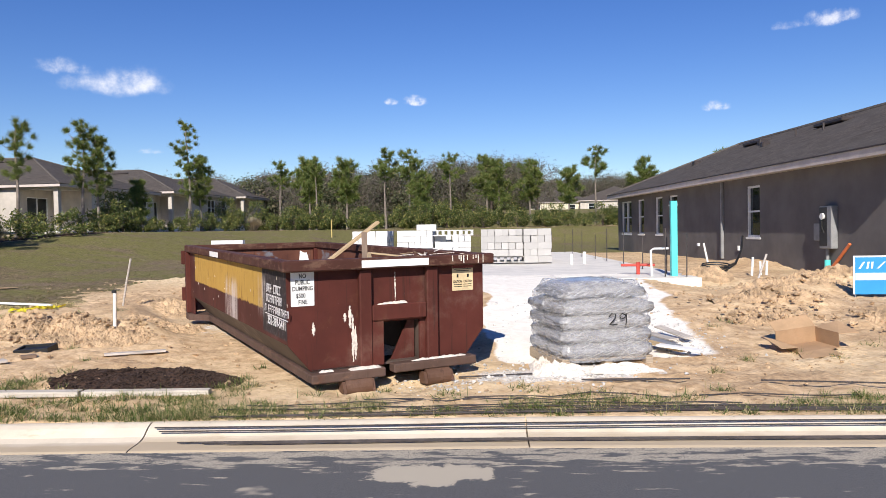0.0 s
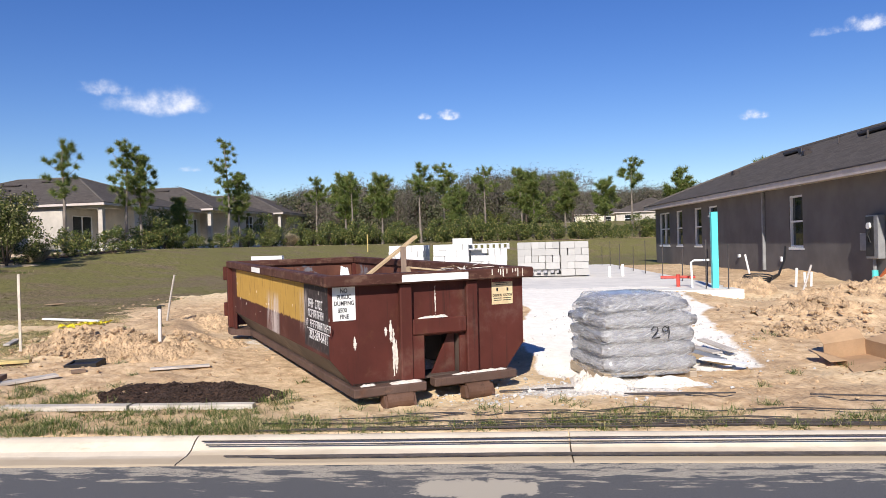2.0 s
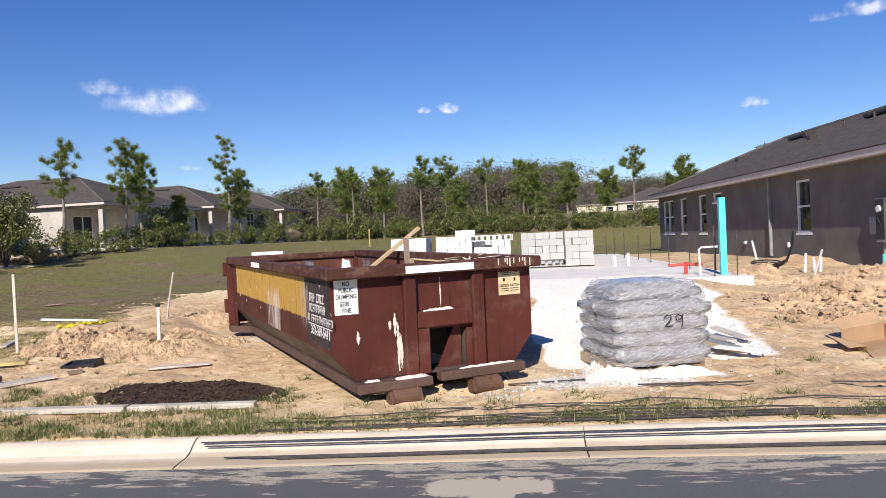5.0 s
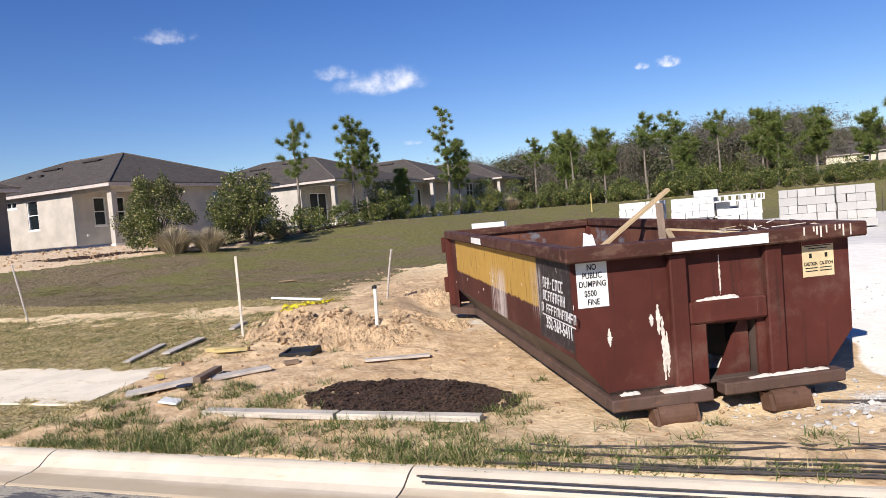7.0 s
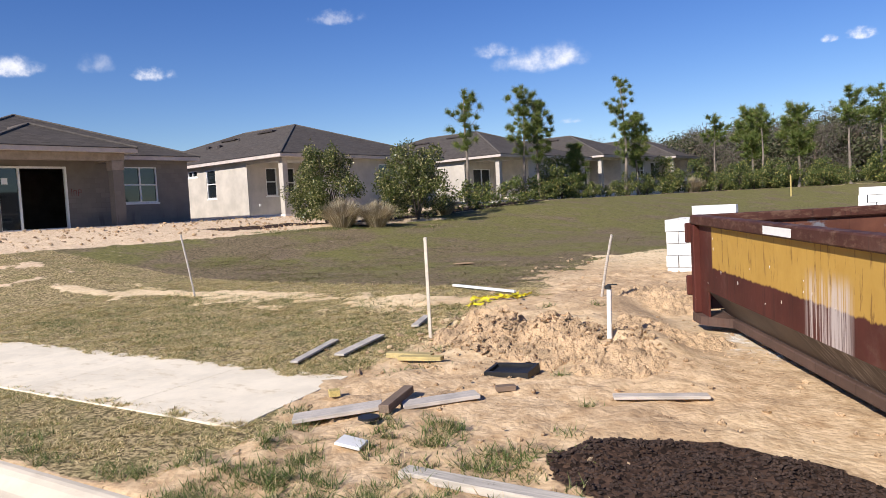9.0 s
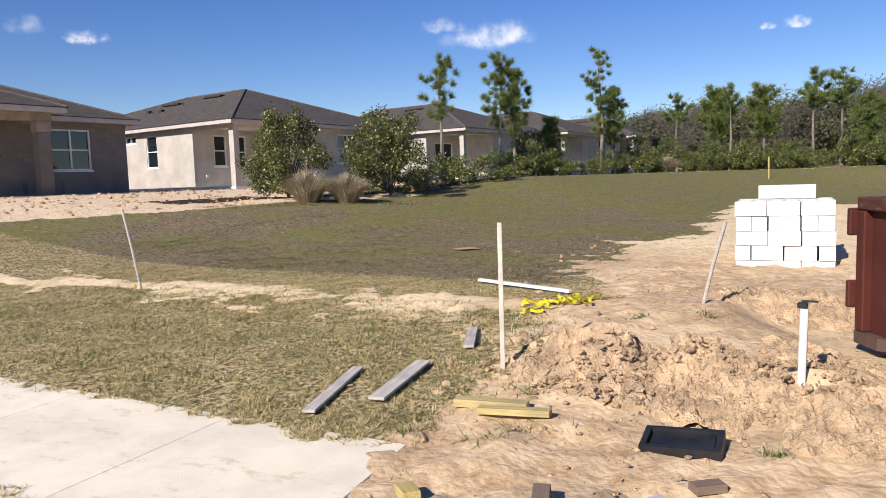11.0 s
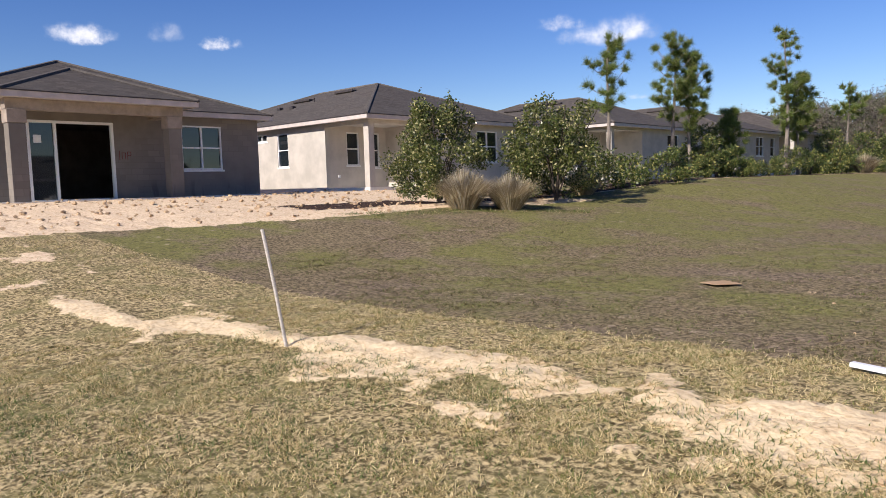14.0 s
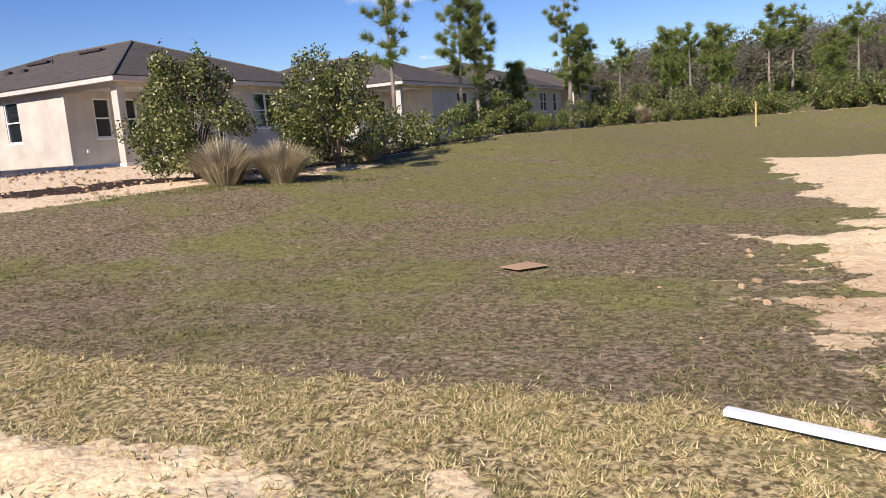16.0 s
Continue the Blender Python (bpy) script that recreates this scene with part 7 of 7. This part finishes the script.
# ---------------- clouds, far off ----------------
def cloud(azimuth, elevation, w, h, seed, dense=1.0):
    """A small fair-weather cloud as a backdrop 1.4 km off; angles in degrees from +y to the left and up."""
    g = Graph("cloud_backdrop")
    v = g.coord("Generated")
    s_ = g.xyz(v)
    dx, dy = g.op("MULTIPLY_ADD", s_[0], 2.0, -1.0), g.op("MULTIPLY_ADD", s_[1], 2.0, -1.0)
    flat = g.op("MULTIPLY", dy, g.op("MULTIPLY_ADD", g.ramp(s_[1], 0.5, 0.35), 0.9, 1.0))
    r_ = g.op("ADD", g.op("MULTIPLY", dx, dx), g.op("MULTIPLY", flat, flat))
    sh = g.n.new("ShaderNodeMapping")
    g.put(sh.inputs["Vector"], v)
    sh.inputs["Location"].default_value = (seed * 3.7, seed * 1.3, seed)
    sh.inputs["Scale"].default_value = (w / h, 1, 1)
    puff = g.noise(sh.outputs[0], 2.1, 7, 0.58)
    body = g.op("SUBTRACT", g.op("MULTIPLY_ADD", puff, 1.55, -0.25), g.op("MULTIPLY", r_, 0.78))
    alpha = g.op("MULTIPLY", g.ramp(body, 0.0, 0.95), g.op("MULTIPLY", g.ramp(r_, 1.0, 0.35), 0.95 * dense))
    em, cl, mx = g.n.new("ShaderNodeEmission"), g.n.new("ShaderNodeBsdfTransparent"), g.n.new("ShaderNodeMixShader")
    g.put(em.inputs[0], g.mix(g.ramp(body, 0.15, 0.6), (0.66, 0.72, 0.84), (0.95, 0.95, 0.97)))
    em.inputs[1].default_value = 0.92
    g.put(mx.inputs[0], alpha)
    for a, b in ((cl.outputs[0], mx.inputs[1]), (em.outputs[0], mx.inputs[2]), (mx.outputs[0], g.n["Material Output"].inputs[0])):
        g.t.links.new(a, b)
    d = 1400.0
    bm = bmesh.new()
    bmesh.ops.create_grid(bm, x_segments=1, y_segments=1, size=0.5)
    for q in bm.verts:
        q.co = Vector((q.co.x * w, q.co.y * h, 0))
    ob = part("backdrop", bm, g.m)
    az, el = radians(azimuth), radians(elevation)
    p = Vector((-math.sin(az) * math.cos(el), math.cos(az) * math.cos(el), math.sin(el))) * d
    ob.matrix_world = look(p, p * 2) @ Matrix.Rotation(math.pi, 4, "Y") @ Matrix.Translation((0, 0, 0))
    tagged(ob, "small white fair-weather cloud in blue sky", "cloud", kind="structure")


cloud(26.59, 10.71, 247, 95, 1, 1)
cloud(29.98, 11.61, 114, 51, 8, 0.6)
cloud(4.58, 10.03, 70, 36, 4, 0.9)
cloud(6.48, 10.00, 39, 25, 12, 0.7)
cloud(-18.09, 8.67, 66, 34, 8, 0.9)
cloud(-25.44, 13.91, 112, 51, 3, 0.9)
cloud(64.82, 10.66, 111, 54, 15, 0.95)
cloud(59.44, 11.13, 84, 71, 0, 0.35)
cloud(55.67, 10.60, 98, 44, 0, 0.9)
cloud(42.11, 14.60, 136, 50, 0, 0.45)
cloud(64.86, 10.90, 146, 57, 12, 0.8)
cloud(24.45, 6.10, 66, 19, 10, 0.3)
cloud(-22.78, 13.82, 73, 29, 13, 0.3)


# ---------------- turf, weeds, clods and chips ----------------
def blades(name, x, y, length, width, flat, seed, mat, label, cat="grass"):
    """One bent-over blade of three corners at each place."""
    rs = np.random.RandomState(seed)
    n = len(x)
    z = surface(x, y)
    over, top = walk_top(x, y)
    z = np.where(over, np.maximum(z, top), z)
    a = rs.uniform(0, 6.283, n)
    l = length * rs.uniform(0.5, 1.25, n)
    up = np.clip(rs.normal(1 - flat, 0.22, n), 0.05, 1.0)
    b = np.stack([x, y, z - 0.004], 1)
    tip = b + np.stack([np.cos(a) * l * np.sqrt(1 - up * up), np.sin(a) * l * np.sqrt(1 - up * up), l * up], 1)
    s = np.stack([-np.sin(a), np.cos(a), rs.uniform(-0.6, 0.6, n)], 1) * (width * rs.uniform(0.6, 1.3, n) / 2)[:, None]
    me = raw_mesh(name, np.stack([b - s, b + s, tip], 1).reshape(-1, 3), 3, mat)
    return tagged(link(name, me, None), label, cat, kind="stuff")


rg = np.random.RandomState(101)
def scatter(n, x0, x1, y0, y1, want):
    x, y = rg.uniform(x0, x1, n), rg.uniform(y0, y1, n)
    keep = rg.rand(n) < want(x, y)
    return x[keep], y[keep]
def bare_walk(x, y):
    """1 on the footpath, less a ragged fringe over which the grass has crept."""
    w, y0 = np.abs(fbm(x, y, 2.6, 4, 97)), 6.76 + 0.035 * (x + 6.74)
    return ((y > y0 + 0.02 + 0.28 * w) & (y < y0 + 1.40 - 0.32 * w) & (x < -6.74 - 0.05 * w)).astype(float)
def patchy(x, y):
    return (0.35 + 0.65 * sstep(-0.25, 0.3, fbm(x, y, 1.6, 3, 91))) * (0.06 + 0.94 * sstep(-0.06, 0.20, fbm(x, y, 8.0, 3, 92)))
x, y = scatter(1350000, -15.5, -6.2, 7.4, 13.4, lambda x, y: turf_dry(x, y) * patchy(x, y) * (1 - 0.97 * sstep(12.9, 13.2, y)) * (1 - bare_walk(x, y)))
blades("dry_turf", x, y, 0.050, 0.0080, 0.66, 5, STRAW, "straw-coloured dormant turf blades")
x, y = scatter(90000, -24, -15.5, 8.3, 13.2, lambda x, y: turf_dry(x, y) * patchy(x, y))
blades("dry_turf", x, y, 0.07, 0.010, 0.7, 6, STRAW, "straw-coloured dormant turf blades")
x, y = scatter(170000, -12.5, -5.9, 5.75, 7.0, lambda x, y: turf_dry(x, y) * patchy(x, y) * (y > kerb_y(x)) * (1 - bare_walk(x, y)))
blades("dry_turf", x, y, 0.050, 0.0075, 0.66, 7, STRAW, "straw-coloured dormant turf blades on the verge")
x, y = scatter(520000, -17.5, -6.5, 12.7, 20.5, lambda x, y: turf_dark(x, y) * patchy(x, y) * sstep(22, 13, y) * (0.25 + 0.75 * sstep(-0.2, 0.15, fbm(x, y, 0.6, 4, 93))))
blades("green_turf", x, y, 0.05, 0.011, 0.66, 8, TURF, "dark green mown turf blades")
x, y = scatter(120000, -22, -4, 18, 34, lambda x, y: turf_dark(x, y) * patchy(x, y))
blades("green_turf", x, y, 0.06, 0.014, 0.68, 9, TURF, "dark green mown turf blades")


def tufts(places, per, length, width, seed, name, label):
    rs = np.random.RandomState(seed)
    c = np.repeat(np.array(places), per, 0)
    x = c[:, 0] + rs.normal(0, 1, len(c)) * c[:, 2]
    y = c[:, 1] + rs.normal(0, 1, len(c)) * c[:, 2] * 0.7
    return blades(name, x, y, length, width, 0.48, seed, WEED, label)


def on_slab(x, y):
    return x < -6.7 and 6.74 + 0.035 * (x + 6.74) < y < 8.2 + 0.035 * (x + 6.74)


rs = np.random.RandomState(55)
spots = []
for k in range(1300):
    x = rs.uniform(-9, 7)
    y = 5.86 + 0.035 * min(x, 0) + abs(rs.normal(0, 0.26))
    dens = 0.10 if x < -6.2 else (1.0 if x < -2.3 else 0.42)
    if rs.rand() < dens * (0.35 + 0.65 * (math.sin(x * 2.3) * 0.5 + 0.5)) and not on_slab(x, y):
        spots.append((x, y, rs.uniform(0.03, 0.09)))
tufts(spots, 60, 0.10, 0.007, 1, "verge_weeds", "rough green weeds along the kerb")
spots = [(-4.4, 7.0, 0.12), (-4.7, 6.9, 0.1), (-2.5, 6.85, 0.08), (-2.42, 7.2, 0.06), (-2.4, 7.9, 0.05), (-2.3, 7.0, 0.06), (-5.1, 7.2, 0.08), (-5.35, 7.35, 0.06), (-6.3, 8.6, 0.10), (-6.45, 8.4, 0.10), (-6.6, 9.2, 0.07), (-6.8, 9.5, 0.09), (-6.75, 9.75, 0.06), (-4.4, 7.5, 0.05),
         (-5.0, 8.7, 0.04), (-4.5, 8.1, 0.04), (2.9, 7.9, 0.05), (3.6, 8.2, 0.05), (3.9, 8.0, 0.06), (4.6, 8.6, 0.07), (5.2, 8.4, 0.08), (2.4, 7.4, 0.04), (3.1, 9.6, 0.05), (3.4, 9.9, 0.06), (1.1, 6.5, 0.07), (0.4, 6.7, 0.06), (2.2, 6.6, 0.06), (4.4, 7.6, 0.06), (-0.9, 6.9, 0.05), (5.8, 8.1, 0.07), (6.2, 7.7, 0.08), (-0.3, 6.5, 0.07), (1.8, 6.35, 0.09), (0.9, 6.3, 0.09), (-7.2, 8.55, 0.09), (-7.0, 8.3, 0.07), (-7.1, 12.0, 0.08), (-7.4, 11.9, 0.06), (-6.4, 11.3, 0.05), (-5.8, 11.5, 0.05)]
for k in range(150):
    x = rs.uniform(-6.6, -2.2)
    y = rs.uniform(6.1, 7.3) + 0.03 * x + 0.15
    if math.hypot((x + 3.35) / 1.0, (y - 7.15) / 0.6) > 1.0 and not on_slab(x, y):
        spots.append((x, y, rs.uniform(0.03, 0.07)))
tufts(spots, 60, 0.10, 0.007, 2, "sand_weeds", "green weed tufts growing in bare sand")
spots = [(rs.uniform(-14, -6.8), rs.uniform(8.35, 11.4), rs.uniform(0.06, 0.2)) for k in range(230)]
tufts(spots, 90, 0.055, 0.007, 3, "turf_weeds", "greener tufts within the dry turf")
spots = [(rs.uniform(-20, -16.2), 0, 0.12) for k in range(60)]
spots = [(x, 18.2 + (x + 20) * 1.35 + rs.uniform(-0.5, 0.5), w) for x, _, w in spots]
tufts(spots, 40, 0.09, 0.012, 4, "bed_weeds", "bright grass along the planting bed")


def stones(name, places, mat, label, cat, seed):
    """Many small broken lumps in one mesh."""
    rs = np.random.RandomState(seed)
    ico = bmesh.new()
    bmesh.ops.create_icosphere(ico, subdivisions=1, radius=1.0)
    base = np.array([v.co[:] for v in ico.verts])
    tri = np.array([[v.index for v in f.verts] for f in ico.faces])
    ico.free()
    out = []
    for x, y, z, r in places:
        v = base * (1 + 0.28 * rs.normal(size=(len(base), 1))) * np.array([1, rs.uniform(0.6, 1), rs.uniform(0.45, 0.8)]) * r
        a = rs.uniform(0, 6.283)
        c, s = math.cos(a), math.sin(a)
        v = np.stack([v[:, 0] * c - v[:, 1] * s, v[:, 0] * s + v[:, 1] * c, v[:, 2]], 1) + (x, y, z + r * 0.25)
        out.append(v[tri].reshape(-1, 3))
    return tagged(link(name, raw_mesh(name, np.concatenate(out), 3, mat), None), label, cat, kind="stuff")


def with_level(x, y, r):
    return np.stack([x, y, surface(x, y), r], 1)
n = 2400
x = np.concatenate([rs.normal(-5.9, 0.8, n // 2), rs.uniform(-8.5, -2.5, n // 4), rs.uniform(2.5, 8, n // 4)])
y = np.concatenate([rs.normal(9.7, 0.35, n // 2), rs.uniform(7.0, 13, n // 4), rs.uniform(7.5, 15, n // 4)])
stones("soil_clods", with_level(x, y, 0.006 + 0.032 * rs.uniform(0, 1, len(x)) ** 4), DIRT, "crumbled lumps of sandy soil", "soil", 3)
n = 1500
a, q = rs.uniform(0, 6.283, n), np.sqrt(rs.uniform(0, 1, n))
x, y = -5.75 + 1.25 * q * np.cos(a), 9.65 + 0.52 * q * np.sin(a)
stones("spoil_clods", with_level(x, y, 0.007 + 0.036 * rs.uniform(0, 1, n) ** 4) + np.stack([x * 0, x * 0, 0.07 * np.clip(1 - q * q, 0, 1), x * 0], 1), DIRT, "broken clods on the dug heap", "soil", 8)
n = 900
x = np.concatenate([rs.normal(0.3, 0.7, n), rs.normal(2.5, 0.3, n // 3), rs.uniform(0.2, 2.8, n // 3)])
y = np.concatenate([rs.normal(7.4, 0.35, n), rs.normal(9.2, 0.5, n // 3), rs.uniform(8, 12, n // 3)])
stones("limestone_chips", with_level(x, y, 0.005 + 0.022 * rs.uniform(0, 1, len(x)) ** 4), LIMESTONE, "broken pale limestone chips", "gravel", 4)
n = 3600
a, q = rs.uniform(0, 6.283, n), np.sqrt(rs.uniform(0, 1, n))
x, y = -3.35 + 0.98 * q * np.cos(a), 7.15 + 0.57 * q * np.sin(a)
stones("mulch_chips", with_level(x, y, rs.uniform(0.005, 0.015, n)), WOOD_MULCH, "dark brown bark mulch chips", "mulch", 5)
x, y = rs.normal(-8.2, 0.7, 70), rs.normal(16.6, 1.1, 70)
stones("soil_clods", with_level(x, y, 0.006 + 0.045 * rs.uniform(0, 1, 70) ** 4), DIRT, "crumbled lumps of sandy soil on the turf", "soil", 6)
z = level(-10.98, 16.45)
tagged(part("cardboard_scrap", prism([(-11.2, 16.35), (-10.95, 16.2), (-10.7, 16.45), (-10.98, 16.65)], 2, z + 0.03, z + 0.036), CARD), "flat torn cardboard scrap on the turf", "cardboard")


# crumbs and dead grass on the bare sand, ruts of the house pad
def on_sand(x, y):
    return (turf_dry(x, y) < 0.3) & (turf_dark(x, y) < 0.3) & (fill_white(x, y) < 0.4) & (y > kerb_y(x) + 0.15) & (~walk_top(x, y)[0])
x, y = rs.uniform(-9.0, 8.0, 9000), 6.0 + 9.0 * rs.uniform(0, 1, 9000) ** 1.4
k = on_sand(x, y) & (fbm(x, y, 0.9, 4, 111) > -0.12) & (np.hypot((x + 3.35) / 1.05, (y - 7.15) / 0.64) > 1)
x, y = x[k], y[k]
stones("sand_crumbs", with_level(x, y, 0.004 + 0.022 * rs.uniform(0, 1, len(x)) ** 5), DIRT, "small crumbs of dried sandy soil", "soil", 12)
x, y = rs.uniform(-31, -18, 2600), rs.uniform(12, 29, 2600)
k = (turf_dry(x, y) < 0.3) & (turf_dark(x, y) < 0.3)
x, y = x[k], y[k]
stones("pad_clods", with_level(x, y, 0.012 + 0.07 * rs.uniform(0, 1, len(x)) ** 4), DIRT, "lumps of pinkish soil on the house pad", "soil", 13)
x, y = rs.uniform(-9.0, 8.0, 4200), 5.95 + 8.0 * rs.uniform(0, 1, 4200) ** 1.3
k = on_sand(x, y) & (fbm(x, y, 1.4, 4, 112) > 0.02)
blades("grass_litter", x[k], y[k], 0.05, 0.005, 0.93, 14, STRAW, "dead grass scraps strewn over bare sand")
# broken clods over the heaps beside the grey house
hx = np.concatenate([rs.normal(cx, rx * 0.5, 260) for cx, rx in ((4.5, 1.0), (4.1, 0.8), (6.0, 1.1), (5.6, 1.2), (7.0, 1.0))])
hy = np.concatenate([rs.normal(cy, ry * 0.5, 260) for cy, ry in ((11.3, 0.6), (10.2, 0.5), (9.7, 0.7), (13.3, 0.7), (14.9, 0.6))])
stones("heap_clods", with_level(hx, hy, 0.010 + 0.055 * rs.uniform(0, 1, len(hx)) ** 4) + np.array([0, 0, 0.05, 0]), DIRT, "broken clods on the heaps beside the house", "soil", 15)
